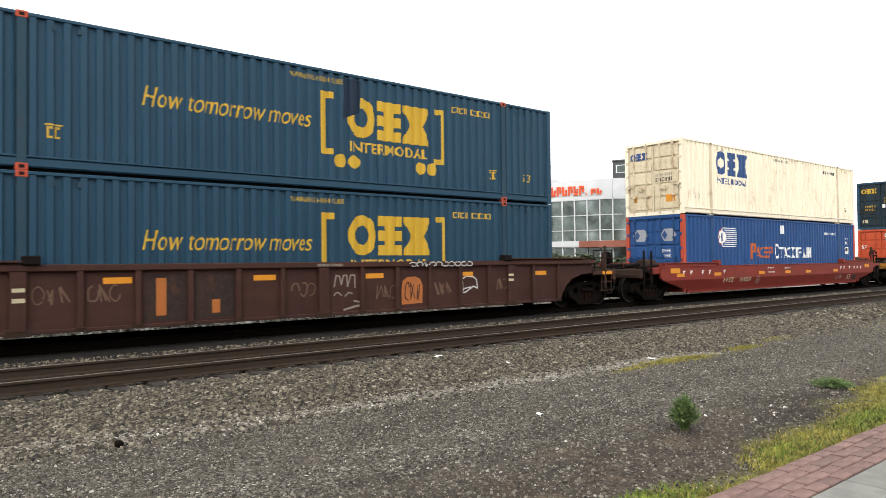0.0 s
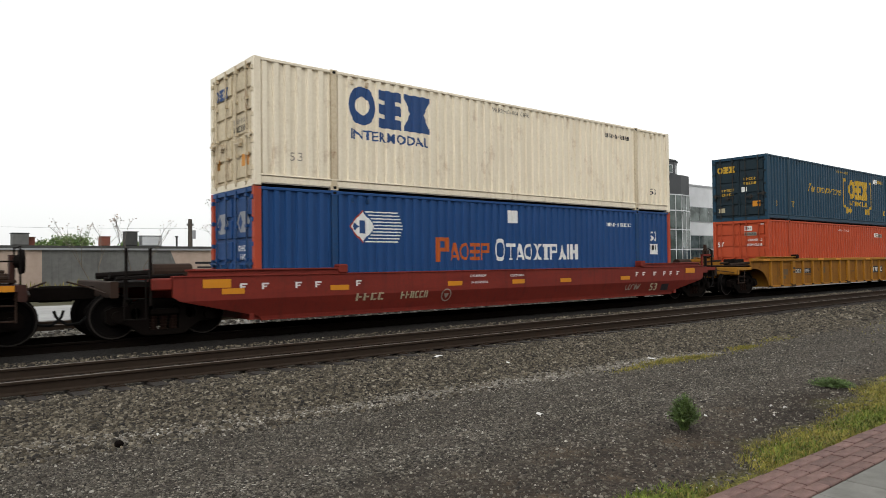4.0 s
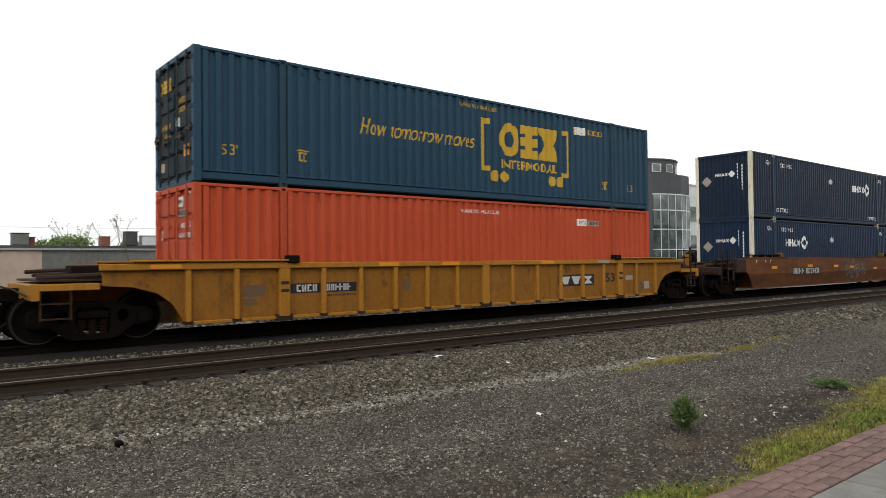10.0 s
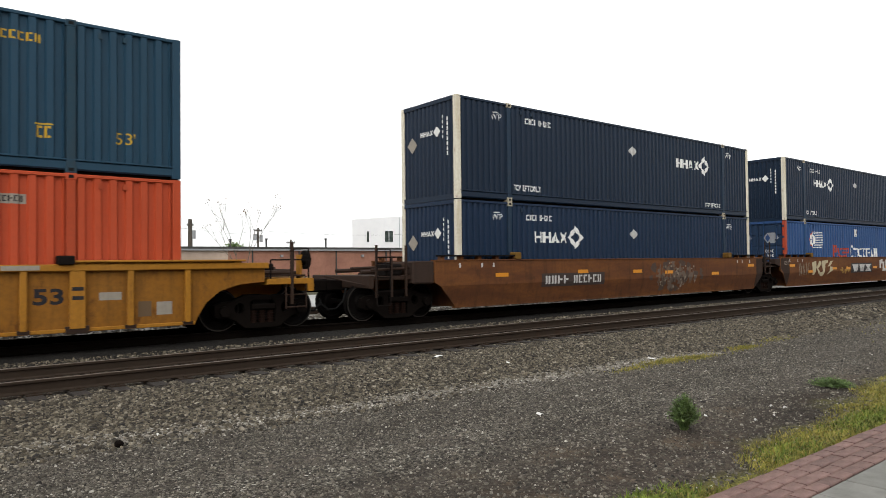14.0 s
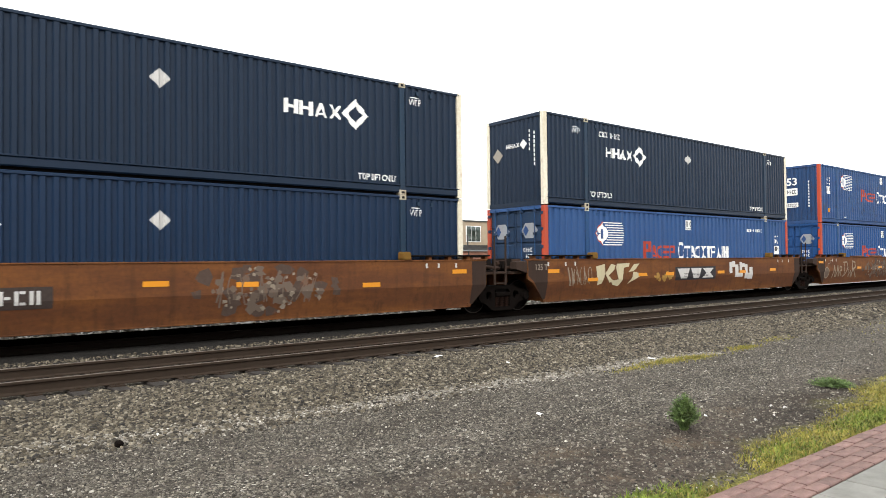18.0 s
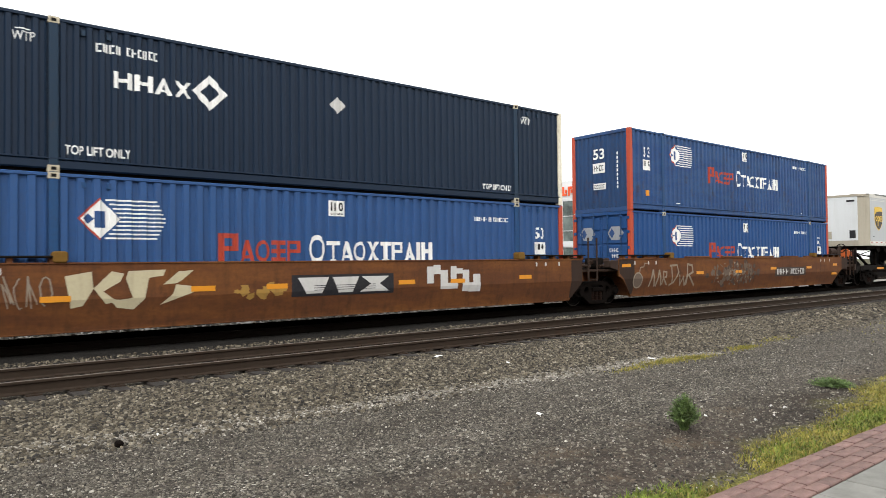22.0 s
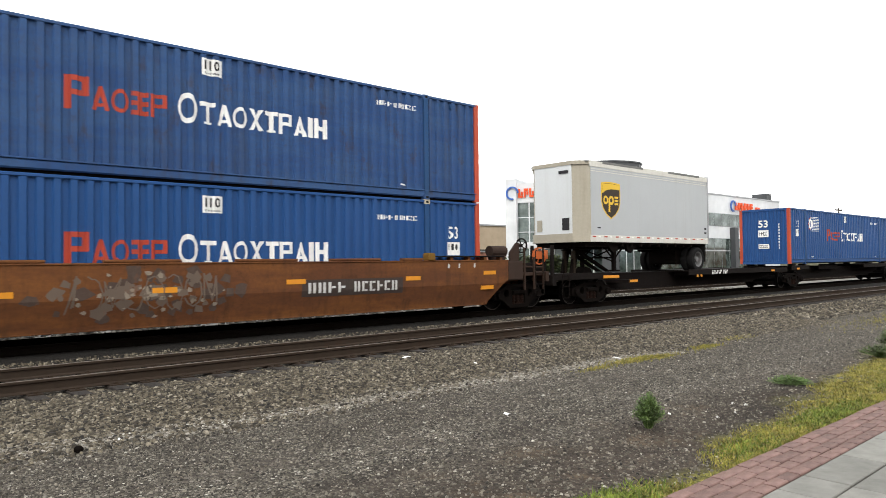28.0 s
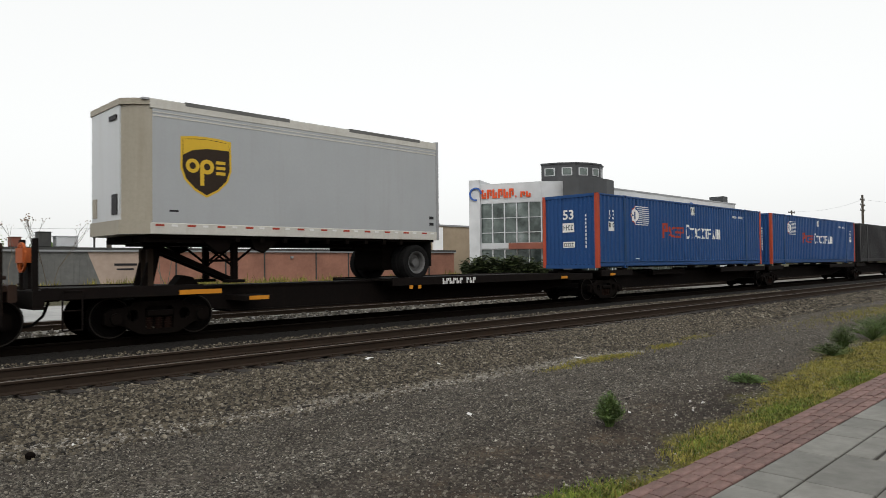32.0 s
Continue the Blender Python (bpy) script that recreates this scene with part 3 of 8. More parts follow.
def pebbles(name, n, pick, size, material, label, seed, sink=0.25):
    """Loose stones scattered by pick(rng) -> x, y arrays."""
    rng = np.random.default_rng(seed)
    x, y = pick(rng, n)
    n = len(x)
    z = lie(x, y)
    r = size * np.minimum(rng.lognormal(0, 0.38, n), 2.1)
    base = np.array([(1, 1, -0.6), (-1, 1, -0.7), (-1, -1, -0.6), (1, -1, -0.7), (0.75, 0.7, 0.7), (-0.7, 0.75, 0.55), (-0.75, -0.65, 0.75), (0.6, -0.75, 0.6)])
    faces = np.array([(4, 5, 6), (4, 6, 7), (0, 4, 7), (0, 7, 3), (1, 5, 4), (1, 4, 0), (2, 6, 5), (2, 5, 1), (3, 7, 6), (3, 6, 2)])
    v = base[None] * (1 + rng.uniform(-0.35, 0.35, (n, 8, 3)))
    v *= (r[:, None] * rng.uniform(0.6, 1.15, (n, 3)))[:, None, :]
    a = rng.uniform(0, 6.28, n)
    ca, sa = np.cos(a)[:, None], np.sin(a)[:, None]
    tilt = rng.uniform(-0.5, 0.5, n)[:, None]
    vx, vy, vz = v[..., 0], v[..., 1], v[..., 2]
    vx, vz = vx * np.cos(tilt) - vz * np.sin(tilt), vx * np.sin(tilt) + vz * np.cos(tilt)
    p = np.stack([x[:, None] + vx * ca - vy * sa, y[:, None] + vx * sa + vy * ca, z[:, None] + vz + (0.55 - sink) * r[:, None]], -1).reshape(-1, 3)
    f = (faces[None] + (np.arange(n) * 8)[:, None, None]).reshape(-1, 3)
    me = bpy.data.meshes.new(name)
    me.vertices.add(len(p))
    me.vertices.foreach_set("co", p.ravel())
    me.loops.add(len(f) * 3)
    me.loops.foreach_set("vertex_index", f.ravel())
    me.polygons.add(len(f))
    me.polygons.foreach_set("loop_start", np.arange(len(f)) * 3)
    me.update()
    me.validate()
    me.materials.append(material)
    return tagged(new(name, me), label, "gravel", kind="stuff")


def strip(x0, x1, y0, y1, power=1.0):
    def pick(rng, n):
        return x0 + (x1 - x0) * rng.random(n) ** power, rng.uniform(y0, y1, n)
    return pick


# ---- tracks ----
SINK = 0.07     # the trucks ride this much lower than the cars' own base


def rail_ring(y, z):
    """Section of a rail with its top at z: foot, web and head, in (y, z)."""
    return [(y - 0.07, z - 0.18), (y + 0.07, z - 0.18), (y + 0.07, z - 0.168), (y + 0.012, z - 0.145), (y + 0.01, z - 0.045),
            (y + 0.036, z - 0.034), (y + 0.036, z - 0.008), (y + 0.028, z), (y - 0.028, z), (y - 0.036, z - 0.008), (y - 0.036, z - 0.034),
            (y - 0.01, z - 0.045), (y - 0.012, z - 0.145), (y - 0.07, z - 0.168)]


def build_track(name, yc, z, x0, x1, label, ties, tie_x, steel=rail_side):
    t = thing(name, pose(0, 0, 0), label, "railway track", kind="structure")
    for side in (-1, 1):
        y = yc + side * 0.7535
        rail = part("rail", Shape().prism(rail_ring(y, z), 0, x0, x1), steel, t, "rusty steel rail with a dull worn head")
        part("running_surface", Shape().box(x0, x1, y - 0.026, y + 0.026, z, z + 0.003), rail_top if steel is rail_side else steel, rail, "dull worn steel rail head")
    rng = random.Random(len(name))
    tie = Shape().box(-0.115, 0.115, -1.3, 1.3, -0.18, 0.0, 0.012).mesh("tie", tie_wood)
    plate = Shape().box(-0.1, 0.1, -0.17, 0.17, 0, 0.016).box(-0.03, 0.03, -0.12, -0.09, 0.016, 0.045).box(-0.03, 0.03, 0.09, 0.12, 0.016, 0.045).mesh("tie_plate", steel)
    x = tie_x
    for i in range(ties):
        o = part("tie", tie, tie_wood, t)
        o.matrix_basis = pose(x + rng.uniform(-0.04, 0.04), yc + rng.uniform(-0.05, 0.05), z - 0.196, 0, 0, rng.uniform(-1, 1))
        if x < 22:
            for side in (-1, 1):
                p = part("tie_plate", plate, steel, o)
                p.matrix_basis = pose(0, side * 0.7535, 0)
        x += 0.53
    return t


near_track = build_track("near_track", 11.93, 0.0, -40, 400, "empty railway track with rusty rails on dark wooden ties", 100, -1.0)
train_track = build_track("train_track", YC, ZR - SINK, -60, 500, "railway track under the freight train, darkened for its shade", 90, 0.0, shaded_rail_steel)
back_track = build_track("back_track", 21.9, 0.02, -60, 400, "rusty siding track behind the freight train", 60, 3.0)

# ---- freight train ----
POST_A, POST_B = 2.03, 14.12     # lifting posts, from the container's leading end
HX, HY = L_C / 2, W_C / 2


class Folds:
    """The side sheet's folds: pitch, depth, and where it runs."""

    def __init__(self, pitch, deep, share=0.36):
        self.pts = []
        a, s = pitch * share, pitch * (0.5 - share) * 1.0
        lips = [-HX + 0.16, -HX + POST_A - 0.07, -HX + POST_A + 0.07, -HX + POST_B - 0.07, -HX + POST_B + 0.07, HX - 0.16]
        top = -HY + 0.012
        for x0, x1 in zip(lips[::2], lips[1::2]):
            self.pts += [(x0, top + 0.045), (x0 + 0.035, top + 0.045)]
            x0, xe = x0 + 0.05, x1
            x1 -= 0.05
            n = max(2, round((x1 - x0) / pitch))
            p = (x1 - x0) / n
            for i in range(n):
                x = x0 + i * p
                k = p / pitch
                self.pts += [(x, top), (x + a * k, top), (x + (a + s) * k, top + deep), (x + p - s * k, top + deep)]
            self.pts += [(x1, top), (x1 + 0.015, top + 0.045), (xe, top + 0.045)]
        self.xs = [p[0] for p in self.pts]

    def depth(self, x):
        for c in (POST_A, POST_B):
            if abs(x + HX - c) < 0.08:
                return -HY - 0.001
        for (x0, y0), (x1, y1) in zip(self.pts, self.pts[1:]):
            if x0 <= x <= x1:
                return y0 + (y1 - y0) * (x - x0) / max(1e-6, x1 - x0)
        return -HY

    def breaks(self):
        out = list(self.xs)
        for c in (POST_A, POST_B):
            out += [-HX + c - 0.08, -HX + c + 0.08]
        return out


WIDE, FINE = Folds(0.285, 0.055, 0.40), Folds(0.225, 0.042, 0.39)


def folded(pts, z0, z1, flip=1, shift=0.0):
    s = Shape()
    s.v = [(x, y * flip + shift, z) for x, y in pts for z in (z0, z1)]
    s.f = [(2 * i, 2 * i + 2, 2 * i + 3, 2 * i + 1) for i in range(len(pts) - 1)]
    if flip < 0:
        s.f = [f[::-1] for f in s.f]
    return s


def end_sheet(x, sign, z0, z1, n=12, deep=0.04):
    s = Shape()
    y = -HY + 0.14
    p = (W_C - 0.28) / n
    pts = []
    for i in range(n):
        pts += [(y, 0), (y + p * 0.35, 0), (y + p * 0.5, deep), (y + p * 0.85, deep)]
        y += p
    pts.append((y, 0))
    s.v = [(x - sign * d, yy, z) for yy, d in pts for z in (z0, z1)]
    s.f = [(2 * i, 2 * i + 1, 2 * i + 3, 2 * i + 2) for i in range(len(pts) - 1)]
    return s


def container(x, z, label, body, folds=WIDE, post=None, casting=None, lead="front", door=None, mid=None, end=None, rod=None, group="containers on the train"):
    """A 53 foot container whose leading end is at x; z: height of its floor over the ground."""
    c = rolling("shipping_container", x + HX, YC, z, label, "shipping container", group)
    post, casting, door, mid = post or body, casting or body, door or body, mid or body
    bar = rod or mid
    z0, z1 = 0.25, H_C - 0.07
    for f in (1, -1):
        part("side_panel", folded(folds.pts, z0, z1, f), body, c, fix=False)
        part("top_rail", Shape().box(-HX + 0.1, HX - 0.1, f * -HY, f * (-HY + 0.09), H_C - 0.085, H_C - 0.015, 0.012), body, c)
        part("bottom_rail", Shape().box(-HX + 0.1, HX - 0.1, f * (-HY + 0.022), f * (-HY + 0.09), 0.055, 0.245, 0.03), body, c)
        part("bottom_lip", Shape().box(-HX + 0.12, HX - 0.12, f * (-HY - 0.002), f * (-HY + 0.07), 0.235, 0.27, 0.008), body, c)
        for px in (POST_A, POST_B):
            part("lifting_post", Shape().box(-HX + px - 0.08, -HX + px + 0.08, f * (-HY - 0.001), f * (-HY + 0.11), 0.0, H_C, 0.01), mid, c)
            if f > 0:
                for dx in (0.5, 0.95):
                    part("lashing_lug", Shape().box(-HX + px + dx - 0.035, -HX + px + dx + 0.035, -HY - 0.004, -HY + 0.06, H_C - 0.27, H_C - 0.16), mid, c)
            for zz in (0.0, H_C - 0.13):
                part("corner_casting", Shape().box(-HX + px - 0.10, -HX + px + 0.10, f * (-HY - 0.006), f * (-HY + 0.16), zz, zz + 0.13), casting, c, bevel=0.01)
                # black plate on the face gives the hole's dark inside; nothing is cut
                if f > 0:
                    part("casting_hole", Shape().prism([(zz + 0.035, -HX + px - 0.045), (zz + 0.035, -HX + px + 0.045), (zz + 0.095, -HX + px + 0.045), (zz + 0.095, -HX + px - 0.045)], 1, -HY - 0.009, -HY), rubber, c)
        for e in (-1, 1):
            part("corner_post", Shape().box(e * HX, e * (HX - 0.17), f * -HY, f * (-HY + 0.15), 0.02, H_C - 0.01, 0.015), post, c)
    part("roof", Shape().box(-HX + 0.05, HX - 0.05, -HY + 0.05, HY - 0.05, H_C - 0.05, H_C - 0.02), body, c)
    part("floor", Shape().box(-HX + 0.05, HX - 0.05, -HY + 0.16, HY - 0.16, 0.015, 0.16), spine_steel, c)
    for e, kind in ((-1, lead), (1, "front" if lead == "door" else "rear")):
        for za, zb in ((0.0, 0.15), (H_C - 0.12, H_C - 0.01)):
            part("end_rail", Shape().box(e * HX, e * (HX - 0.1), -HY + 0.14, HY - 0.14, za, zb), body, c)
        if kind != "door":
            part("end_panel", end_sheet(e * (HX - 0.02), e, 0.14, H_C - 0.11), end or body, c, fix=False)
            continue
        for side in (-1, 1):
            y0, y1 = side * 0.01, side * (HY - 0.14)
            d = part("door", Shape().box(e * (HX - 0.075), e * (HX - 0.115), y0, y1, 0.15, H_C - 0.12), door, c, bevel=0.008)
            for k in range(5):
                zz = 0.24 + k * 0.505
                part("door_panel", Shape().box(e * (HX - 0.08), e * (HX - 0.035), y0 + side * 0.07, y1 - side * 0.06, zz, zz + 0.43), door, d, bevel=0.014)
            for k in (0.27, 0.85):
                yy = side * (k + 0.03)
                rod = part("lock_rod", Shape().tube((e * (HX + 0.01), yy, 0.05), (e * (HX + 0.01), yy, H_C - 0.04), 0.02), bar, d, "painted steel lock rod")
                for zz in (0.12, 0.72, 1.22, 1.98, 2.68):
                    part("rod_bracket", Shape().box(e * (HX - 0.05), e * (HX + 0.035), yy - 0.05, yy + 0.05, zz, zz + 0.07), door, rod)
                part("lock_handle", Shape().box(e * (HX + 0.012), e * (HX + 0.045), yy - side * 0.03, yy + side * 0.36, 1.02 + 0.12 * (k > 0.5), 1.07 + 0.12 * (k > 0.5)), bar, d)
                part("handle_catch", Shape().box(e * (HX - 0.04), e * (HX + 0.05), yy + side * 0.2, yy + side * 0.28, 0.96 + 0.12 * (k > 0.5), 1.14 + 0.12 * (k > 0.5)), bar, d)
            for zz in (0.35, 0.95, 1.55, 2.1, 2.6):
                part("hinge", Shape().box(e * (HX - 0.06), e * (HX + 0.02), side * (HY - 0.16), side * (HY - 0.06), zz, zz + 0.1), door, d, bevel=0.01)
    return c


FRAMES = {}


def cast_frame(r, y0, y1, f):
    """A cast side frame: a rounded trapezoid with a spring window and a round window on each side of it."""
    if (r, f) in FRAMES:
        return FRAMES[r, f]
    top = [(-1.10, r + 0.13), (-0.98, r + 0.19), (-0.72, r + 0.21), (-0.46, r + 0.33), (0.46, r + 0.33), (0.72, r + 0.21), (0.98, r + 0.19), (1.10, r + 0.13)]
    low = [(1.10, r - 0.10), (0.98, r - 0.15), (0.78, r - 0.15), (0.66, r - 0.20), (0.44, 0.09), (0.34, 0.06), (-0.34, 0.06), (-0.44, 0.09), (-0.66, r - 0.20), (-0.78, r - 0.15), (-0.98, r - 0.15), (-1.10, r - 0.10)]
    rings = [top + low, [(-0.29, 0.17), (0.29, 0.17), (0.31, r + 0.16), (0.24, r + 0.22), (-0.24, r + 0.22), (-0.31, r + 0.16)]]
    for k in (-1, 1):
        rings.append([(k * 0.53 + 0.115 * math.cos(a * 0.628) * (1.15 if k * math.cos(a * 0.628) > 0 else 0.9), r + 0.045 + 0.125 * math.sin(a * 0.628)) for a in range(10)])
    bm = bmesh.new()
    for ring in rings:
        vs = [bm.verts.new((u, y0, w)) for u, w in ring]
        for a, b in zip(vs, vs[1:] + vs[:1]):
            bm.edges.new((a, b))
    bmesh.ops.triangle_fill(bm, edges=bm.edges[:], use_beauty=True)
    got = bmesh.ops.extrude_face_region(bm, geom=bm.faces[:])
    for v in got["geom"]:
        if isinstance(v, bmesh.types.BMVert):
            v.co.y = y1
    bmesh.ops.recalc_face_normals(bm, faces=bm.faces)
    me = bpy.data.meshes.new("truck_side_frame")
    bm.to_mesh(me)
    bm.free()
    me.materials.append(truck_steel)
    FRAMES[r, f] = me
    return me


def truck(car, x, r=0.46, gauge_y=1.02):
    """A two-axle truck under a car at x."""
    hb = 0.90

    def low(shape):
        shape.v = [(u, v, w - SINK) for u, v, w in shape.v]
        return shape

    for f in (-1, 1):
        y0, y1 = f * (gauge_y - 0.07), f * (gauge_y + 0.07)
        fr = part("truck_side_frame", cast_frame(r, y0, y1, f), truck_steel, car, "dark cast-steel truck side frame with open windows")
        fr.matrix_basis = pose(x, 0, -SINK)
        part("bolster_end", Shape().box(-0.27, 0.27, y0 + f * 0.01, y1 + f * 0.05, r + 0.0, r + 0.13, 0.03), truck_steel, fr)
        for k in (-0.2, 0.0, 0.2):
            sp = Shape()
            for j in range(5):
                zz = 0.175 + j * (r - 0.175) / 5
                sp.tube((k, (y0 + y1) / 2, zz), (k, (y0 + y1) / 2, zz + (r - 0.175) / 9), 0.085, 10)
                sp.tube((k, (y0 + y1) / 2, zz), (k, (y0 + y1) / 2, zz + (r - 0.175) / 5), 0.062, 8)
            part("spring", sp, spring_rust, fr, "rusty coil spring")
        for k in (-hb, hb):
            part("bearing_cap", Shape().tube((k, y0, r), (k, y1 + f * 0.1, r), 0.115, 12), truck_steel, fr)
    # dark backing added between the frames, so no brightness shows through their windows
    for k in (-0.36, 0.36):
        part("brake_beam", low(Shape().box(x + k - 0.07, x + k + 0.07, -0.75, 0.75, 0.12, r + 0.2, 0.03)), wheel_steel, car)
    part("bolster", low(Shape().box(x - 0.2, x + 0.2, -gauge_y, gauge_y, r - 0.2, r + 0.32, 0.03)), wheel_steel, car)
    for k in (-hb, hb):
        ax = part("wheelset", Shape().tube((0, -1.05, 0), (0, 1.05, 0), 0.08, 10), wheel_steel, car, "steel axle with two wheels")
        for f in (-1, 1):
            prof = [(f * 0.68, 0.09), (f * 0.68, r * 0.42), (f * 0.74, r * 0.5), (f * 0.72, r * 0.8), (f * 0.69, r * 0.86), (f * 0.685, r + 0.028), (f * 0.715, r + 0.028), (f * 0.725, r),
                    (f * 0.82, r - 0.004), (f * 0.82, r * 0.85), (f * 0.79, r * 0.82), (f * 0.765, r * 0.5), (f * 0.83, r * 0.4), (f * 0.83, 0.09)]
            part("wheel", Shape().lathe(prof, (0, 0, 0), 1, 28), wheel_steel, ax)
            part("tread", Shape().lathe([(f * 0.821, r - 0.006), (f * 0.823, r - 0.006), (f * 0.823, r * 0.93), (f * 0.821, r * 0.93)], (0, 0, 0), 1, 28), tread_steel, ax)
        WHEELS.append((ax, (x + k, 0, r - SINK), r))


def ladder(car, x, y, z0, z1, w=0.4, mat=None):
    s = Shape()
    for k in (0, w):
        s.tube((x + k, y, z0), (x + k, y, z1), 0.016, 6)
    n = max(2, int((z1 - z0) / 0.3))
    for i in range(n + 1):
        zz = z0 + (z1 - z0) * i / n
        s.tube((x, y, zz), (x + w, y, zz), 0.014, 6)
    part("ladder", s, mat or spine_steel, car)


def coupler(car, e, x, z=0.85):
    """Draft gear and knuckle at the end e of a car, reaching x."""
    s = Shape().box(x - e * 1.0, x - e * 0.3, -0.16, 0.16, z - 0.14, z + 0.14, 0.03).box(x - e * 0.35, x + e * 0.02, -0.13, 0.1, z - 0.16, z + 0.16, 0.04)
    s.box(x - e * 0.12, x + e * 0.12, 0.05, 0.2, z - 0.13, z + 0.13, 0.03)
    part("coupler", s, truck_steel, car, "rusty knuckle coupler")
    h = Shape()
    pts = [(x - e * 0.75, -0.35, z - 0.08), (x - e * 0.62, -0.42, z - 0.4), (x - e * 0.42, -0.42, z - 0.58), (x - e * 0.2, -0.40, z - 0.6), (x - e * 0.02, -0.36, z - 0.45), (x + e * 0.02, -0.34, z - 0.32)]
    for p, q in zip(pts, pts[1:]):
        h.tube(p, q, 0.028, 6)
    part("air_hose", h, rubber, car, "black rubber brake hose")
    part("cut_lever", Shape().tube((x - e * 0.7, -1.3, z + 0.02), (x - e * 0.62, -0.4, z + 0.12), 0.018, 6).tube((x - e * 0.62, -0.4, z + 0.12), (x - e * 0.25, -0.1, z + 0.24), 0.018, 6), grimy_steel, car)


YS = 1.5     # half width over a car's sides


def bar_marks(car, x, z, text_len, h, material, y=-YS, gap=0.006, wide=0.62, seed=1, slot=True):
    """Unreadable or withheld characters: a row of plain bars."""
    rng = random.Random(seed)
    rings = []
    u = x
    for i in range(text_len):
        w = h * wide
        if rng.random() > 0.12:
            rings.append(rect(u, z, u + w * 0.34, z + h))
            rings.append(rect(u + w * 0.42, z + (h * 0.55 if i % 2 else 0), u + w * 0.78, z + (h if i % 2 else h * 0.5)))
        u += w
    bm = polys(rings)
    place_mark(bm)
    return mark("lettering", bm, material, car, None, (), y, gap)


def stripes(car, places, y, material=None):
    for x, z, w, h in places:
        part("reflector", Shape().box(x, x + w, y - 0.006, y + 0.01, z, z + h), material or reflector_yellow, car, "orange-yellow reflective strip")


def well_car_common(name, x0, label, body, art_l, art_r, lead_truck, rear_truck, r=0.46):
    car = rolling(name, x0 + HX, YC, ZR, label, "well car", "well cars of the train")
    # floor of the well and the bridges over the trucks
    part("well_floor", Shape().box(-HX - 0.05, HX + 0.05, -1.28, 1.28, 0.19, 0.29), body, car)
    for e in (-1, 1):
        part("bulkhead", Shape().box(e * (HX + 0.06), e * (HX + 0.16), -1.38, 1.38, 0.2, 1.3), body, car)
        part("centre_sill", Shape().box(e * (HX + 0.1), e * (HX + (1.9 if (art_l if e < 0 else art_r) else 2.7)), -0.32, 0.32, 0.62, 1.05, 0.03), body, car)
        part("end_deck", Shape().box(e * (HX + 0.1), e * (HX + 1.55), -1.35, 1.35, 1.05, 1.12), grimy_steel, car)
    if lead_truck:
        truck(car, lead_truck, r)
    if rear_truck:
        truck(car, rear_truck, r)
    return car


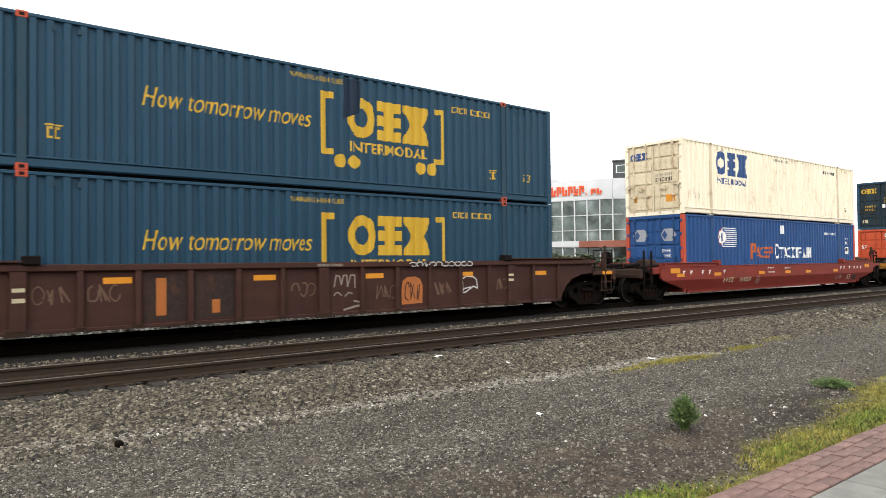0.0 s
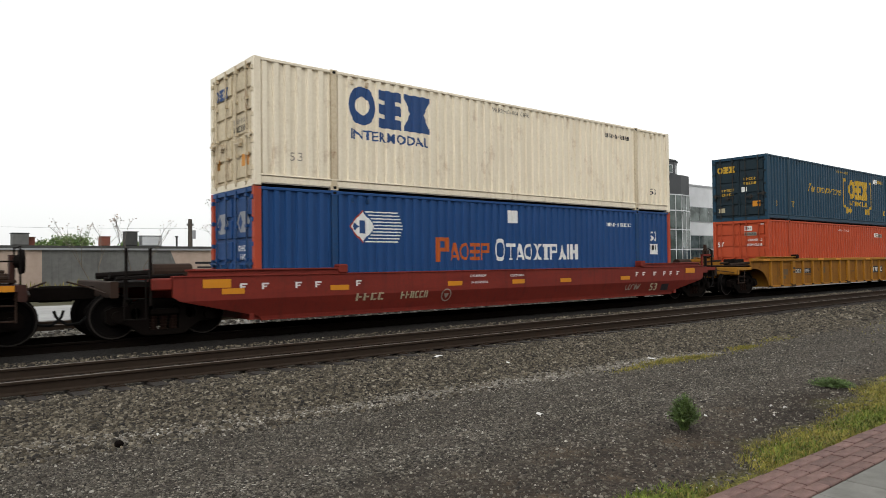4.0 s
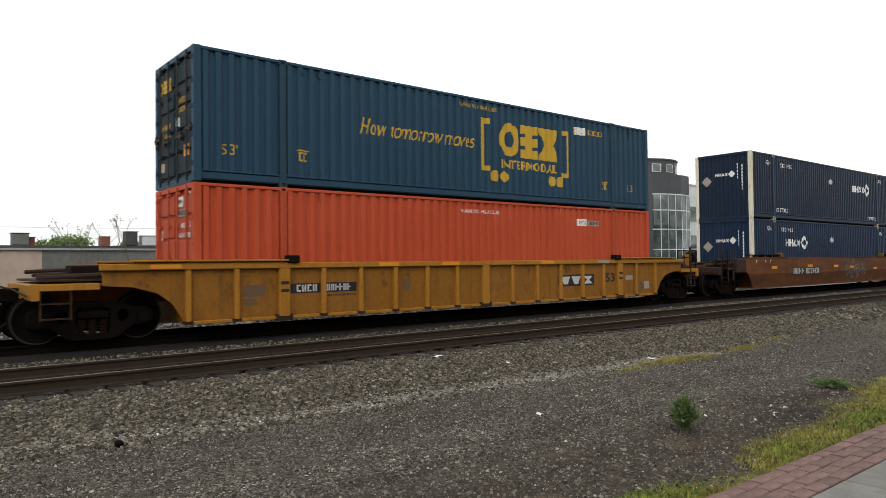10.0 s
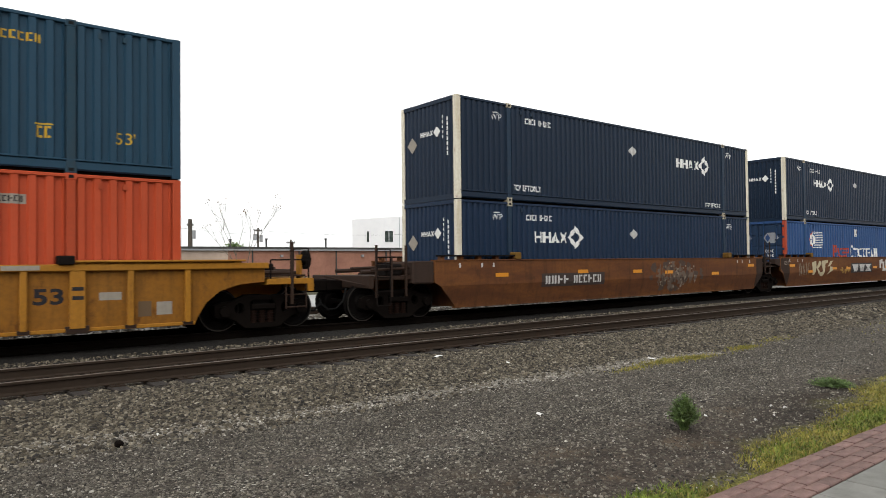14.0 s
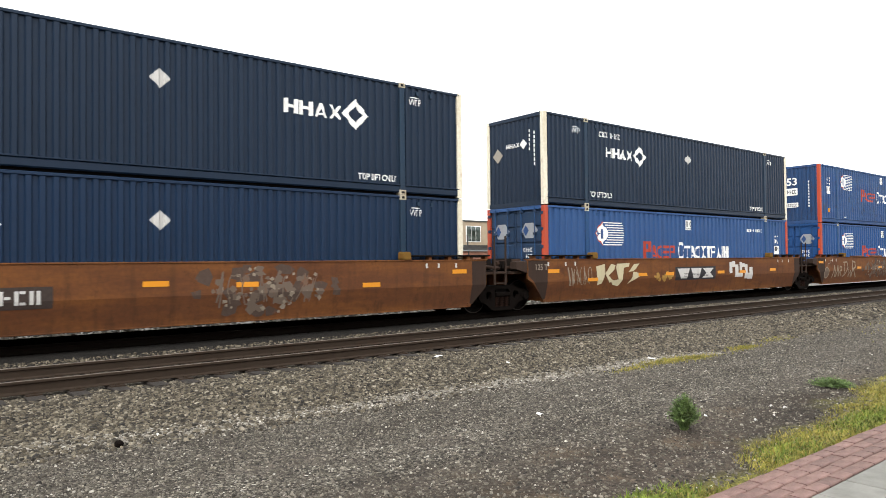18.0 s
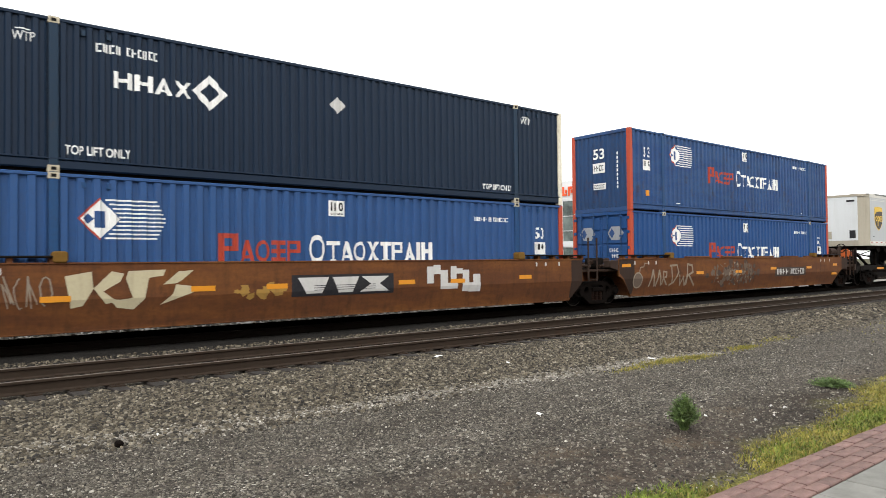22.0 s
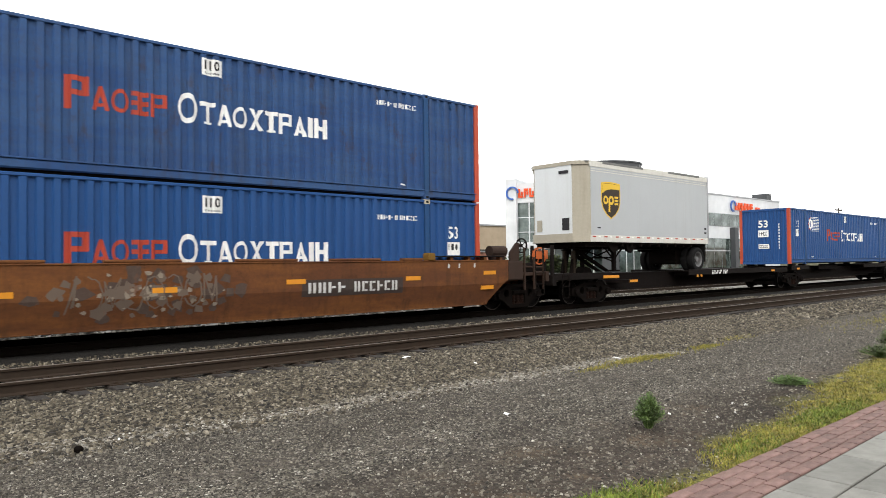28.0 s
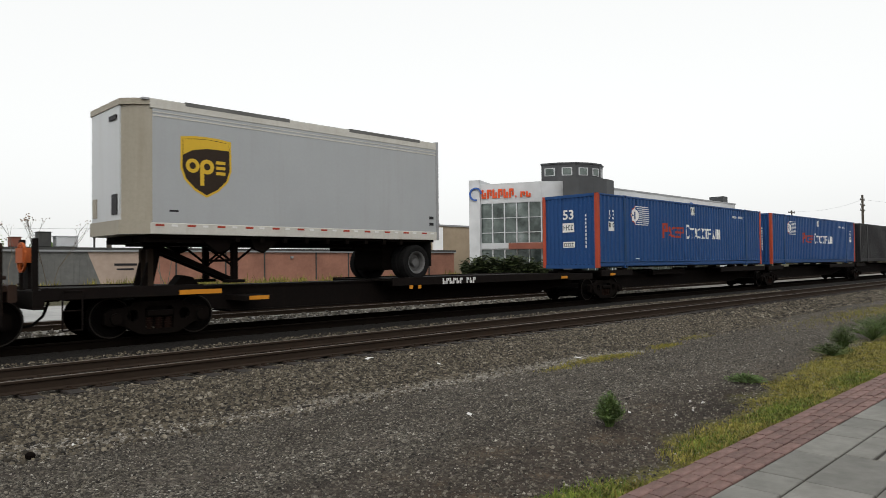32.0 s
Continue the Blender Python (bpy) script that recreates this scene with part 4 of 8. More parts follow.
def ribbed_car(x0, label, body, rib_body=None, panel=None):
    """A well car with posts on its sides and a wheel arch at each end."""
    car = well_car_common("well_car", x0, label, body, False, False, -HX - 1.87, HX + 1.87)
    for f in (-1, 1):
        ring = [(-9.85, 1.32), (-9.85, 1.02), (-9.3, 0.98), (-8.85, 0.85), (-8.55, 0.62), (-8.38, 0.35), (-8.32, 0.21),
                (8.32, 0.21), (8.38, 0.35), (8.55, 0.62), (8.85, 0.85), (9.3, 0.98), (9.85, 1.02), (9.85, 1.32)]
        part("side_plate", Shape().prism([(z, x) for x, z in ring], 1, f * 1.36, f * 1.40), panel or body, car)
        part("top_chord", Shape().box(-9.9, 9.9, f * 1.34, f * YS, 1.31, 1.44, 0.015), body, car)
        part("bottom_chord", Shape().box(-8.3, 8.3, f * 1.34, f * 1.45, 0.18, 0.25, 0.01), body, car)
        xs = [-7.22, -5.12, -4.1, -3.08, -2.06, -1.04, 1.06, 2.1, 3.15, 4.2, 5.25, 7.05, 8.15, -8.25]
        for x in xs:
            part("side_post", Shape().box(x - 0.055, x + 0.055, f * 1.39, f * 1.49, 0.25, 1.31, 0.012), rib_body or body, car)
            part("post_foot", Shape().box(x - 0.1, x + 0.1, f * 1.39, f * 1.47, 0.19, 0.26), grimy_steel, car)
        for x in (-6.12, 0.0, 6.12):
            part("side_post", Shape().box(x - 0.13, x + 0.13, f * 1.39, f * 1.495, 0.25, 1.31, 0.012), rib_body or body, car)
            part("jacking_pad", Shape().box(x - 0.2, x + 0.2, f * 1.36, f * 1.48, 0.15, 0.29, 0.01), grimy_steel, car)
        for e in (-1, 1):
            part("guide_rail", Shape().box(e * 5.95, e * 9.35, f * 1.33, f * 1.55, 1.47, 1.51, 0.01), body, car)
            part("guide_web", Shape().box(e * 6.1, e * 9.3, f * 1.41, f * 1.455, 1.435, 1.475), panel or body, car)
            for x in (6.2, 7.2, 8.2, 9.2):
                part("guide_bracket", Shape().box(e * x - 0.05, e * x + 0.05, f * 1.36, f * 1.48, 1.43, 1.48), body, car)
            part("lock_bracket", Shape().box(e * 5.78, e * 6.06, f * 1.33, f * 1.57, 1.43, 1.6), spine_steel, car, bevel=0.02)
            part("end_platform", Shape().box(e * 9.9, e * 11.0, f * 0.4, f * 1.42, 0.95, 1.08, 0.01), body, car)
            st = Shape()
            for x in (10.38, 10.88):
                st.tube((e * x, f * 1.36, 0.4), (e * x, f * 1.36, 1.0), 0.02, 6)
            for z in (0.42, 0.7):
                st.box(e * 10.38, e * 10.88, f * 1.3, f * 1.4, z, z + 0.025)
            part("step_frame", st, grimy_steel, car)
    for e in (-1, 1):
        part("end_sill", Shape().box(e * 10.9, e * 11.05, -1.42, 1.42, 0.78, 1.08, 0.02), body, car)
        part("walkway", Shape().box(e * 9.0, e * 10.9, -1.3, 1.3, 1.12, 1.16), grimy_steel, car)
        part("valve_box", Shape().box(e * 9.5, e * 10.3, -0.9, -0.4, 1.16, 1.42, 0.03), spine_steel, car, bevel=0.01)
        coupler(car, e, e * 11.8)
        for k, (xx, yy, zz) in enumerate(((9.2, -0.6, 1.3), (9.3, -1.0, 1.24), (9.25, 0.3, 1.36))):
            part("brake_pipe", Shape().tube((e * xx, yy, zz), (e * 10.9, yy, zz - 0.06), 0.04 + 0.02 * (k % 2), 8), grimy_steel, car)
        if e < 0:
            continue
        rail = Shape()
        for x, y in ((10.95, -1.35), (10.95, -0.6), (10.0, -1.38)):
            rail.tube((e * x, y, 1.05), (e * x, y, 1.78 if x > 10.5 else 1.5), 0.018, 6)
        rail.tube((e * 10.95, -1.35, 1.76), (e * 10.95, -0.6, 1.76), 0.018, 6)
        rail.tube((e * 10.0, -1.38, 1.5), (e * 10.95, -1.35, 1.5), 0.016, 6)
        part("handrail", rail, spine_steel, car)
        part("brake_bracket", Shape().box(e * 10.8, e * 10.88, -1.2, -1.0, 1.08, 1.62, 0.02), body, car)
        bw = part("brake_wheel", Shape().lathe([(-0.04, 0.13), (-0.04, 0.22), (0.04, 0.22), (0.04, 0.13), (-0.04, 0.13)], (e * 11.0, -1.1, 1.5), 0, 20), spine_steel, car, "dark brake hand wheel")
        part("wheel_hub", Shape().tube((e * 10.85, -1.1, 1.5), (e * 11.04, -1.1, 1.5), 0.12, 12), spine_steel, bw)
        part("ladder_post", Shape().box(e * 10.5 - 0.03, e * 10.5 + 0.03, -1.44, -1.38, 0.5, 1.9), grimy_steel, car)
    return car


def brake_gear(car, e):
    """Brake drum, hand wheel stand and pipes on the end platform of a brown car."""
    if e > 0:
        brake_stand(car, e)
    for k, (y, z) in enumerate(((-1.3, 1.28), (-0.8, 1.22), (-0.35, 1.32), (0.4, 1.25))):
        part("brake_pipe", Shape().tube((e * 9.1, y, z), (e * 10.9, y, z - 0.05), 0.035 + 0.02 * (k % 2), 8), grimy_steel, car)
    part("valve_box", Shape().box(e * 9.95, e * 10.45, -1.3, -0.9, 1.08, 1.38, 0.03), spine_steel, car, bevel=0.02)
    for x in (9.9, 10.35, 10.8):
        part("grab_post", Shape().box(e * x - 0.025, e * x + 0.025, -1.42, -1.37, 0.55, 1.85 if x != 10.35 else 1.55), grimy_steel, car)


def brake_stand(car, e):
    part("brake_drum", Shape().tube((e * 8.75, -1.0, 1.74), (e * 9.4, -1.0, 1.74), 0.17, 14), grime_brown, car, "dark rusty brake drum")
    part("drum_saddle", Shape().box(e * 8.85, e * 9.3, -1.15, -0.85, 1.42, 1.62), grimy_steel, car)
    part("stand_plate", Shape().prism([(1.3, e * 9.55), (1.3, e * 9.95), (2.0, e * 10.0), (2.0, e * 9.85), (1.7, e * 9.55)], 1, -1.12, -1.05), grime_brown, car)
    bw = part("brake_wheel", Shape().lathe([(-0.02, 0.2), (-0.02, 0.24), (0.02, 0.24), (0.02, 0.2), (-0.02, 0.2)], (e * 10.12, -1.08, 1.92), 0, 20), spine_steel, car, "dark brake hand wheel")
    sp = Shape()
    for k in range(5):
        a = k * 1.2566
        sp.tube((e * 10.12, -1.08, 1.92), (e * 10.12, -1.08 + 0.21 * math.cos(a), 1.92 + 0.21 * math.sin(a)), 0.018, 5)
    part("wheel_hub", sp.tube((e * 9.95, -1.08, 1.92), (e * 10.14, -1.08, 1.92), 0.05, 8), spine_steel, bw)


def smooth_car(x0, label, body, art_l=False, art_r=False, long_slope=False, top=1.44, crease=0.78):
    """A well car with plain folded sides; articulated ends share a truck."""
    car = well_car_common("well_car", x0, label, body, art_l, art_r, -HX - (1.63 if art_l else 1.87), None if art_r else HX + 1.87)
    end = 9.05 if not long_slope else 9.9
    tip = {e: (end - 0.32 if art and e > 0 else end) for e, art in ((-1, art_l), (1, art_r))}
    bot = 8.25 if not long_slope else 7.95
    mid = 8.85 if not long_slope else 9.75
    drop = 0.13 if not long_slope else 0.15
    for f in (-1, 1):
        s = Shape()
        rows = [(end, top, YS), (end, crease + 0.1, YS), (mid, crease, YS), (bot + 0.05, 0.27, YS - drop), (bot, 0.19, YS - drop - 0.015)]
        for x, z, y in rows:
            for xx in (-min(x, tip[-1]), min(x, tip[1])):
                s.v += [(xx, f * y, z), (xx, f * (y - 0.07), z)]
        for i in range(len(rows) - 1):
            a, b = 4 * i, 4 * (i + 1)
            s.f += [(a, a + 2, b + 2, b), (a + 1, b + 1, b + 3, a + 3), (a, b, b + 1, a + 1), (a + 2, a + 3, b + 3, b + 2)]
        n = 4 * (len(rows) - 1)
        s.f += [(0, 1, 3, 2), (n, n + 2, n + 3, n + 1)]
        part("side_plate", s, body, car)
        part("top_flange", Shape().box(-end, tip[1], f * (YS - 0.16), f * (YS + 0.02), top, top + 0.035, 0.008), body, car)
        part("bottom_flange", Shape().box(-bot, bot, f * (YS - 0.26), f * (YS - drop - 0.01), 0.165, 0.2, 0.008), body, car)
        for e in (-1, 1):
            x1 = end - 0.2 if not long_slope else 9.6
            part("guide_rail", Shape().box(e * 6.0, e * x1, f * (YS - 0.2), f * (YS + 0.04), top + 0.12, top + 0.16, 0.01), body if long_slope else spine_steel, car)
            if long_slope:
                part("guide_web", Shape().box(e * 6.0, e * x1, f * (YS - 0.05), f * (YS + 0.0), top + 0.03, top + 0.13), body, car)
            for k in range(5):
                x = 6.1 + k * (x1 - 6.2) / 4
                part("guide_bracket", Shape().box(e * x - 0.05, e * x + 0.05, f * (YS - 0.18), f * (YS - 0.01), top + 0.03, top + 0.13), body, car)
            part("lock_bracket", Shape().box(e * 5.85, e * 6.1, f * (YS - 0.2), f * (YS + 0.06), top + 0.03, top + 0.24, 0.03), lock_yellow if not long_slope else red_car, car, "worn yellow container lock bracket" if not long_slope else "", bevel=0.02)
    for e, art in ((-1, art_l), (1, art_r)):
        if art:
            part("end_platform", Shape().box(e * 8.3, e * 9.35, -1.3, 1.3, 1.12, 1.17), spine_steel, car)
            s = Shape()
            for x in (9.12, 9.55):
                s.box(e * x - 0.022, e * x + 0.022, -1.45, -1.41, 0.75, 2.15 if e > 0 else 1.7)
            for z in (0.78, 1.08, 1.42):
                s.box(e * 9.12, e * 9.55, -1.45, -1.41, z, z + 0.03)
            if e > 0:
                part("ladder", s, grime_brown, car, "dark steel end ladder")
            if e < 0:
                part("end_beam", Shape().prism([(1.06, -9.05), (1.42, -9.05), (1.40, -9.5), (1.18, -9.5)], 1, -1.48, -1.2), grime_brown, car, bevel=0.01)
            for k, (y, z) in enumerate(((-1.1, 1.3), (-0.7, 1.42), (-0.2, 1.36))):
                part("brake_pipe", Shape().tube((e * 8.6, y, z), (e * 9.6, y, z - 0.08), 0.05 + 0.03 * (k % 2), 8), grimy_steel, car)
            part("valve_box", Shape().box(e * 9.1, e * 9.5, -0.9, -0.4, 1.17, 1.5, 0.03), spine_steel, car, bevel=0.02)
        else:
            part("end_platform", Shape().box(e * (end - 0.05), e * 10.95, -1.38, 1.38, 0.98, 1.08, 0.01), spine_steel if long_slope else grimy_steel, car)
            part("end_sill", Shape().box(e * 10.9, e * 11.05, -1.42, 1.42, 0.78, 1.1, 0.02), grimy_steel, car)
            if long_slope:
                part("end_box", Shape().box(e * 9.9, e * 10.3, -1.46, -1.2, 0.9, 1.14, 0.02), body, car, bevel=0.01)
                for k, (y, z) in enumerate(((-1.2, 1.2), (-0.7, 1.26), (-0.3, 1.18), (0.4, 1.24))):
                    part("brake_pipe", Shape().tube((e * 9.6, y, z), (e * 10.9, y, z - 0.05), 0.04 + 0.03 * (k % 2), 8), spine_steel, car)
                if e > 0:
                    part("brake_stand", Shape().box(10.62, 10.72, -1.2, -1.1, 1.05, 2.0, 0.01).box(10.58, 10.86, -1.24, -1.06, 1.5, 1.78, 0.03), grimy_steel, car, "dark slim brake stand")
                    part("brake_wheel", Shape().lathe([(-0.02, 0.14), (-0.02, 0.19), (0.02, 0.19), (0.02, 0.14), (-0.02, 0.14)], (10.9, -1.15, 1.66), 0, 18), spine_steel, car, "dark brake hand wheel")
                    part("end_frame", Shape().box(9.95, 10.9, -1.44, -1.38, 1.0, 1.12).box(9.95, 10.01, -1.44, -1.38, 1.12, 1.62).box(9.95, 10.6, -1.44, -1.39, 1.56, 1.62), red_car, car, "red end platform frame")
                for x in (10.3, 10.75):
                    part("grab_post", Shape().box(e * x - 0.025, e * x + 0.025, -1.4, -1.35, 0.6, 1.75), spine_steel, car)
            else:
                part("end_box", Shape().box(e * 9.05, e * 9.75, -1.49, -1.2, 0.85, 1.44, 0.02), grime_brown, car, bevel=0.03)
                brake_gear(car, e)
            ladder(car, e * 10.6 - 0.2, -1.42, 0.35, 1.15 if long_slope else 1.75)
            part("air_reservoir", Shape().tube((e * 9.3, -0.75, 1.26), (e * 10.1, -0.75, 1.26), 0.18, 14), grimy_steel, car, "rust-brown air brake cylinder")
            coupler(car, e, e * (11.15 if e > 0 and x0 > 100 else 11.8))
    return car


# the loads and cars, first to last; x is the leading end of each load
Z_LOW = 6.24 - 2 * H_C
Z_HIGH = 6.24 - H_C
car_a = ribbed_car(-0.07, "dark maroon ribbed well car with scrawled paint", maroon_car)
box_a_low = container(-0.07, Z_LOW, "dark teal container with yellow lettering in the maroon car", green_paint, casting=red_post_paint, mid=teal_post)
box_a_high = container(-0.07, Z_HIGH, "dark teal container with yellow lettering, stacked on top", green_paint, casting=red_post_paint, mid=teal_post)
car_b = smooth_car(23.4, "bright red smooth-sided well car with white stencils", red_car, long_slope=True, top=1.15, crease=0.66)
box_b_low = container(23.4, Z_LOW, "royal blue container with orange-red corner posts", blue_paint, mid=blue_post, post=red_post_paint, lead="door")
box_b_high = container(23.4, Z_HIGH, "weathered cream container with rusty doors, stacked on top", cream_paint, mid=cream_post, casting=cream_post, lead="door", door=cream_door_paint)
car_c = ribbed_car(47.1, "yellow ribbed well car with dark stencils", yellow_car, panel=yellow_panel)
box_c_low = container(47.1, Z_LOW, "plain orange container with corrugated sides", orange_paint, mid=orange_post, lead="door")
box_c_high = container(47.1, Z_HIGH, "dark teal container with yellow lettering above the orange one", green_paint, lead="door", door=teal_door, rod=rod_steel, mid=teal_post, casting=teal_post)
car_d = smooth_car(70.7, "rust-brown articulated well car with white stencils", brown_car, art_r=True)
box_d_low = container(70.7, Z_LOW, "blue-navy container with white corner posts", navy_paint_blue, FINE, mid=navy_post, post=white_post_paint, casting=casting_pale)
box_d_high = container(70.7, Z_HIGH, "navy container with white corner posts, stacked on top", navy_paint, FINE, mid=navy_post, post=white_post_paint, casting=casting_pale)
car_e = smooth_car(90.15, "rust-brown articulated well car with cream scrawls", brown_car, art_l=True, art_r=True)
box_e_low = container(90.15, Z_LOW, "blue container with red corner posts under a navy one", blue_paint_dull, mid=blue_post, door=blue_door, post=red_post_paint, casting=casting_pale, lead="door")
box_e_high = container(90.15, Z_HIGH, "navy container with rust-stained white corner posts on top", navy_paint, FINE, mid=navy_post, post=white_post_paint, casting=casting_pale)
car_f = smooth_car(109.83, "rust-brown articulated well car with chalk-grey scrawls", brown_car, art_l=True)
box_f_low = container(109.83, Z_LOW, "bright blue container with red corner posts", blue_paint, mid=blue_post, post=red_post_paint, casting=casting_pale, lead="door")
box_f_high = container(109.83, Z_HIGH, "worn blue container with red corner posts, stacked on top", blue_paint_worn, mid=blue_post, end=blue_end, post=red_post_paint)


# ---- articulated spine cars with a trailer and containers ----
PITCH = 17.0


def spine_unit(x0, label, end_left=False, decks=(), rear_truck=False):
    """One unit of a spine car; x0 is the centre of its leading truck."""
    car = rolling("spine_car", x0, YC, ZR, label, "spine car", "spine cars of the train")
    belly = [(0.62, 0.5), (0.40, 2.1), (0.34, 2.5), (0.34, PITCH - 2.5), (0.40, PITCH - 2.1), (0.62, PITCH - 0.5), (0.92, PITCH - 0.5), (0.92, 0.5)]
    for f in (-1, 1):
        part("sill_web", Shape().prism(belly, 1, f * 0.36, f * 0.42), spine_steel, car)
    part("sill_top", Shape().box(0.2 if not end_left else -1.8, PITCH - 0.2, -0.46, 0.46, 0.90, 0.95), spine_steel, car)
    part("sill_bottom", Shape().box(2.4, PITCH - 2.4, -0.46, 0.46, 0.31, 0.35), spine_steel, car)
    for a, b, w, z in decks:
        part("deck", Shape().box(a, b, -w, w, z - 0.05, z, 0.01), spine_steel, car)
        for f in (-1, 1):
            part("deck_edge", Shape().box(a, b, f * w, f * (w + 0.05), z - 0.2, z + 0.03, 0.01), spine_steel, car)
        k = a + 0.5
        while k < b:
            part("cross_beam", Shape().box(k - 0.05, k + 0.05, -w, w, z - 0.22, z - 0.05), spine_steel, car)
            k += 1.3
    truck(car, 0.45 if end_left else 0.85, 0.42)
    if rear_truck:
        truck(car, PITCH + 0.85, 0.42)
    if end_left:
        part("end_sill", Shape().box(-2.0, -1.8, -1.35, 1.35, 0.62, 0.98, 0.02), spine_steel, car)
        coupler(car, -1, -2.2)
        for y in (-1.3, -0.45):
            part("end_post", Shape().box(-2.0, -1.9, y - 0.05, y + 0.05, 0.98, 1.95, 0.01), spine_steel, car)
        w = part("brake_wheel", Shape().lathe([(-0.02, 0.25), (-0.02, 0.29), (0.02, 0.29), (0.02, 0.25), (-0.02, 0.25)], (-2.06, -0.85, 1.6), 0, 20), orange_mark, car, "orange brake wheel on the end post")
        sp = Shape()
        for k in range(5):
            a = k * 1.2566
            sp.tube((-2.06, -0.85, 1.6), (-2.06, -0.85 + 0.26 * math.cos(a), 1.6 + 0.26 * math.sin(a)), 0.022, 6)
        part("spoke_hub", sp.box(-2.1, -1.92, -1.1, -0.6, 1.5, 1.78), orange_mark, w)
        part("brake_housing", Shape().box(-1.98, -1.88, -1.0, -0.6, 1.0, 1.5, 0.03), spine_steel, car)
        ladder(car, -1.5, -1.36, 0.2, 0.95, 0.35)
    return car


spine_a = spine_unit(131.22, "dark rusty spine car carrying a short road trailer", True, [(-1.85, 1.3, 1.3, 0.98), (6.7, 15.0, 1.33, 0.99), (15.0, 16.6, 1.25, 0.95)])
spine_b = spine_unit(148.22, "dark rusty spine car carrying one blue container", False, [(0.3, 2.6, 1.2, 1.04), (5.0, 8.0, 0.8, 1.0), (11.0, 16.6, 1.25, 1.04)])
spine_c = spine_unit(165.22, "dark rusty spine car carrying one blue container behind another", False, [(0.3, 2.6, 1.2, 1.04), (11.0, 16.6, 1.25, 1.04)])
spine_d = spine_unit(182.22, "dark spine car carrying one black container", False, [(0.3, 2.6, 1.2, 1.04), (11.0, 16.6, 1.25, 1.04)], True)
for sp_car in (spine_b, spine_c, spine_d):
    for sx in (0.75, 2.1, 12.7, 15.3):
        for sy in (-1, 1):
            part("pedestal", Shape().box(sx - 0.12, sx + 0.12, sy * 0.9, sy * 1.24, 1.03, 1.145), spine_steel, sp_car)
stripes(spine_a, [(0.75, 0.8, 0.95, 0.1), (2.38, 0.62, 0.5, 0.09), (7.3, 0.7, 0.12, 0.1), (7.62, 0.7, 0.12, 0.1), (14.5, 0.82, 0.35, 0.09)], -1.39)
part("reflector_plate", Shape().box(2.28, 2.98, -1.385, -0.4, 0.6, 0.72), spine_steel, spine_a)
bar_marks(spine_a, 8.6, 0.8, 10, 0.17, white_mark, -1.385, 0.008, 0.85, 5)
stripes(spine_b, [(0.9, 0.86, 0.35, 0.09), (11.6, 0.88, 0.5, 0.09), (14.0, 0.88, 0.4, 0.09)], -1.27)
stripes(spine_c, [(12.0, 0.88, 0.5, 0.09), (14.4, 0.88, 0.4, 0.09)], -1.27)
box_g = container(148.23, 1.335, "blue container with red corner posts on a spine car", blue_paint, mid=blue_post, post=red_post_paint)
box_h = container(165.93, 1.335, "blue container with red corner posts, following another", blue_paint, mid=blue_post, post=red_post_paint)
box_i = container(183.45, 1.335, "black container on the last spine car", black_paint)


def hitch_stand(car, x):
    """The folding stand that holds a trailer's kingpin."""
    s = part("hitch_stand", Shape().box(x - 0.45, x + 0.35, -0.5, 0.5, 2.05 - 0.13, 2.05, 0.03), truck_steel, car, "dark folding trailer hitch")
    for y in (-0.2, 0.2):
        part("hitch_leg", Shape().prism([(0.95, x + 0.1), (0.95, x - 0.16), (1.95, x + 0.1), (1.95, x + 0.32)], 1, y - 0.05, y + 0.05), truck_steel, s)
        part("hitch_brace", Shape().prism([(1.0, x + 2.3), (1.0, x + 2.05), (1.75, x + 0.2), (1.9, x + 0.2)], 1, y - 0.05, y + 0.05), truck_steel, s)
        part("hitch_strut", Shape().box(x - 0.02, x + 0.12, y - 0.06, y + 0.06, 0.95, 1.8, 0.02), rail_side, s)
    part("hitch_foot", Shape().prism([(0.97, x + 0.6), (0.97, x + 1.2), (1.15, x + 1.05), (1.2, x + 0.8)], 1, -0.2, 0.2), truck_steel, s)


hitch_stand(spine_a, 0.55)

trailer = rolling("road_trailer", 130.95, YC, 2.27, "short grey-white road trailer with a brown and gold shield", "trailer")
TL, TH = 8.8, 2.83
nose = [(0.0, -0.86), (0.18, -1.07), (0.50, -1.28), (0.50, 1.28), (0.18, 1.07), (0.0, 0.86)]
part("nose", Shape().prism([(0.03, -0.84), (0.2, -1.05), (0.50, -1.27), (0.50, 1.27), (0.2, 1.05), (0.03, 0.84)], 2, 0.28, TH - 0.12), trailer_nose, trailer, "tan-grey rounded trailer nose")
part("front_panel", Shape().box(0.0, 0.03, -0.83, 0.83, 0.3, TH - 0.12), front_paint, trailer)
part("nose_skirt", Shape().prism([(x - 0.03, y * 1.012) for x, y in nose], 2, 0.0, 0.3), trailer_nose, trailer, "tan-grey lower nose band")
part("nose_rail", Shape().prism([(x - 0.02, y * 1.01) for x, y in nose], 2, TH - 0.13, TH), trailer_nose, trailer)
part("nose_marker", Shape().box(-0.03, 0.0, -0.7, -0.3, 2.42, 2.52), dark_mark, trailer)
vent = part("nose_hatch", Shape().box(-0.02, 0.02, -0.72, -0.42, 0.42, 0.85), dark_mark, trailer, "dark service hatch")
part("nose_box", Shape().box(-0.025, 0.02, 0.5, 0.72, 0.4, 0.82), trailer_nose, trailer)
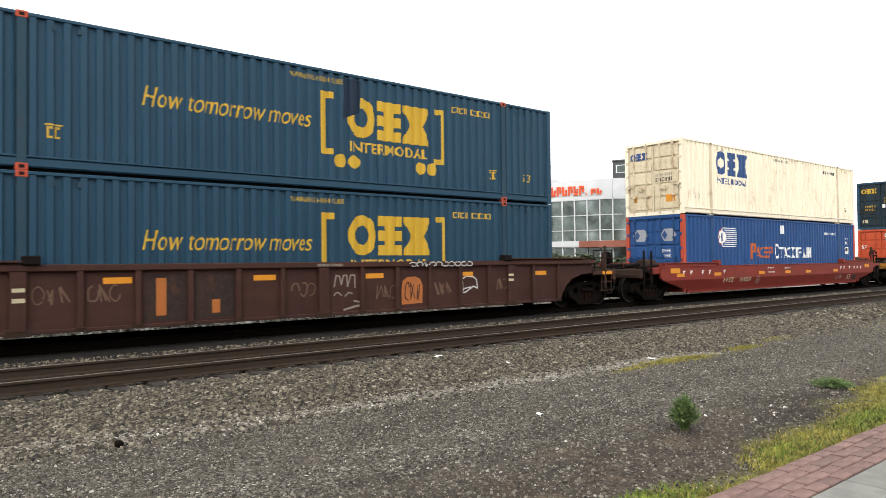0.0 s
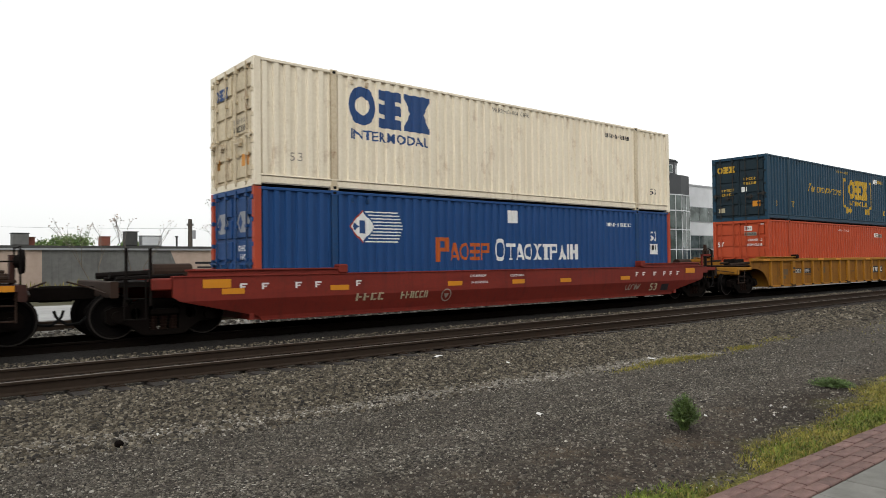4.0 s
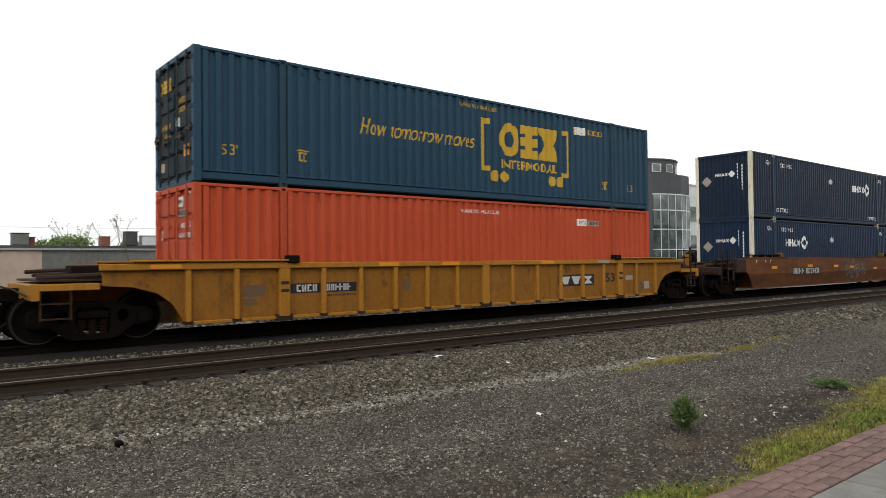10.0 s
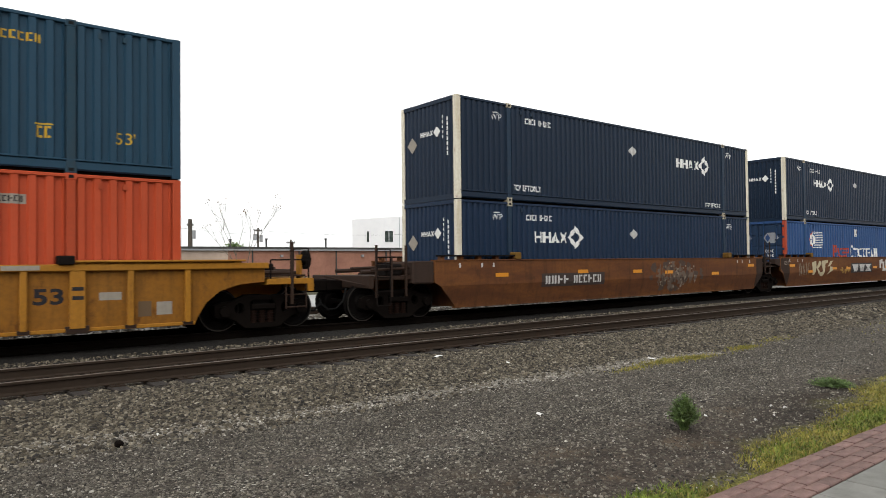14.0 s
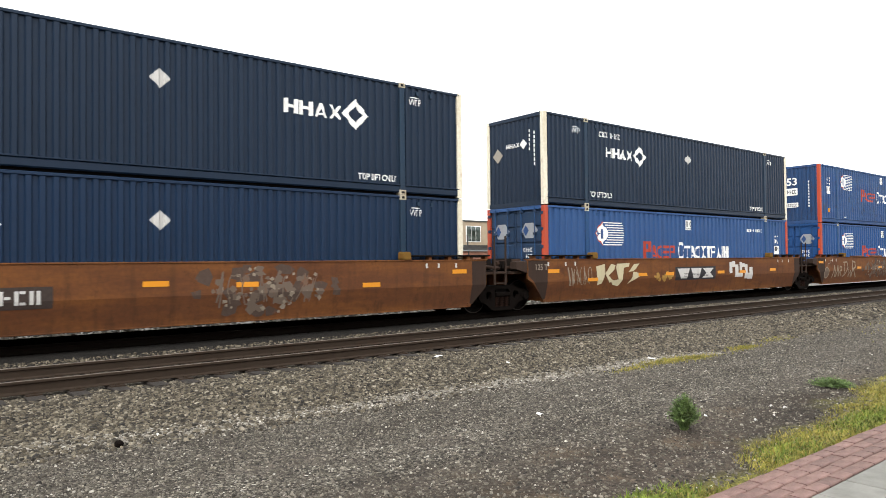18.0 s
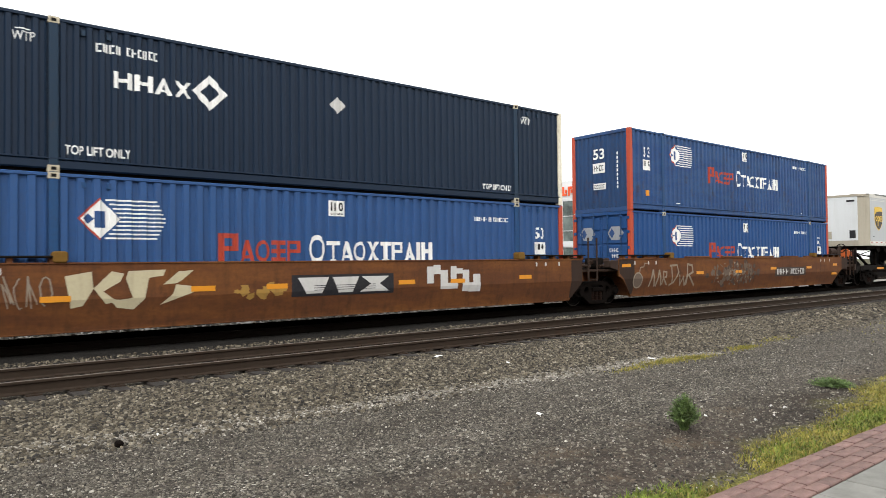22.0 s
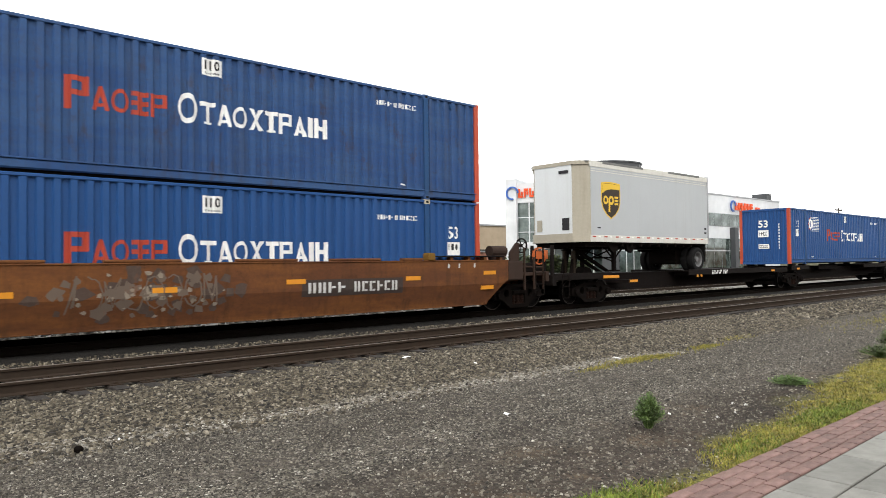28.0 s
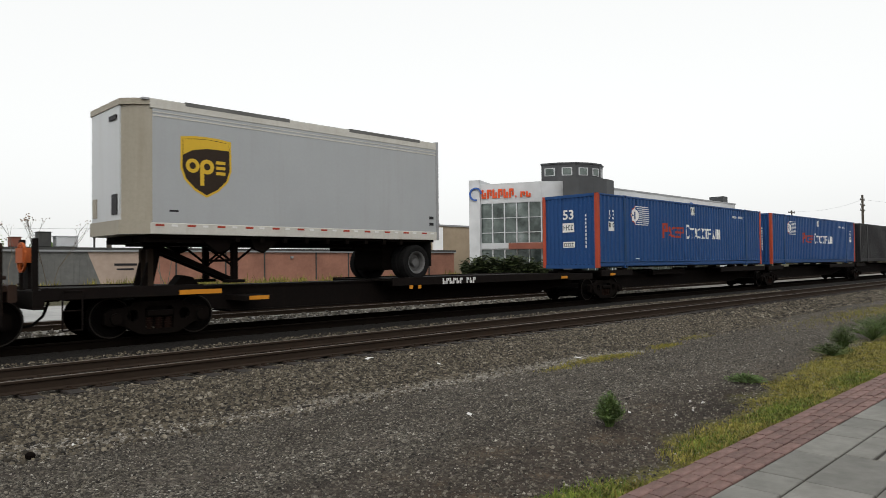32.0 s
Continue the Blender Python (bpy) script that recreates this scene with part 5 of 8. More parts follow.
for f in (-1, 1):
    part("side_wall", Shape().box(0.50, TL, f * 1.255, f * 1.285, 0.235, TH - 0.2), trailer_white, trailer)
    part("upper_rail", Shape().box(0.45, TL, f * 1.25, f * 1.295, TH - 0.2, TH, 0.01), trailer_rail, trailer)
    part("trim_line", Shape().box(0.5, TL, f * 1.28, f * 1.293, TH - 0.36, TH - 0.33).box(0.5, TL, f * 1.28, f * 1.293, TH - 0.28, TH - 0.26), trailer_rail, trailer)
    part("lower_rail", Shape().box(0.45, TL, f * 1.25, f * 1.295, 0.0, 0.24, 0.01), trailer_rail, trailer, "pale metal lower rail")
    for k in range(24):
        x = 0.55 + k * 0.345
        part("marker_tape", Shape().box(x, x + (0.13 if k % 2 else 0.19), f * 1.294, f * 1.300, 0.165, 0.21), red_mark if k % 2 == 0 else white_mark, trailer)
part("roof", Shape().box(0.3, TL, -1.27, 1.27, TH - 0.03, TH + 0.01), galvanised, trailer)
for a, b in ((1.2, 3.8), (5.6, 8.1)):
    part("roof_tarp_bar", Shape().box(a, b, -1.3, -1.2, TH - 0.06, TH + 0.025), grey_siding, trailer)
part("rear_frame", Shape().box(TL - 0.06, TL + 0.03, -1.3, 1.3, 0.0, TH + 0.04), galvanised, trailer)
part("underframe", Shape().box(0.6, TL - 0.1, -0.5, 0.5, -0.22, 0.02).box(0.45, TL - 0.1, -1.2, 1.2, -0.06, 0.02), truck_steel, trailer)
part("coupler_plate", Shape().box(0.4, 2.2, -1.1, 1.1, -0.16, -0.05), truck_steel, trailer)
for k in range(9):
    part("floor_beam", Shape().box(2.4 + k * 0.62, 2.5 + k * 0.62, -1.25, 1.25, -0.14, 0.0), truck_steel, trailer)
for f in (-1, 1):
    leg = part("landing_leg", Shape().box(2.55, 2.7, f * 0.72 - 0.07, f * 0.72 + 0.07, -1.02, 0.0, 0.02), truck_steel, trailer)
    part("landing_foot", Shape().box(2.42, 2.83, f * 0.72 - 0.14, f * 0.72 + 0.14, -1.07, -1.0, 0.01), truck_steel, leg)
    for dx in (-0.75, 0.75):
        part("landing_brace", Shape().tube((2.62 + dx, f * 0.72, -0.05), (2.62, f * 0.72, -0.62), 0.03, 6), truck_steel, leg)
part("landing_cross", Shape().tube((2.62, -0.72, -0.7), (2.62, 0.72, -0.2), 0.025, 6).tube((2.62, 0.72, -0.7), (2.62, -0.72, -0.2), 0.025, 6).tube((2.62, -0.72, -0.55), (2.62, 0.72, -0.55), 0.03, 6), truck_steel, trailer)
ax = 7.98
part("axle", Shape().tube((ax, -1.0, -0.64), (ax, 1.0, -0.64), 0.065, 10), truck_steel, trailer)
# plain dark box added between the wheels to block light from behind
part("suspension_box", Shape().box(ax - 0.75, ax + 0.45, -0.62, 0.62, -0.85, -0.05, 0.08), truck_steel, trailer)
for f in (-1, 1):
    for d in (1.12, 0.80):
        tyre = part("tyre", Shape().lathe([(f * (d - 0.12), 0.31), (f * (d - 0.135), 0.42), (f * (d - 0.11), 0.49), (f * (d - 0.05), 0.5), (f * (d + 0.05), 0.5), (f * (d + 0.11), 0.49), (f * (d + 0.135), 0.42), (f * (d + 0.12), 0.31)], (ax, 0, -0.64), 1, 32), rubber, trailer, "black rubber tyre")
        part("rim", Shape().lathe([(f * (d + 0.125), 0.32), (f * (d + 0.11), 0.285), (f * (d + 0.09), 0.27), (f * (d - 0.04), 0.24), (f * (d - 0.05), 0.13), (f * (d + 0.07), 0.11), (f * (d + 0.07), 0.0)], (ax, 0, -0.64), 1, 24), rim_grey, tyre, "dull grey steel wheel rim")
for f in (-1, 1):
    part("suspension_beam", Shape().box(6.3, 8.6, f * 0.45, f * 0.6, -0.3, -0.1, 0.03), truck_steel, trailer)
    part("mud_flap", Shape().box(8.5, 8.53, f * 0.65, f * 1.27, -0.75, -0.05), rubber, trailer)
    for dx in (-0.95, 0.95):
        part("leg_gusset", Shape().prism([(-0.05, 2.62 + dx * 1.1), (-0.05, 2.62 + dx * 0.25), (-0.3, 2.62 + dx * 0.35), (-0.38, 2.62 + dx * 0.6)], 1, f * 1.0, f * 1.12), truck_steel, trailer)
# the shield: gold border, brown field, gold top, plain gold shapes
def shield_ring(s, dx=1.75, dz=1.49):
    pts = [(-0.52, 0.62), (-0.25, 0.66), (0, 0.67), (0.25, 0.66), (0.52, 0.62), (0.53, -0.05), (0.45, -0.3), (0.25, -0.52), (0, -0.67), (-0.25, -0.52), (-0.45, -0.3), (-0.53, -0.05)]
    return [(dx - 0.07 + x * s * 1.12, dz + z * s) for x, z in pts]


mark("shield_border", place_mark(polys([shield_ring(1.0)])), shield_gold, trailer, None, (), -1.285, 0.004, "gold shield border")
mark("shield_field", place_mark(polys([shield_ring(0.92)])), shield_brown, trailer, None, (), -1.285, 0.008, "dark brown shield field")
mark("shield_top", place_mark(polys([[(1.15, 2.06), (1.15, 1.72), (1.36, 1.84), (1.7, 1.9), (2.21, 1.9), (2.21, 2.06), (1.68, 2.10)]])), shield_gold, trailer, None, (), -1.285, 0.012, "gold shield top")
mark("shield_shapes", place_mark(polys(annulus(1.36, 1.5, 0.075, 0.155, 16) + annulus(1.69, 1.5, 0.075, 0.165, 16) + [rect(1.53, 1.08, 1.62, 1.5), rect(1.9, 1.34, 2.12, 1.41), rect(1.9, 1.46, 2.12, 1.53), rect(1.9, 1.58, 2.12, 1.65)])), shield_gold, trailer, None, (), -1.285, 0.012, "plain gold rings")
mark("small_mark", place_mark(polys([rect(0.85, 0.48, 1.05, 0.52)])), dark_mark, trailer, None, (), -1.285, 0.004)
part("rear_reflector", Shape().box(8.45, 8.62, -1.293, -1.285, 0.42, 0.5).box(8.45, 8.62, -1.293, -1.285, 0.6, 0.68), dark_mark, trailer)


# ---- paint marks on containers and cars ----
def bounds(bm):
    xs, ys = [v.co.x for v in bm.verts], [v.co.y for v in bm.verts]
    return min(xs), max(xs), min(ys), max(ys)


def fitted(bm, u0, u1, z0, z1, slant=0.0):
    """Scales a flat mark into the box u0..u1, z0..z1 of a side."""
    a, b, c, d = bounds(bm)
    sx, sy = (u1 - u0) / (b - a), (z1 - z0) / (d - c)
    for v in bm.verts:
        z = (v.co.y - c) * sy
        v.co = Vector((u0 + (v.co.x - a) * sx + z * slant, 0, z0 + z))
    return bm


def side_mark(name, bm, material, c, folds=WIDE, label="", gap=0.003):
    """Lays a mark whose x counts from the container's leading end on its side sheet."""
    for v in bm.verts:
        v.co.x -= HX
    return mark(name, bm, material, c, folds.depth, folds.breaks(), gap=gap, label=label)


def words(c, text, u0, u1, z0, z1, material, folds=WIDE, slant=0.0, bold=0.0, label=""):
    return side_mark("lettering", fitted(glyphs(text, 1.0, bold=bold), u0, u1, z0, z1, slant), material, c, folds, label)


def patch(c, u0, u1, z0, z1, material, folds=WIDE, name="label_plate"):
    return side_mark(name, place_mark(polys([rect(u0, z0, u1, z1)])), material, c, folds)


def blocks(kinds, u0, u1, z0, z1, tall=0.0):
    """A row of plain shapes, one for each letter of kinds, the first one taller by tall:
    t twin bars, o ring, w wedge, f post with a block, v post under a bar, s slotted slab, i bar, x hourglass."""
    wide = [(1.3 if tall and i == 0 else 1.0) * (0.5 if k == "i" else 1.0) for i, k in enumerate(kinds)]
    w = (u1 - u0) / sum(wide)
    rings = []
    u = u0
    for i, k in enumerate(kinds):
        cw = w * wide[i]
        h0, h1 = (z0 - tall * 0.25, z1 + tall) if tall and i == 0 else (z0, z1)
        a, b = u + cw * 0.05, u + cw * 0.94
        h, t, m = h1 - h0, (b - a) * 0.27, (a + b) / 2
        if k == "t":
            rings += [rect(a, h0, a + t, h1), rect(b - t, h0, b, h1), rect(a + t, h0 + h * 0.4, b - t, h0 + h * 0.62)]
        elif k == "o":
            rings += annulus(m, (h0 + h1) / 2, h * 0.33, h * 0.5, 18, (b - a) / h)
        elif k == "w":
            rings += [[(a, h0), (a + t, h0), (m, h0 + h * 0.62), (m + t * 0.3, h1), (m - t * 0.3, h1)], [(b - t, h0), (b, h0), (m + t * 0.3, h1), (m, h0 + h * 0.62)], rect(a + t, h0 + h * 0.16, b - t, h0 + h * 0.3)]
        elif k == "f":
            rings += [rect(a, h0, a + t, h1), rect(a + t, h0 + h * 0.42, b, h0 + h * 0.58), rect(a + t, h1 - h * 0.16, b, h1), rect(b - t, h0 + h * 0.58, b, h1 - h * 0.16)]
        elif k == "v":
            rings += [rect(a, h1 - h * 0.2, b, h1), rect(m - t * 0.5, h0, m + t * 0.5, h1 - h * 0.2), rect(m - t, h0, m + t, h0 + h * 0.1)]
        elif k == "s":
            rings += [rect(a, h0, b, h0 + h * 0.2), rect(a, h0 + h * 0.4, b, h0 + h * 0.6), rect(a, h1 - h * 0.2, b, h1), rect(m - t * 0.6, h0 + h * 0.2, m + t * 0.6, h1 - h * 0.2)]
        elif k == "i":
            rings += [rect(a, h0, b, h1)]
        else:
            rings += [[(a, h1), (a + t, h1), (b, h0), (b - t, h0)], [(b - t, h1), (b, h1), (a + t, h0), (a, h0)]]
        u += cw
    return place_mark(polys(rings))


def bars(n, u0, u1, z0, z1, seed=0):
    """A row of n narrow bars with slots, for characters that are not spelt out."""
    rng = random.Random(seed)
    w = (u1 - u0) / n
    h = z1 - z0
    rings = []
    for i in range(n):
        a = u0 + i * w
        s = rng.random()
        rings.append(rect(a + w * 0.06, z0, a + w * 0.34, z1))
        if s < 0.4:
            rings += [rect(a + w * 0.40, z0, a + w * 0.8, z0 + h * 0.2), rect(a + w * 0.40, z1 - h * 0.2, a + w * 0.8, z1)]
        elif s < 0.75:
            rings += [rect(a + w * 0.52, z0, a + w * 0.8, z1)]
        else:
            rings += [rect(a + w * 0.40, z0 + h * 0.42, a + w * 0.8, z0 + h * 0.62)]
    return place_mark(polys(rings))


def emblem(u0, u1, z0, z1):
    """Three bold plain shapes: a ring, a slotted slab and an hourglass."""
    w, h = (u1 - u0) / 3, z1 - z0
    cx, cz = u0 + w * 0.5, (z0 + z1) / 2
    rings = annulus(cx, cz, h * 0.24, h * 0.5, 24, w * 0.96 / h)
    a = u0 + w * 1.06
    b = u0 + w * 1.92
    m = (a + b) / 2
    rings += [rect(a, z1 - h * 0.26, b, z1), rect(a, z0 + h * 0.37, b, z0 + h * 0.63), rect(a, z0, b, z0 + h * 0.26),
              rect(m - w * 0.18, z0 + h * 0.63, m + w * 0.18, z1 - h * 0.26), rect(m - w * 0.18, z0 + h * 0.26, m + w * 0.18, z0 + h * 0.37)]
    a, b = u0 + w * 2.0, u1
    m = (a + b) / 2
    rings += [[(a, z1), (a, z1 - h * 0.14), (m - w * 0.24, cz), (m + w * 0.24, cz), (b, z1 - h * 0.14), (b, z1)],
              [(a, z0), (b, z0), (b, z0 + h * 0.14), (m + w * 0.24, cz), (m - w * 0.24, cz), (a, z0 + h * 0.14)]]
    return place_mark(polys(rings))


def teal_marks(c, low=False):
    """Yellow paint of the teal containers."""
    y = yellow_mark
    words(c, "How tomorrow moves", 4.10, 7.83, 1.45, 1.86, y, slant=0.2, bold=0.0, label="yellow slanted slogan")
    side_mark("emblem", emblem(8.85, 11.38, 1.34, 2.33), y, c, label="bold yellow plain shapes")
    words(c, "INTERMODAL", 8.92, 11.32, 0.98, 1.24, y, bold=0.02)
    side_mark("bracket", place_mark(polys([rect(8.12, 0.86, 8.28, 2.36), rect(8.28, 2.2, 8.50, 2.36), rect(8.28, 0.86, 8.46, 1.0)])), y, c, label="yellow square bracket")
    side_mark("bracket", place_mark(polys([rect(11.78, 0.88, 11.92, 2.36), rect(11.56, 2.22, 11.78, 2.36), rect(11.52, 0.88, 11.78, 1.02)])), y, c, label="yellow square bracket")
    for u in (8.67, 9.05, 11.08, 11.48):
        side_mark("dot", place_mark(polys([disc(u, 0.73, 0.165)])), y, c)
    words(c, "WARNING HIGH CUBE", 7.32, 8.74, 2.58, 2.70, y)
    side_mark("lettering", bars(4, 12.20, 12.75, 2.36, 2.52, 3), y, c)
    side_mark("lettering", bars(6, 12.85, 13.65, 2.36, 2.52, 4), y, c)
    words(c, "53'", 14.90, 15.28, 0.62, 0.86, y)
    words(c, "53'", 0.60, 0.98, 0.62, 0.86, y)
    for u in (2.42, 13.55):
        side_mark("small_mark", bars(2, u, u + 0.26, 0.62, 0.84, 7), y, c)
        patch(c, u - 0.02, u + 0.28, 0.86, 0.89, y)


for c in (box_a_low, box_a_high, box_c_high):
    teal_marks(c)
side_mark("torn_sticker", place_mark(polys([[(8.72, 1.75), (9.2, 1.95), (9.25, 2.75), (8.78, 2.75)]])), navy_paint, box_a_high, gap=0.006, label="dark repaint patch over the yellow paint")
patch(box_c_high, 12.2, 12.72, 2.32, 2.56, white_mark)

# cream container
side_mark("emblem", emblem(2.42, 4.96, 1.66, 2.62), blue_mark, box_b_high, label="bold blue plain shapes")
words(box_b_high, "INTERMODAL", 2.5, 4.92, 1.30, 1.55, blue_mark, bold=0.015)
words(box_b_high, "WARNING HIGH CUBE", 7.24, 8.74, 2.58, 2.70, dark_mark)
side_mark("lettering", bars(10, 12.4, 13.75, 2.40, 2.54, 5), dark_mark, box_b_high)
words(box_b_high, "53", 0.88, 1.2, 0.62, 0.82, faint_mark)
words(box_b_high, "53", 14.95, 15.35, 0.60, 0.82, dark_mark)

# orange container
patch(box_c_low, 12.28, 12.75, 2.28, 2.50, white_mark)
side_mark("lettering", bars(4, 12.33, 12.70, 2.33, 2.45, 2), dark_mark, box_c_low, gap=0.006)
patch(box_c_low, 12.82, 13.40, 2.28, 2.46, faint_mark)
side_mark("lettering", bars(6, 12.86, 13.36, 2.32, 2.43, 9), dark_mark, box_c_low, gap=0.006)
words(box_c_low, "WARNING HIGH CUBE", 7.33, 8.85, 2.52, 2.62, white_mark)


def navy_marks(c, logo_u, low=False):
    w, f = white_mark, FINE
    for u in (1.40, 14.40):
        words(c, "WTP", u - 0.03, u + 0.33, 2.36, 2.53, w, f)
        patch(c, u + 0.02, u + 0.26, 2.56, 2.585, w, f)
    side_mark("lettering", bars(4, 2.75, 3.22, 2.38, 2.55, 3), w, c, f)
    side_mark("lettering", bars(6, 3.30, 3.92, 2.38, 2.55, 8), w, c, f)
    if not low:
        words(c, "TOP LIFT ONLY", 2.22, 3.38, 0.35, 0.53, w, f, bold=0.02)
        words(c, "TOP LIFT ONLY", 12.8, 13.95, 0.32, 0.48, w, f, bold=0.02)
    side_mark("diamond", place_mark(polys([diamond(8.08, 2.06, 0.21, 0.21)])), graffiti_white, c, f, "grey-white diamond placard")
    u = logo_u
    side_mark("emblem", blocks("ttwx", u, u + 1.55, 1.72, 2.05), w, c, f, "plain white shapes")
    d = u + 1.92
    ring = [[(d - 0.38, 1.9), (d - 0.2, 1.9), (d, 2.1), (d, 2.28)], [(d, 2.28), (d, 2.1), (d + 0.2, 1.9), (d + 0.38, 1.9)],
            [(d + 0.38, 1.9), (d + 0.2, 1.9), (d, 1.7), (d, 1.52)], [(d, 1.52), (d, 1.7), (d - 0.2, 1.9), (d - 0.38, 1.9)]]
    side_mark("emblem_diamond", place_mark(polys(ring)), w, c, f, "open white diamond")


navy_marks(box_d_high, 10.8)
navy_marks(box_d_low, 3.05, True)
navy_marks(box_e_high, 3.05)


def blue_marks(c, dz=0.0, both=False, ends=True, square=False):
    """White and red paint of the blue containers."""
    w = white_mark
    z = 1.2 + dz
    side_mark("emblem", blocks("fwosf", 5.12, 7.08, z, z + 0.48, 0.14), red_mark if not square else orange_mark, c, label="plain orange-red shapes")
    side_mark("emblem", blocks("ovwoxvfwit", 7.26, 10.95, z, z + 0.48, 0.14), w, c, label="plain white shapes")
    zc = 2.05 + dz
    side_mark("emblem_diamond", place_mark(polys([diamond(2.82, zc, 0.37, 0.39)])), w, c, label="white diamond with speed lines")
    side_mark("diamond_core", place_mark(polys([rect(2.72, zc - 0.17, 2.92, zc + 0.15), diamond(2.62, zc, 0.1, 0.1)])), blue_mark, c, gap=0.006)
    side_mark("diamond_edge", place_mark(polys(stroke([(2.45, zc), (2.82, zc + 0.39)], 0.035) + stroke([(2.45, zc), (2.82, zc - 0.39)], 0.035))), red_mark, c, gap=0.006)
    for k in range(10):
        zz = zc - 0.37 + k * 0.082
        t = abs(zz - zc)
        side_mark("speed_line", place_mark(polys([rect(2.90 + (0.30 - t * 0.75 if t < 0.38 else 0), zz - 0.016, 4.08 - 0.55 * t, zz + 0.016)])), w, c)
    patch(c, 7.80, 8.27, 2.28 + dz * 0.8, 2.65 + dz * 0.8, w)
    if not square:
        side_mark("lettering", fitted(glyphs("110", 1.0, bold=0.03), 7.86, 8.20, 2.40 + dz * 0.8, 2.61 + dz * 0.8), dark_mark, c, gap=0.007)
        side_mark("lettering", bars(7, 7.86, 8.20, 2.31 + dz * 0.8, 2.35 + dz * 0.8, 1), dark_mark, c, gap=0.007)
    side_mark("lettering", bars(4, 12.42, 12.95, 2.30 + dz, 2.42 + dz, 5), w, c)
    side_mark("lettering", bars(6, 13.03, 13.78, 2.30 + dz, 2.42 + dz, 12), w, c)
    spots = [14.9] if not both else [0.82]
    for u in spots:
        words(c, "53", u, u + 0.42, 1.82 + dz, 2.18 + dz, w, bold=0.02)
        patch(c, u - 0.04, u + 0.46, 1.36 + dz, 1.73 + dz, w)
        side_mark("lettering", fitted(glyphs("110", 1.0, bold=0.03), u, u + 0.4, 1.50 + dz, 1.69 + dz), dark_mark, c, gap=0.007)


blue_marks(box_b_low, square=True)
blue_marks(box_e_low)
blue_marks(box_f_high, 0.1, both=True)
blue_marks(box_f_low)
blue_marks(box_g, 0.08, both=True)
blue_marks(box_h, 0.08)
patch(box_f_high, 1.0, 1.14, 0.55, 0.75, reflector_yellow)
for c in (box_f_high, box_g):
    patch(c, 2.9, 3.1, 0.34, 0.38, white_mark)
    patch(c, 13.2, 13.4, 0.34, 0.38, white_mark)


# marks on the leading ends, which face -x: u runs along y, near side at -1.1
def end_mark(name, bm, material, c, x=-HX, gap=0.02, label=""):
    sunk = 0.060 if c in (box_b_low, box_b_high, box_c_low, box_c_high, box_e_low, box_f_low) else 0.036
    for v in bm.verts:
        v.co = Vector((x - gap + sunk, -v.co.x, v.co.z))
    me = bpy.data.meshes.new(name)
    bm.to_mesh(me)
    bm.free()
    me.materials.append(material)
    ob = new(name, me)
    ob.parent = c
    if label:
        tagged(ob, label)
    return ob


def end_rect(c, y0, y1, z0, z1, material, name="label_plate", gap=0.02):
    return end_mark(name, place_mark(polys([rect(-y1, z0, -y0, z1)])), material, c, gap=gap)


def end_words(c, text, y0, y1, z0, z1, material, gap=0.022):
    return end_mark("lettering", fitted(glyphs(text, 1.0, bold=0.02), -y1, -y0, z0, z1), material, c, gap=gap)


for c in (box_f_high, box_g, box_h):
    end_words(c, "53", -0.2, 0.3, 1.92, 2.3, white_mark)
    end_rect(c, -0.22, 0.32, 1.42, 1.78, white_mark)
    end_mark("lettering", bars(4, -0.28, 0.18, 1.5, 1.7, 2), dark_mark, c, gap=0.024)
    end_rect(c, -0.25, 0.3, 0.82, 1.05, white_mark)
    end_mark("lettering", bars(5, -0.26, 0.2, 0.86, 1.0, 4), dark_mark, c, gap=0.024)
    end_mark("lettering", place_mark(polys([rect(0.73, 0.8 + k * 0.15, 0.785, 0.9 + k * 0.15) for k in range(9)])), white_mark, c)
for c in (box_d_high, box_d_low, box_e_high):
    end_mark("emblem", blocks("ttwx", -0.35, 0.25, 1.9, 2.04), white_mark, c)
    end_mark("emblem_diamond", place_mark(polys([diamond(0.42, 1.97, 0.16, 0.16)])), white_mark, c)
    end_mark("diamond", place_mark(polys([diamond(-0.75, 1.72, 0.24, 0.24)])), faint_mark, c, label="tan diamond placard")
    end_mark("lettering", place_mark(polys([rect(0.86, 1.25 + k * 0.14, 0.915, 1.35 + k * 0.14) for k in range(8)])), white_mark, c)
    end_mark("lettering", place_mark(polys([rect(0.66, 1.75 + k * 0.14, 0.70, 1.84 + k * 0.14) for k in range(5)])), white_mark, c)
hexagon_grey = paint("hexagon_grey", (0.256, 0.2688, 0.288), 0.6, 0.4)
for c in (box_b_low, box_e_low, box_f_low):
    for y in (0.62, -0.62):
        end_mark("hexagon_plate", place_mark(polys([[(-y - 0.36, 2.12), (-y - 0.17, 1.88), (-y + 0.17, 1.88), (-y + 0.36, 2.12), (-y + 0.17, 2.36), (-y - 0.17, 2.36)]])), hexagon_grey, c, gap=0.03, label="white hexagon plate")
        end_mark("hexagon_core", place_mark(polys([diamond(-y - 0.15, 2.12, 0.12, 0.18)])), blue_mark, c, gap=0.034)
    end_mark("lettering", bars(4, 0.35, 0.75, 1.45, 1.58, 1), white_mark, c, gap=0.03)
    end_mark("lettering", bars(3, 0.45, 0.75, 1.25, 1.38, 2), white_mark, c, gap=0.03)
    end_rect(c, 0.2, 0.7, 0.62, 0.78, white_mark, gap=0.03)
    end_mark("lettering", bars(6, 0.0, 1.0, 0.5, 0.62, 3), white_mark, c, gap=0.03)
end_mark("emblem", emblem(-1.05, -0.25, 2.22, 2.5), blue_mark, box_b_high, gap=0.03)
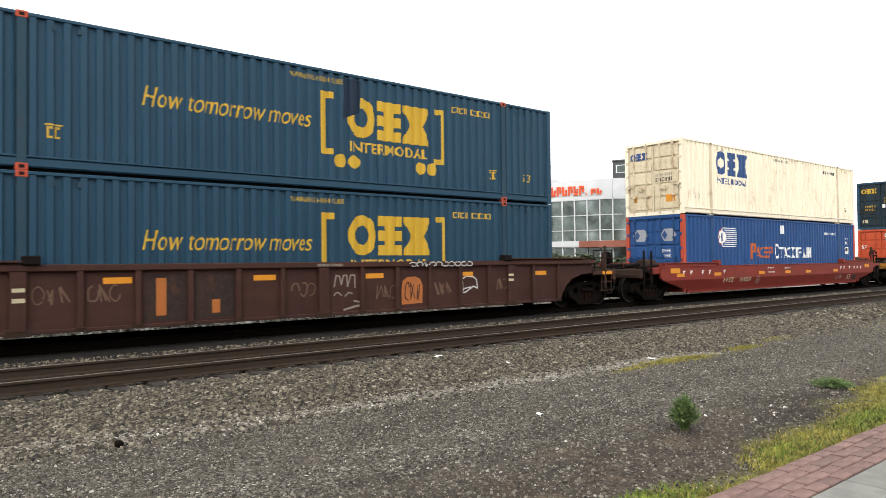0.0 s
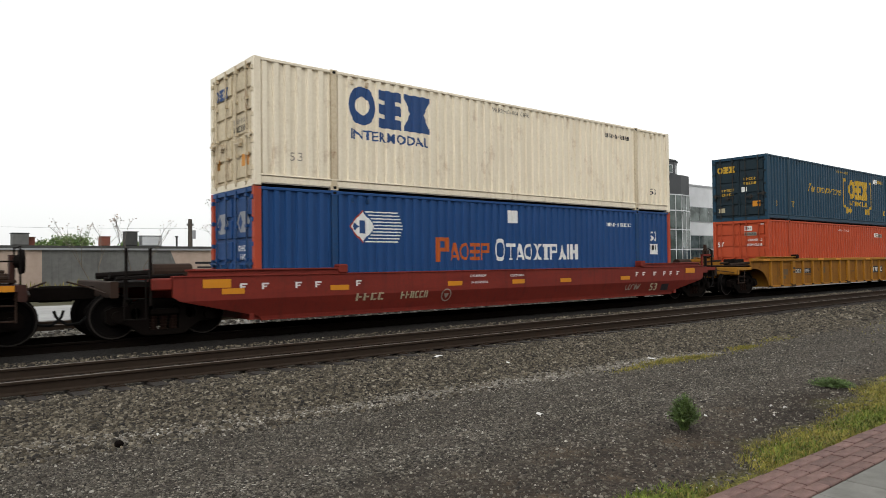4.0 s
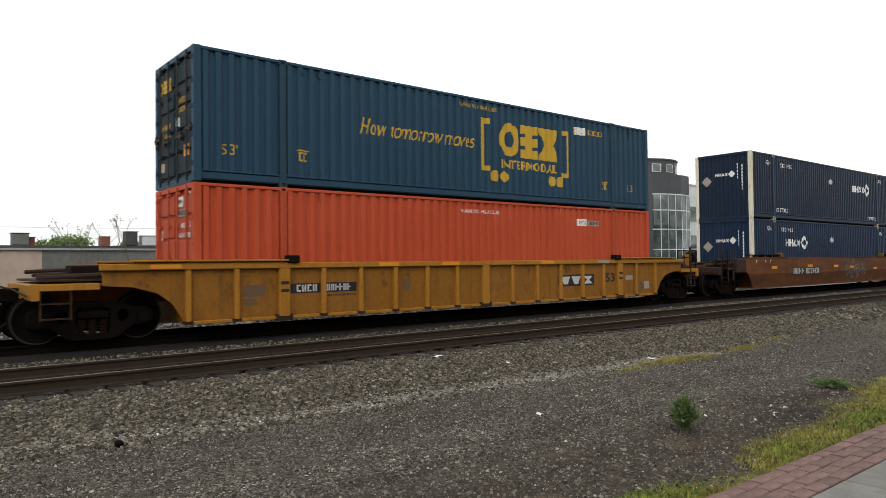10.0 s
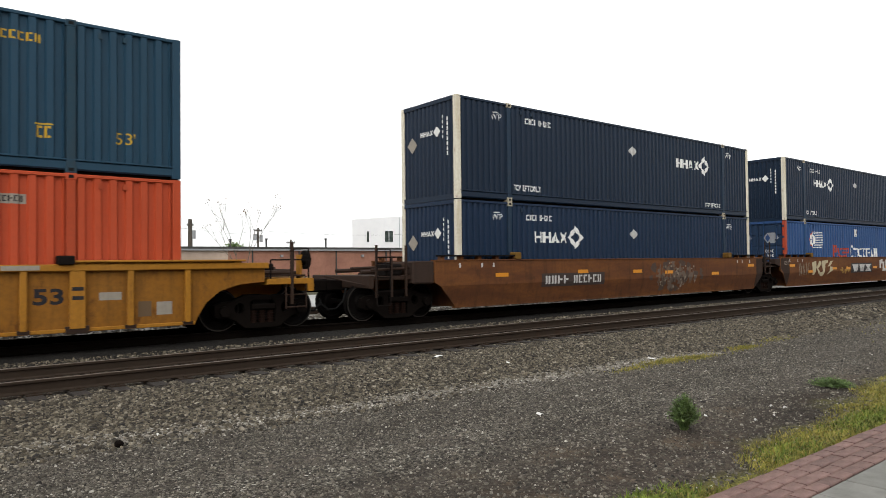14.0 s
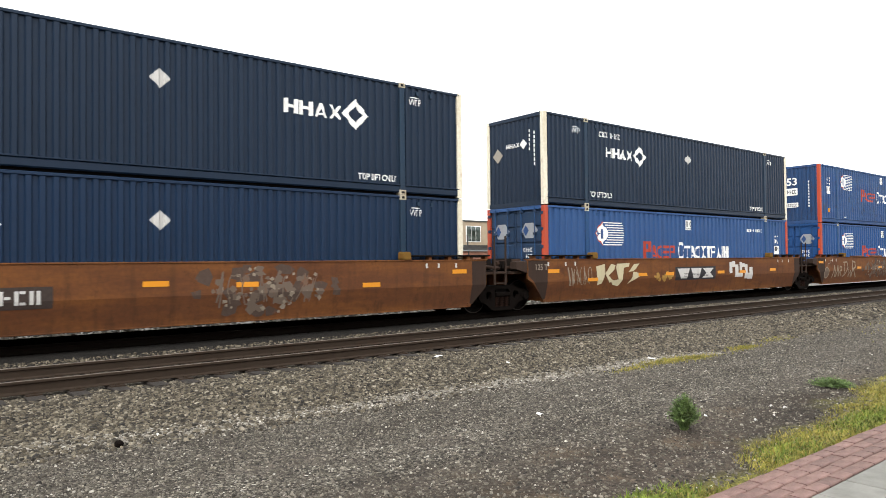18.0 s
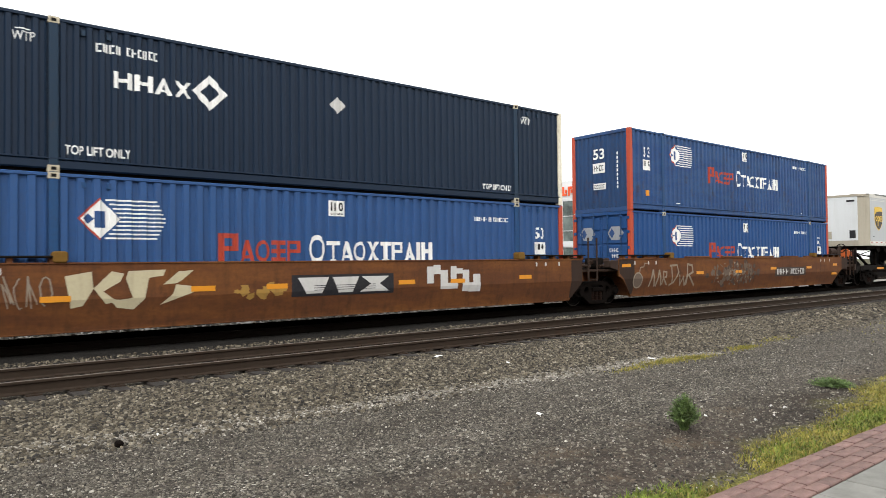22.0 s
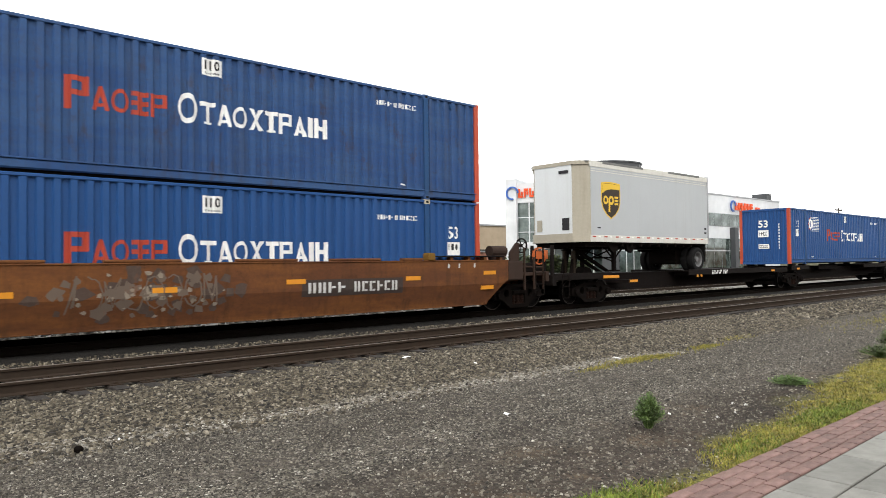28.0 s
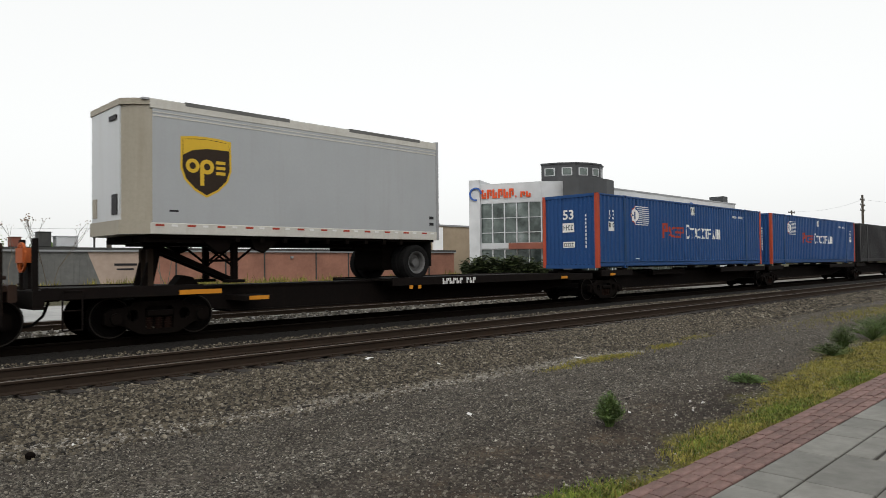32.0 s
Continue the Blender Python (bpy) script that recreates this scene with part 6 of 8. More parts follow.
end_mark("lettering", bars(6, 0.1, 0.9, 1.3, 1.45, 3), dark_mark, box_b_high, gap=0.03)
end_mark("lettering", bars(6, 0.1, 0.9, 1.5, 1.62, 5), faint_mark, box_b_high, gap=0.03)
end_rect(box_b_high, -0.95, -0.55, 0.5, 0.78, reflector_yellow, "data_plate", 0.03)
end_rect(box_b_high, 0.75, 0.95, 0.55, 0.8, yellow_car, "data_plate", 0.03)
end_mark("emblem", emblem(-1.05, -0.2, 2.2, 2.5), yellow_mark, box_c_high, gap=0.03)
for k, (y0, z0) in enumerate(((0.55, 1.35), (0.55, 1.15), (-0.5, 1.8), (-0.5, 1.6))):
    end_mark("lettering", bars(5, -y0 - 0.3, -y0 + 0.3, z0, z0 + 0.12, k), yellow_mark, box_c_high, gap=0.03)
end_rect(box_c_high, -0.35, -0.1, 1.28, 1.5, white_mark, gap=0.03)
end_rect(box_c_high, -0.95, -0.6, 0.6, 0.85, reflector_yellow, "data_plate", 0.03)
end_rect(box_c_high, 0.7, 1.0, 0.4, 0.6, graffiti_cream, "data_plate", 0.03)
end_words(box_c_low, "53'", 0.78, 1.08, 1.72, 1.95, white_mark, 0.03)
end_words(box_c_low, "WARNING", -1.0, -0.25, 1.95, 2.06, white_mark, 0.03)
end_words(box_c_low, "HIGH CUBE", -1.0, -0.25, 1.74, 1.85, white_mark, 0.03)
end_rect(box_c_low, -0.55, -0.2, 2.42, 2.64, white_mark, gap=0.03)
end_mark("lettering", bars(4, 0.22, 0.53, 2.48, 2.58, 5), dark_mark, box_c_low, gap=0.034)
end_rect(box_c_low, -0.75, -0.2, 2.2, 2.36, faint_mark, gap=0.03)
end_mark("lettering", bars(6, 0.23, 0.72, 2.23, 2.33, 6), dark_mark, box_c_low, gap=0.034)
for zz in (2.68, 0.3):
    end_rect(box_c_low, -1.08, -0.82, zz, zz + 0.035, white_mark, "reflective_tape", 0.03)


# marks on the cars' sides
def car_mark(name, bm, material, car, crease=None, ribs=False, label="", gap=0.004):
    """Paint on a car's near side: bent at the fold, or stepping over the posts."""
    if ribs:
        xs = [-7.22, -5.12, -4.1, -3.08, -2.06, -1.04, 1.06, 2.1, 3.15, 4.2, 5.25, 7.05, 8.15]
        lips = [(x - 0.056, x + 0.056) for x in xs] + [(x - 0.131, x + 0.131) for x in (-6.12, 0.0, 6.12)]
        lo, hi = min(v.co.x for v in bm.verts), max(v.co.x for v in bm.verts)
        for pair in lips:
            for b in pair:
                if lo < b < hi:
                    bmesh.ops.bisect_plane(bm, geom=bm.verts[:] + bm.edges[:] + bm.faces[:], plane_co=(b, 0, 0), plane_no=(1, 0, 0))
        dead = [f for f in bm.faces if any(a - 0.001 < f.calc_center_median().x < b + 0.001 for a, b in lips)]
        bmesh.ops.delete(bm, geom=dead, context="FACES")
        for v in bm.verts:
            v.co.y = -1.40 - gap
    else:
        bmesh.ops.bisect_plane(bm, geom=bm.verts[:] + bm.edges[:] + bm.faces[:], plane_co=(0, 0, crease), plane_no=(0, 0, 1))
        for v in bm.verts:
            v.co.y = -YS - gap + max(0.0, crease - v.co.z) * (0.2407 if crease > 0.7 else 0.357)
    me = bpy.data.meshes.new(name)
    bm.to_mesh(me)
    bm.free()
    me.materials.append(material)
    ob = new(name, me)
    ob.parent = car
    if label:
        tagged(ob, label)
    return ob


def scrawl(x0, x1, z0, z1, n, w, seed, loop=0.5):
    """Wandering spray strokes inside a box."""
    rng = random.Random(seed)
    rings = []
    step = (x1 - x0) / n
    for i in range(n):
        cx, cz = x0 + (i + 0.5) * step, (z0 + z1) / 2
        rx, rz = step * 0.55, (z1 - z0) / 2
        if rng.random() < loop:
            a0, span = rng.uniform(0, 6.28), rng.uniform(3.2, 6.0)
            pts = [(cx + rx * rng.uniform(0.75, 1.0) * math.cos(a0 + span * k / 9), cz + rz * rng.uniform(0.75, 1.0) * math.sin(a0 + span * k / 9)) for k in range(10)]
        else:
            pts = [(cx + rx * rng.uniform(-1, 1), cz + rz * (1 if k % 2 else -1) * rng.uniform(0.5, 1)) for k in range(5)]
        rings += stroke(pts, w * rng.uniform(0.7, 1.3))
    return place_mark(polys(rings))


def patches(x0, x1, z0, z1, n, size, seed):
    """Ragged overlapping flakes of worn paint inside an oval."""
    rng = random.Random(seed)
    rings = []
    for _ in range(n):
        a, d = rng.uniform(0, 6.28), rng.random() ** 0.7
        cx, cz = (x0 + x1) / 2 + (x1 - x0) / 2 * d * math.cos(a), (z0 + z1) / 2 + (z1 - z0) / 2 * d * math.sin(a)
        r = size * rng.uniform(0.4, 1.2)
        k = rng.choice((4, 5, 6))
        turn = rng.uniform(0, 6.28)
        ring = [(cx + r * rng.uniform(0.5, 1.3) * math.cos(turn + 6.283 * j / k), cz + 0.8 * r * rng.uniform(0.5, 1.3) * math.sin(turn + 6.283 * j / k)) for j in range(k)]
        rings.append([(x, min(1.42, max(0.26, z))) for x, z in ring])
    return place_mark(polys(rings))


# maroon car
panel_black = paint("panel_black", (0.0192, 0.0128, 0.0115), 0.7, 0.7, (0.064, 0.0288, 0.016), 0.6, (0.0768, 0.032, 0.016))
for x, z in ((-4.72, 1.06), (-1.7, 1.05), (1.19, 1.03), (4.17, 1.02), (7.14, 1.0)):
    stripes(car_a, [(x, z, 0.52, 0.12)], -1.40)
car_mark("sprayed_line", place_mark(polys(stroke([(0.3, 0.85), (0.36, 1.12), (0.45, 1.1), (0.5, 0.9), (0.56, 1.12), (0.65, 1.12), (0.67, 0.85), (0.76, 1.12), (0.87, 1.12), (0.88, 0.82)], 0.035) + stroke([(0.3, 0.65), (0.36, 0.72), (0.45, 0.7), (0.5, 0.64)], 0.03) + stroke([(0.6, 0.62), (0.7, 0.71), (0.8, 0.68)], 0.03))), graffiti_grey, car_a, ribs=True, label="chalky sprayed lines")
car_mark("sprayed_arrow", place_mark(polys(stroke([(0.57, 0.30), (0.95, 0.38), (1.0, 0.38)], 0.05) + stroke([(0.85, 0.5), (1.0, 0.47)], 0.04))), graffiti_grey, car_a, ribs=True)
car_mark("sprayed_figure", place_mark(polys([[(2.26, 0.34), (2.92, 0.36), (2.93, 0.8), (2.86, 0.98), (2.7, 1.05), (2.45, 1.04), (2.3, 0.95), (2.26, 0.75)]])), graffiti_orange, car_a, ribs=True, label="orange sprayed rounded shape")
car_mark("sprayed_line", scrawl(2.36, 2.86, 0.42, 0.92, 3, 0.025, 4), maroon_car, car_a, ribs=True, gap=0.008)
car_mark("sprayed_outline", place_mark(polys(stroke([(4.32, 0.62), (4.3, 0.95), (4.45, 1.02), (4.7, 1.0), (4.82, 0.92), (4.85, 0.68), (4.7, 0.74), (4.4, 0.58), (4.22, 0.58), (4.35, 0.68), (4.6, 0.72)], 0.035))), graffiti_white, car_a, ribs=True, label="white sprayed outline")
ob = mark("sprayed_scrawl", scrawl(2.45, 4.6, 1.30, 1.43, 10, 0.03, 12, 0.85), graffiti_white, car_a, None, (), -YS, 0.006, "white sprayed scrawl")
for x0, x1 in ((-3.98, -3.14), (-3.02, -2.14)):
    car_mark("sprayed_panel", place_mark(polys([rect(x0, 0.3, x1, 1.24)])), panel_black, car_a, ribs=True, label="dark painted panel")
for x0, x1, z0 in ((-3.75, -3.55, 0.4), (-2.62, -2.45, 0.4)):
    car_mark("sprayed_bar", place_mark(polys([rect(x0, z0, x1, z0 + (0.75 if x0 < -3 else 0.28))])), graffiti_orange, car_a, ribs=True, gap=0.008)
for x, h in ((-5.0, 0.8), (-5.9, 0.8), (1.5, 0.6), (-0.8, 0.75), (3.3, 0.65), (5.6, 0.7)):
    car_mark("faint_scrawl", scrawl(x, x + 0.6, h - 0.1, h + 0.25, 3, 0.03, int(x * 10)), paint("dusty_spray", (0.1024, 0.0576, 0.0384), 0.8, 0.5) if "dusty_spray" not in MATS else MATS["dusty_spray"], car_a, ribs=True)
mark("lettering", place_mark(polys([rect(-6.22, 0.95, -6.02, 1.02), rect(-6.22, 0.76, -6.02, 0.84), rect(5.98, 1.0, 6.18, 1.06), rect(5.98, 0.85, 6.18, 0.92)])), graffiti_cream, car_a, None, (), -1.495, 0.004)
mark("lettering", bars(16, 0.5 - 8.0 + 7.3, 0.5, 1.34, 1.40, 3), faint_mark, car_a, None, (), -YS, 0.005)

part("reflector", Shape().box(10.35, 10.85, -1.428, -1.41, 0.96, 1.07), reflector_yellow, car_a, "orange-yellow reflective strip")
# red car: raised stencils along the end, big figures
for x, z in ((-6.3, 0.78), (-2.74, 0.78), (-0.33, 0.77), (1.74, 0.76), (4.77, 0.76), (-8.9, 0.78)):
    part("reflector", Shape().box(x, x + 0.5, -YS - 0.008, -YS + 0.01, z, z + 0.12), reflector_yellow, car_b, "orange-yellow reflective strip")
for e in (-1, 1):
    part("reflector", Shape().box(e * 9.0 - 0.3, e * 9.0 + 0.3, -YS - 0.008, -YS + 0.01, 0.92, 1.1), reflector_yellow, car_b)
car_mark("lettering", bars(6, -4.27, -3.38, 0.5, 0.68, 6), graffiti_cream, car_b, crease=0.66)
car_mark("lettering", bars(4, -5.6, -4.75, 0.5, 0.68, 2), graffiti_cream, car_b, crease=0.66)
car_mark("round_badge", place_mark(polys(annulus(-2.77, 0.54, 0.14, 0.17, 20) + [[(-2.86, 0.58), (-2.68, 0.58), (-2.77, 0.44)]])), faint_mark, car_b, crease=0.66)
car_mark("lettering", fitted(glyphs("53", 1.0, bold=0.02), 6.49, 6.94, 0.34, 0.6), graffiti_cream, car_b, crease=0.66)
for k, x in enumerate((5.6, 6.0, 6.65, 7.25, 7.65, 8.1, -5.6, -6.7, -7.2, -8.0, -8.5)):
    car_mark("lettering", place_mark(polys([rect(x, 0.86, x + 0.045, 1.0), rect(x + 0.045, 0.965, x + 0.16, 1.0), rect(x + 0.045, 0.91, x + 0.12, 0.935)])), white_mark, car_b, crease=0.66)
car_mark("lettering", bars(12, -1.95, -1.35, 1.0, 1.06, 1), white_mark, car_b, crease=0.66)
car_mark("lettering", bars(10, -1.9, -1.3, 0.82, 0.88, 2), white_mark, car_b, crease=0.66)
car_mark("lettering", bars(10, -0.4, 0.15, 0.98, 1.04, 4), white_mark, car_b, crease=0.66)
car_mark("data_plate", place_mark(polys([rect(7.2, 0.33, 7.65, 0.56)])), dark_mark, car_b, crease=0.66)
car_mark("faint_scrawl", scrawl(5.1, 5.9, 0.4, 0.6, 5, 0.03, 9), faint_mark, car_b, crease=0.66)

# yellow car
car_mark("dark_panel", place_mark(polys([rect(3.06, 0.62, 4.82, 0.98)])), dark_mark, car_c, ribs=True, label="dark panel with plain white shapes")
car_mark("emblem", place_mark(polys([[(3.2, 0.92), (3.64, 0.92), (3.52, 0.68), (3.34, 0.68)], [(3.7, 0.92), (4.14, 0.92), (4.02, 0.68), (3.84, 0.68)], [(4.28, 0.92), (4.74, 0.92), (4.56, 0.8), (4.46, 0.8)], [(4.46, 0.8), (4.56, 0.8), (4.74, 0.68), (4.28, 0.68)]])), graffiti_white, car_c, ribs=True, gap=0.008)
car_mark("lettering", fitted(glyphs("53", 1.0, bold=0.03), 5.4, 5.9, 0.70, 1.0), dark_mark, car_c, ribs=True)
car_mark("dark_panel", place_mark(polys([rect(-5.95, 0.74, -4.2, 0.96)])), dark_mark, car_c, ribs=True)
car_mark("lettering", bars(4, -5.8, -5.25, 0.77, 0.93, 3), graffiti_white, car_c, ribs=True, gap=0.008)
car_mark("lettering", bars(6, -5.02, -4.35, 0.77, 0.93, 5), graffiti_white, car_c, ribs=True, gap=0.008)
car_mark("lettering", bars(14, -5.0, -4.2, 0.64, 0.69, 5), dark_mark, car_c, ribs=True)
paint("old_stencil", (0.1024, 0.064, 0.032), 0.7, 0.5)
for r4 in ((-7.05, 0.7, -6.55, 0.95), (-7.05, 0.52, -6.75, 0.66), (7.2, 0.4, 7.45, 0.7), (-2.8, 0.72, -2.6, 1.0)):
    car_mark("stencil_plate", place_mark(polys([rect(*r4)])), MATS["old_stencil"], car_c, ribs=True)
for r4 in ((7.55, 0.42, 7.85, 0.68), (6.5, 0.75, 6.9, 0.9)):
    car_mark("stencil_plate", place_mark(polys([rect(*r4)])), faint_mark, car_c, ribs=True)
car_mark("lettering", bars(10, 0.3, 0.85, 0.72, 0.79, 8), MATS["old_stencil"], car_c, ribs=True)
for x in (-9.0, -3.6, -1.6, 2.2, 4.9):
    mark("worn_decal", place_mark(polys([rect(x, 1.335, x + 0.6, 1.42)])), reflector_yellow if x < 4 else faint_mark, car_c, None, (), -YS, 0.004)
mark("lettering", place_mark(polys([rect(-6.22, 0.95, -6.02, 1.02), rect(-6.22, 0.78, -6.02, 0.85), rect(6.02, 0.95, 6.22, 1.02), rect(6.02, 0.78, 6.22, 0.85)])), dark_mark, car_c, None, (), -1.495, 0.004)

# brown cars
KR = 0.78
for car, spots in ((car_d, ((-6.85, 0.98), (-3.29, 1.02), (-0.4, 0.98), (1.5, 0.92), (4.67, 0.82), (7.5, 1.1))), (car_e, ((-8.18, 1.05), (-6.3, 0.75), (-3.6, 0.86), (-1.95, 0.86), (1.6, 0.86), (3.3, 0.85), (5.9, 0.9))),
                   (car_f, ((-8.9, 1.18), (-4.3, 0.86), (-1.4, 0.86), (1.6, 0.95), (5.1, 0.95), (8.0, 1.05), (7.9, 0.62)))):
    for x, z in spots:
        part("reflector", Shape().box(x, x + 0.5, -YS - 0.008, -YS + 0.04, z, z + 0.11), reflector_yellow, car, "orange-yellow reflective strip")
    for x in (-8.2, -7.4, -6.95, 6.6, 7.0, 7.6):
        car_mark("white_tick", place_mark(polys([rect(x, 1.26, x + 0.06, 1.38)])), graffiti_white, car, crease=KR)
for car, ends in ((car_d, (1,)), (car_e, (-1, 1)), (car_f, (-1,))):
    for e in ends:
        w = 8.72 if e > 0 else 9.04
        car_mark("end_plate", place_mark(polys([[(e * 8.2, 1.425), (e * w, 1.425), (e * w, min(0.99, 0.25 + (w - 8.3) * 1.15)), (e * min(w, 8.8), 0.25 + (min(w, 8.8) - 8.3) * 1.1), (e * 8.30, 0.25), (e * 8.2, 0.25)]])), grime_brown, car, crease=KR, gap=0.003, label="grimy grey-brown end plate")
car_mark("lettering", fitted(glyphs("125 T", 1.0, bold=0.02), -8.72, -8.2, 1.14, 1.32), graffiti_grey, car_e, crease=KR, gap=0.008)
for car, a in ((car_d, -4.95), (car_f, 2.0)):
    car_mark("dark_panel", place_mark(polys([rect(a, 0.64, a + 3.0, 1.04)])), paint("panel_brown", (0.032, 0.0224, 0.0192), 0.6, 0.3) if "panel_brown" not in MATS else MATS["panel_brown"], car, crease=KR)
    bm = bars(4, a + 0.15, a + 1.25, 0.72, 0.97, 5)
    car_mark("lettering", bm, graffiti_white, car, crease=KR, gap=0.008)
    car_mark("lettering", bars(6, a + 1.45, a + 2.85, 0.72, 0.97, 9), graffiti_white, car, crease=KR, gap=0.008)
fade = paint("worn_spray", (0.105, 0.078, 0.060), 0.8, 0.6, rust=0.7)
fade2 = paint("worn_spray_light", (0.200, 0.165, 0.125), 0.8, 0.6, rust=0.5)
fade3 = paint("worn_spray_dark", (0.055, 0.036, 0.028), 0.8, 0.5, rust=0.6)
for car, xa, xb, sd in ((car_d, 0.5, 4.1, 21), (car_f, -3.6, 0.6, 51)):
    for k, (m, n, size) in enumerate(((fade3, 34, 0.20), (fade, 46, 0.13), (fade2, 34, 0.07))):
        tagged(car_mark("worn_spray_paint", patches(xa + k * 0.2, xb - k * 0.2, 0.34, 1.36, n, size, sd + k), m, car, crease=KR, gap=0.003 + k * 0.002, label="worn patches of grey sprayed paint"), kind="stuff")
    tagged(car_mark("worn_outline", scrawl(xa + 0.5, xb - 0.6, 0.5, 1.25, 8, 0.03, sd + 9, 0.3), fade, car, crease=KR, gap=0.011), kind="stuff")
cream_forms = [[(-5.9, 1.22), (-5.45, 1.3), (-5.42, 0.98), (-5.6, 0.66), (-5.8, 0.62)], [(-5.42, 0.98), (-5.1, 1.3), (-4.88, 1.25), (-4.95, 1.1), (-5.25, 0.92), (-5.0, 0.72), (-5.2, 0.68)],
               [(-4.85, 1.16), (-4.8, 1.3), (-4.1, 1.32), (-4.15, 1.2), (-4.42, 1.16), (-4.5, 0.75), (-4.7, 0.55), (-5.0, 0.6), (-5.15, 0.78), (-4.95, 0.75), (-4.72, 0.78)],
               [(-4.15, 1.02), (-3.85, 1.28), (-3.55, 1.3), (-3.78, 1.1), (-3.9, 1.04)], [(-3.9, 1.02), (-3.6, 0.98), (-3.52, 0.86), (-4.2, 0.62), (-3.95, 0.84)]]
car_mark("sprayed_shape", place_mark(polys(cream_forms)), graffiti_cream, car_e, crease=KR, label="cream sprayed block shapes")
car_mark("dark_panel", place_mark(polys([rect(-1.35, 0.66, 1.44, 1.15)])), dark_mark, car_e, crease=KR, label="dark panel with plain white shapes")
car_mark("emblem", place_mark(polys([[(-1.2, 1.09), (-0.4, 1.09), (-0.58, 0.72), (-0.98, 0.72)], [(-0.3, 1.09), (0.42, 1.09), (0.24, 0.72), (-0.14, 0.72)], [(0.5, 1.09), (1.3, 1.09), (1.02, 0.905), (0.76, 0.905)], [(0.76, 0.905), (1.02, 0.905), (1.3, 0.72), (0.46, 0.72)]])), graffiti_white, car_e, crease=KR, gap=0.008)
car_mark("emblem_line", place_mark(polys([rect(-0.8, z, 0.9, z + 0.014) for z in (0.79, 0.84, 0.89)])), dark_mark, car_e, crease=KR, gap=0.012)
car_mark("sprayed_block", place_mark(polys([rect(2.5, 0.86, 2.72, 1.3), rect(2.72, 1.1, 2.95, 1.34), rect(2.95, 0.7, 3.2, 1.2), rect(3.2, 0.7, 3.55, 0.86), rect(3.3, 0.95, 3.5, 1.3), rect(3.5, 1.1, 3.72, 1.24), rect(3.72, 0.62, 3.95, 1.2), rect(3.95, 0.6, 4.38, 0.85), rect(4.1, 0.85, 4.36, 1.08)])), graffiti_white, car_e, crease=KR, label="white sprayed block shapes")
car_mark("yellow_patch", patches(-2.7, -1.4, 0.64, 1.0, 16, 0.13, 77), paint("yellow_scuff", (0.2688, 0.1536, 0.032), 0.7, 0.6, rust=0.6), car_e, crease=KR)
car_mark("thin_scrawl", scrawl(-7.3, -6.1, 0.62, 1.25, 6, 0.025, 33), fade2, car_e, crease=KR)
car_mark("sprayed_disc", place_mark(polys([disc(-8.0, 0.72, 0.25, 20)])), fade, car_f, crease=KR, label="grey sprayed disc")
car_mark("sprayed_ring", place_mark(polys(annulus(-8.0, 0.72, 0.235, 0.28, 22) + stroke([(-7.92, 0.98), (-7.86, 1.16), (-7.66, 1.18), (-7.62, 1.3), (-7.45, 1.3)], 0.035))), fade2, car_f, crease=KR, gap=0.008)
car_mark("sprayed_line", place_mark(polys(stroke([(-7.3, 0.5), (-7.1, 1.06), (-6.98, 0.5)], 0.075) + stroke([(-6.9, 0.5), (-6.72, 1.04), (-6.58, 0.52)], 0.075) + stroke([(-6.52, 0.55), (-6.46, 1.0), (-6.26, 0.98), (-6.3, 0.8), (-6.48, 0.78), (-6.22, 0.52)], 0.06))), fade2, car_f, crease=KR, label="chalk-grey sprayed lines")
car_mark("sprayed_line", place_mark(polys(stroke([(-6.05, 1.2), (-5.6, 1.22), (-5.5, 0.95), (-5.8, 0.6), (-6.05, 0.5)], 0.07) + stroke([(-5.95, 1.18), (-5.9, 0.58)], 0.06) + stroke([(-5.45, 0.85), (-5.35, 0.48), (-5.2, 0.8), (-5.05, 0.45), (-4.95, 0.85)], 0.06) + stroke([(-4.95, 0.5), (-4.9, 1.25), (-4.6, 1.2), (-4.55, 0.95), (-4.85, 0.85), (-4.4, 0.45)], 0.08))), fade2, car_f, crease=KR, label="chalk-grey sprayed lines")
for a, b in ((-7.6, -6.9), (-4.9, -3.3), (-2.3, -0.8), (0.4, 1.9), (2.8, 4.3), (5.0, 5.7)):
    part("sill_cap", Shape().box(a, b, -YS + 0.0, -YS + 0.13, 1.475, 1.54, 0.02), brown_car, car_f)


# ---- the walk in the foreground: brick edging and stone slabs ----
pavement = thing("pavement", pose(0, 0, 0), "stone slab walk with a red brick edging", "pavement", kind="structure")
part("bedding", Shape().box(-30, 120, -6, 2.53, -0.16, -0.028), joint_sand, pavement)
rng = random.Random(7)
brick_mesh = Shape().box(-0.098, 0.098, -0.051, 0.051, -0.06, 0.0, 0.007).mesh("brick", brick_red)
far_bricks = Shape()
for row in range(4):
    y = 2.131 + row * 0.111
    x = 3.0 + (row % 2) * 0.1
    while x < 46:
        dz = -0.012 + rng.uniform(-0.004, 0.004)
        if x < 18.0:
            b = part("brick", brick_mesh, brick_red, pavement)
            b.matrix_basis = pose(x, y + rng.uniform(-0.002, 0.002), dz, rng.uniform(-0.8, 0.8), rng.uniform(-0.6, 0.6), rng.uniform(-0.5, 0.5))
        else:
            far_bricks.box(x - 0.095, x + 0.095, y - 0.051, y + 0.051, -0.06, dz)
        x += 0.207
tagged(part("brick_run", far_bricks, brick_red, pavement), kind="stuff")


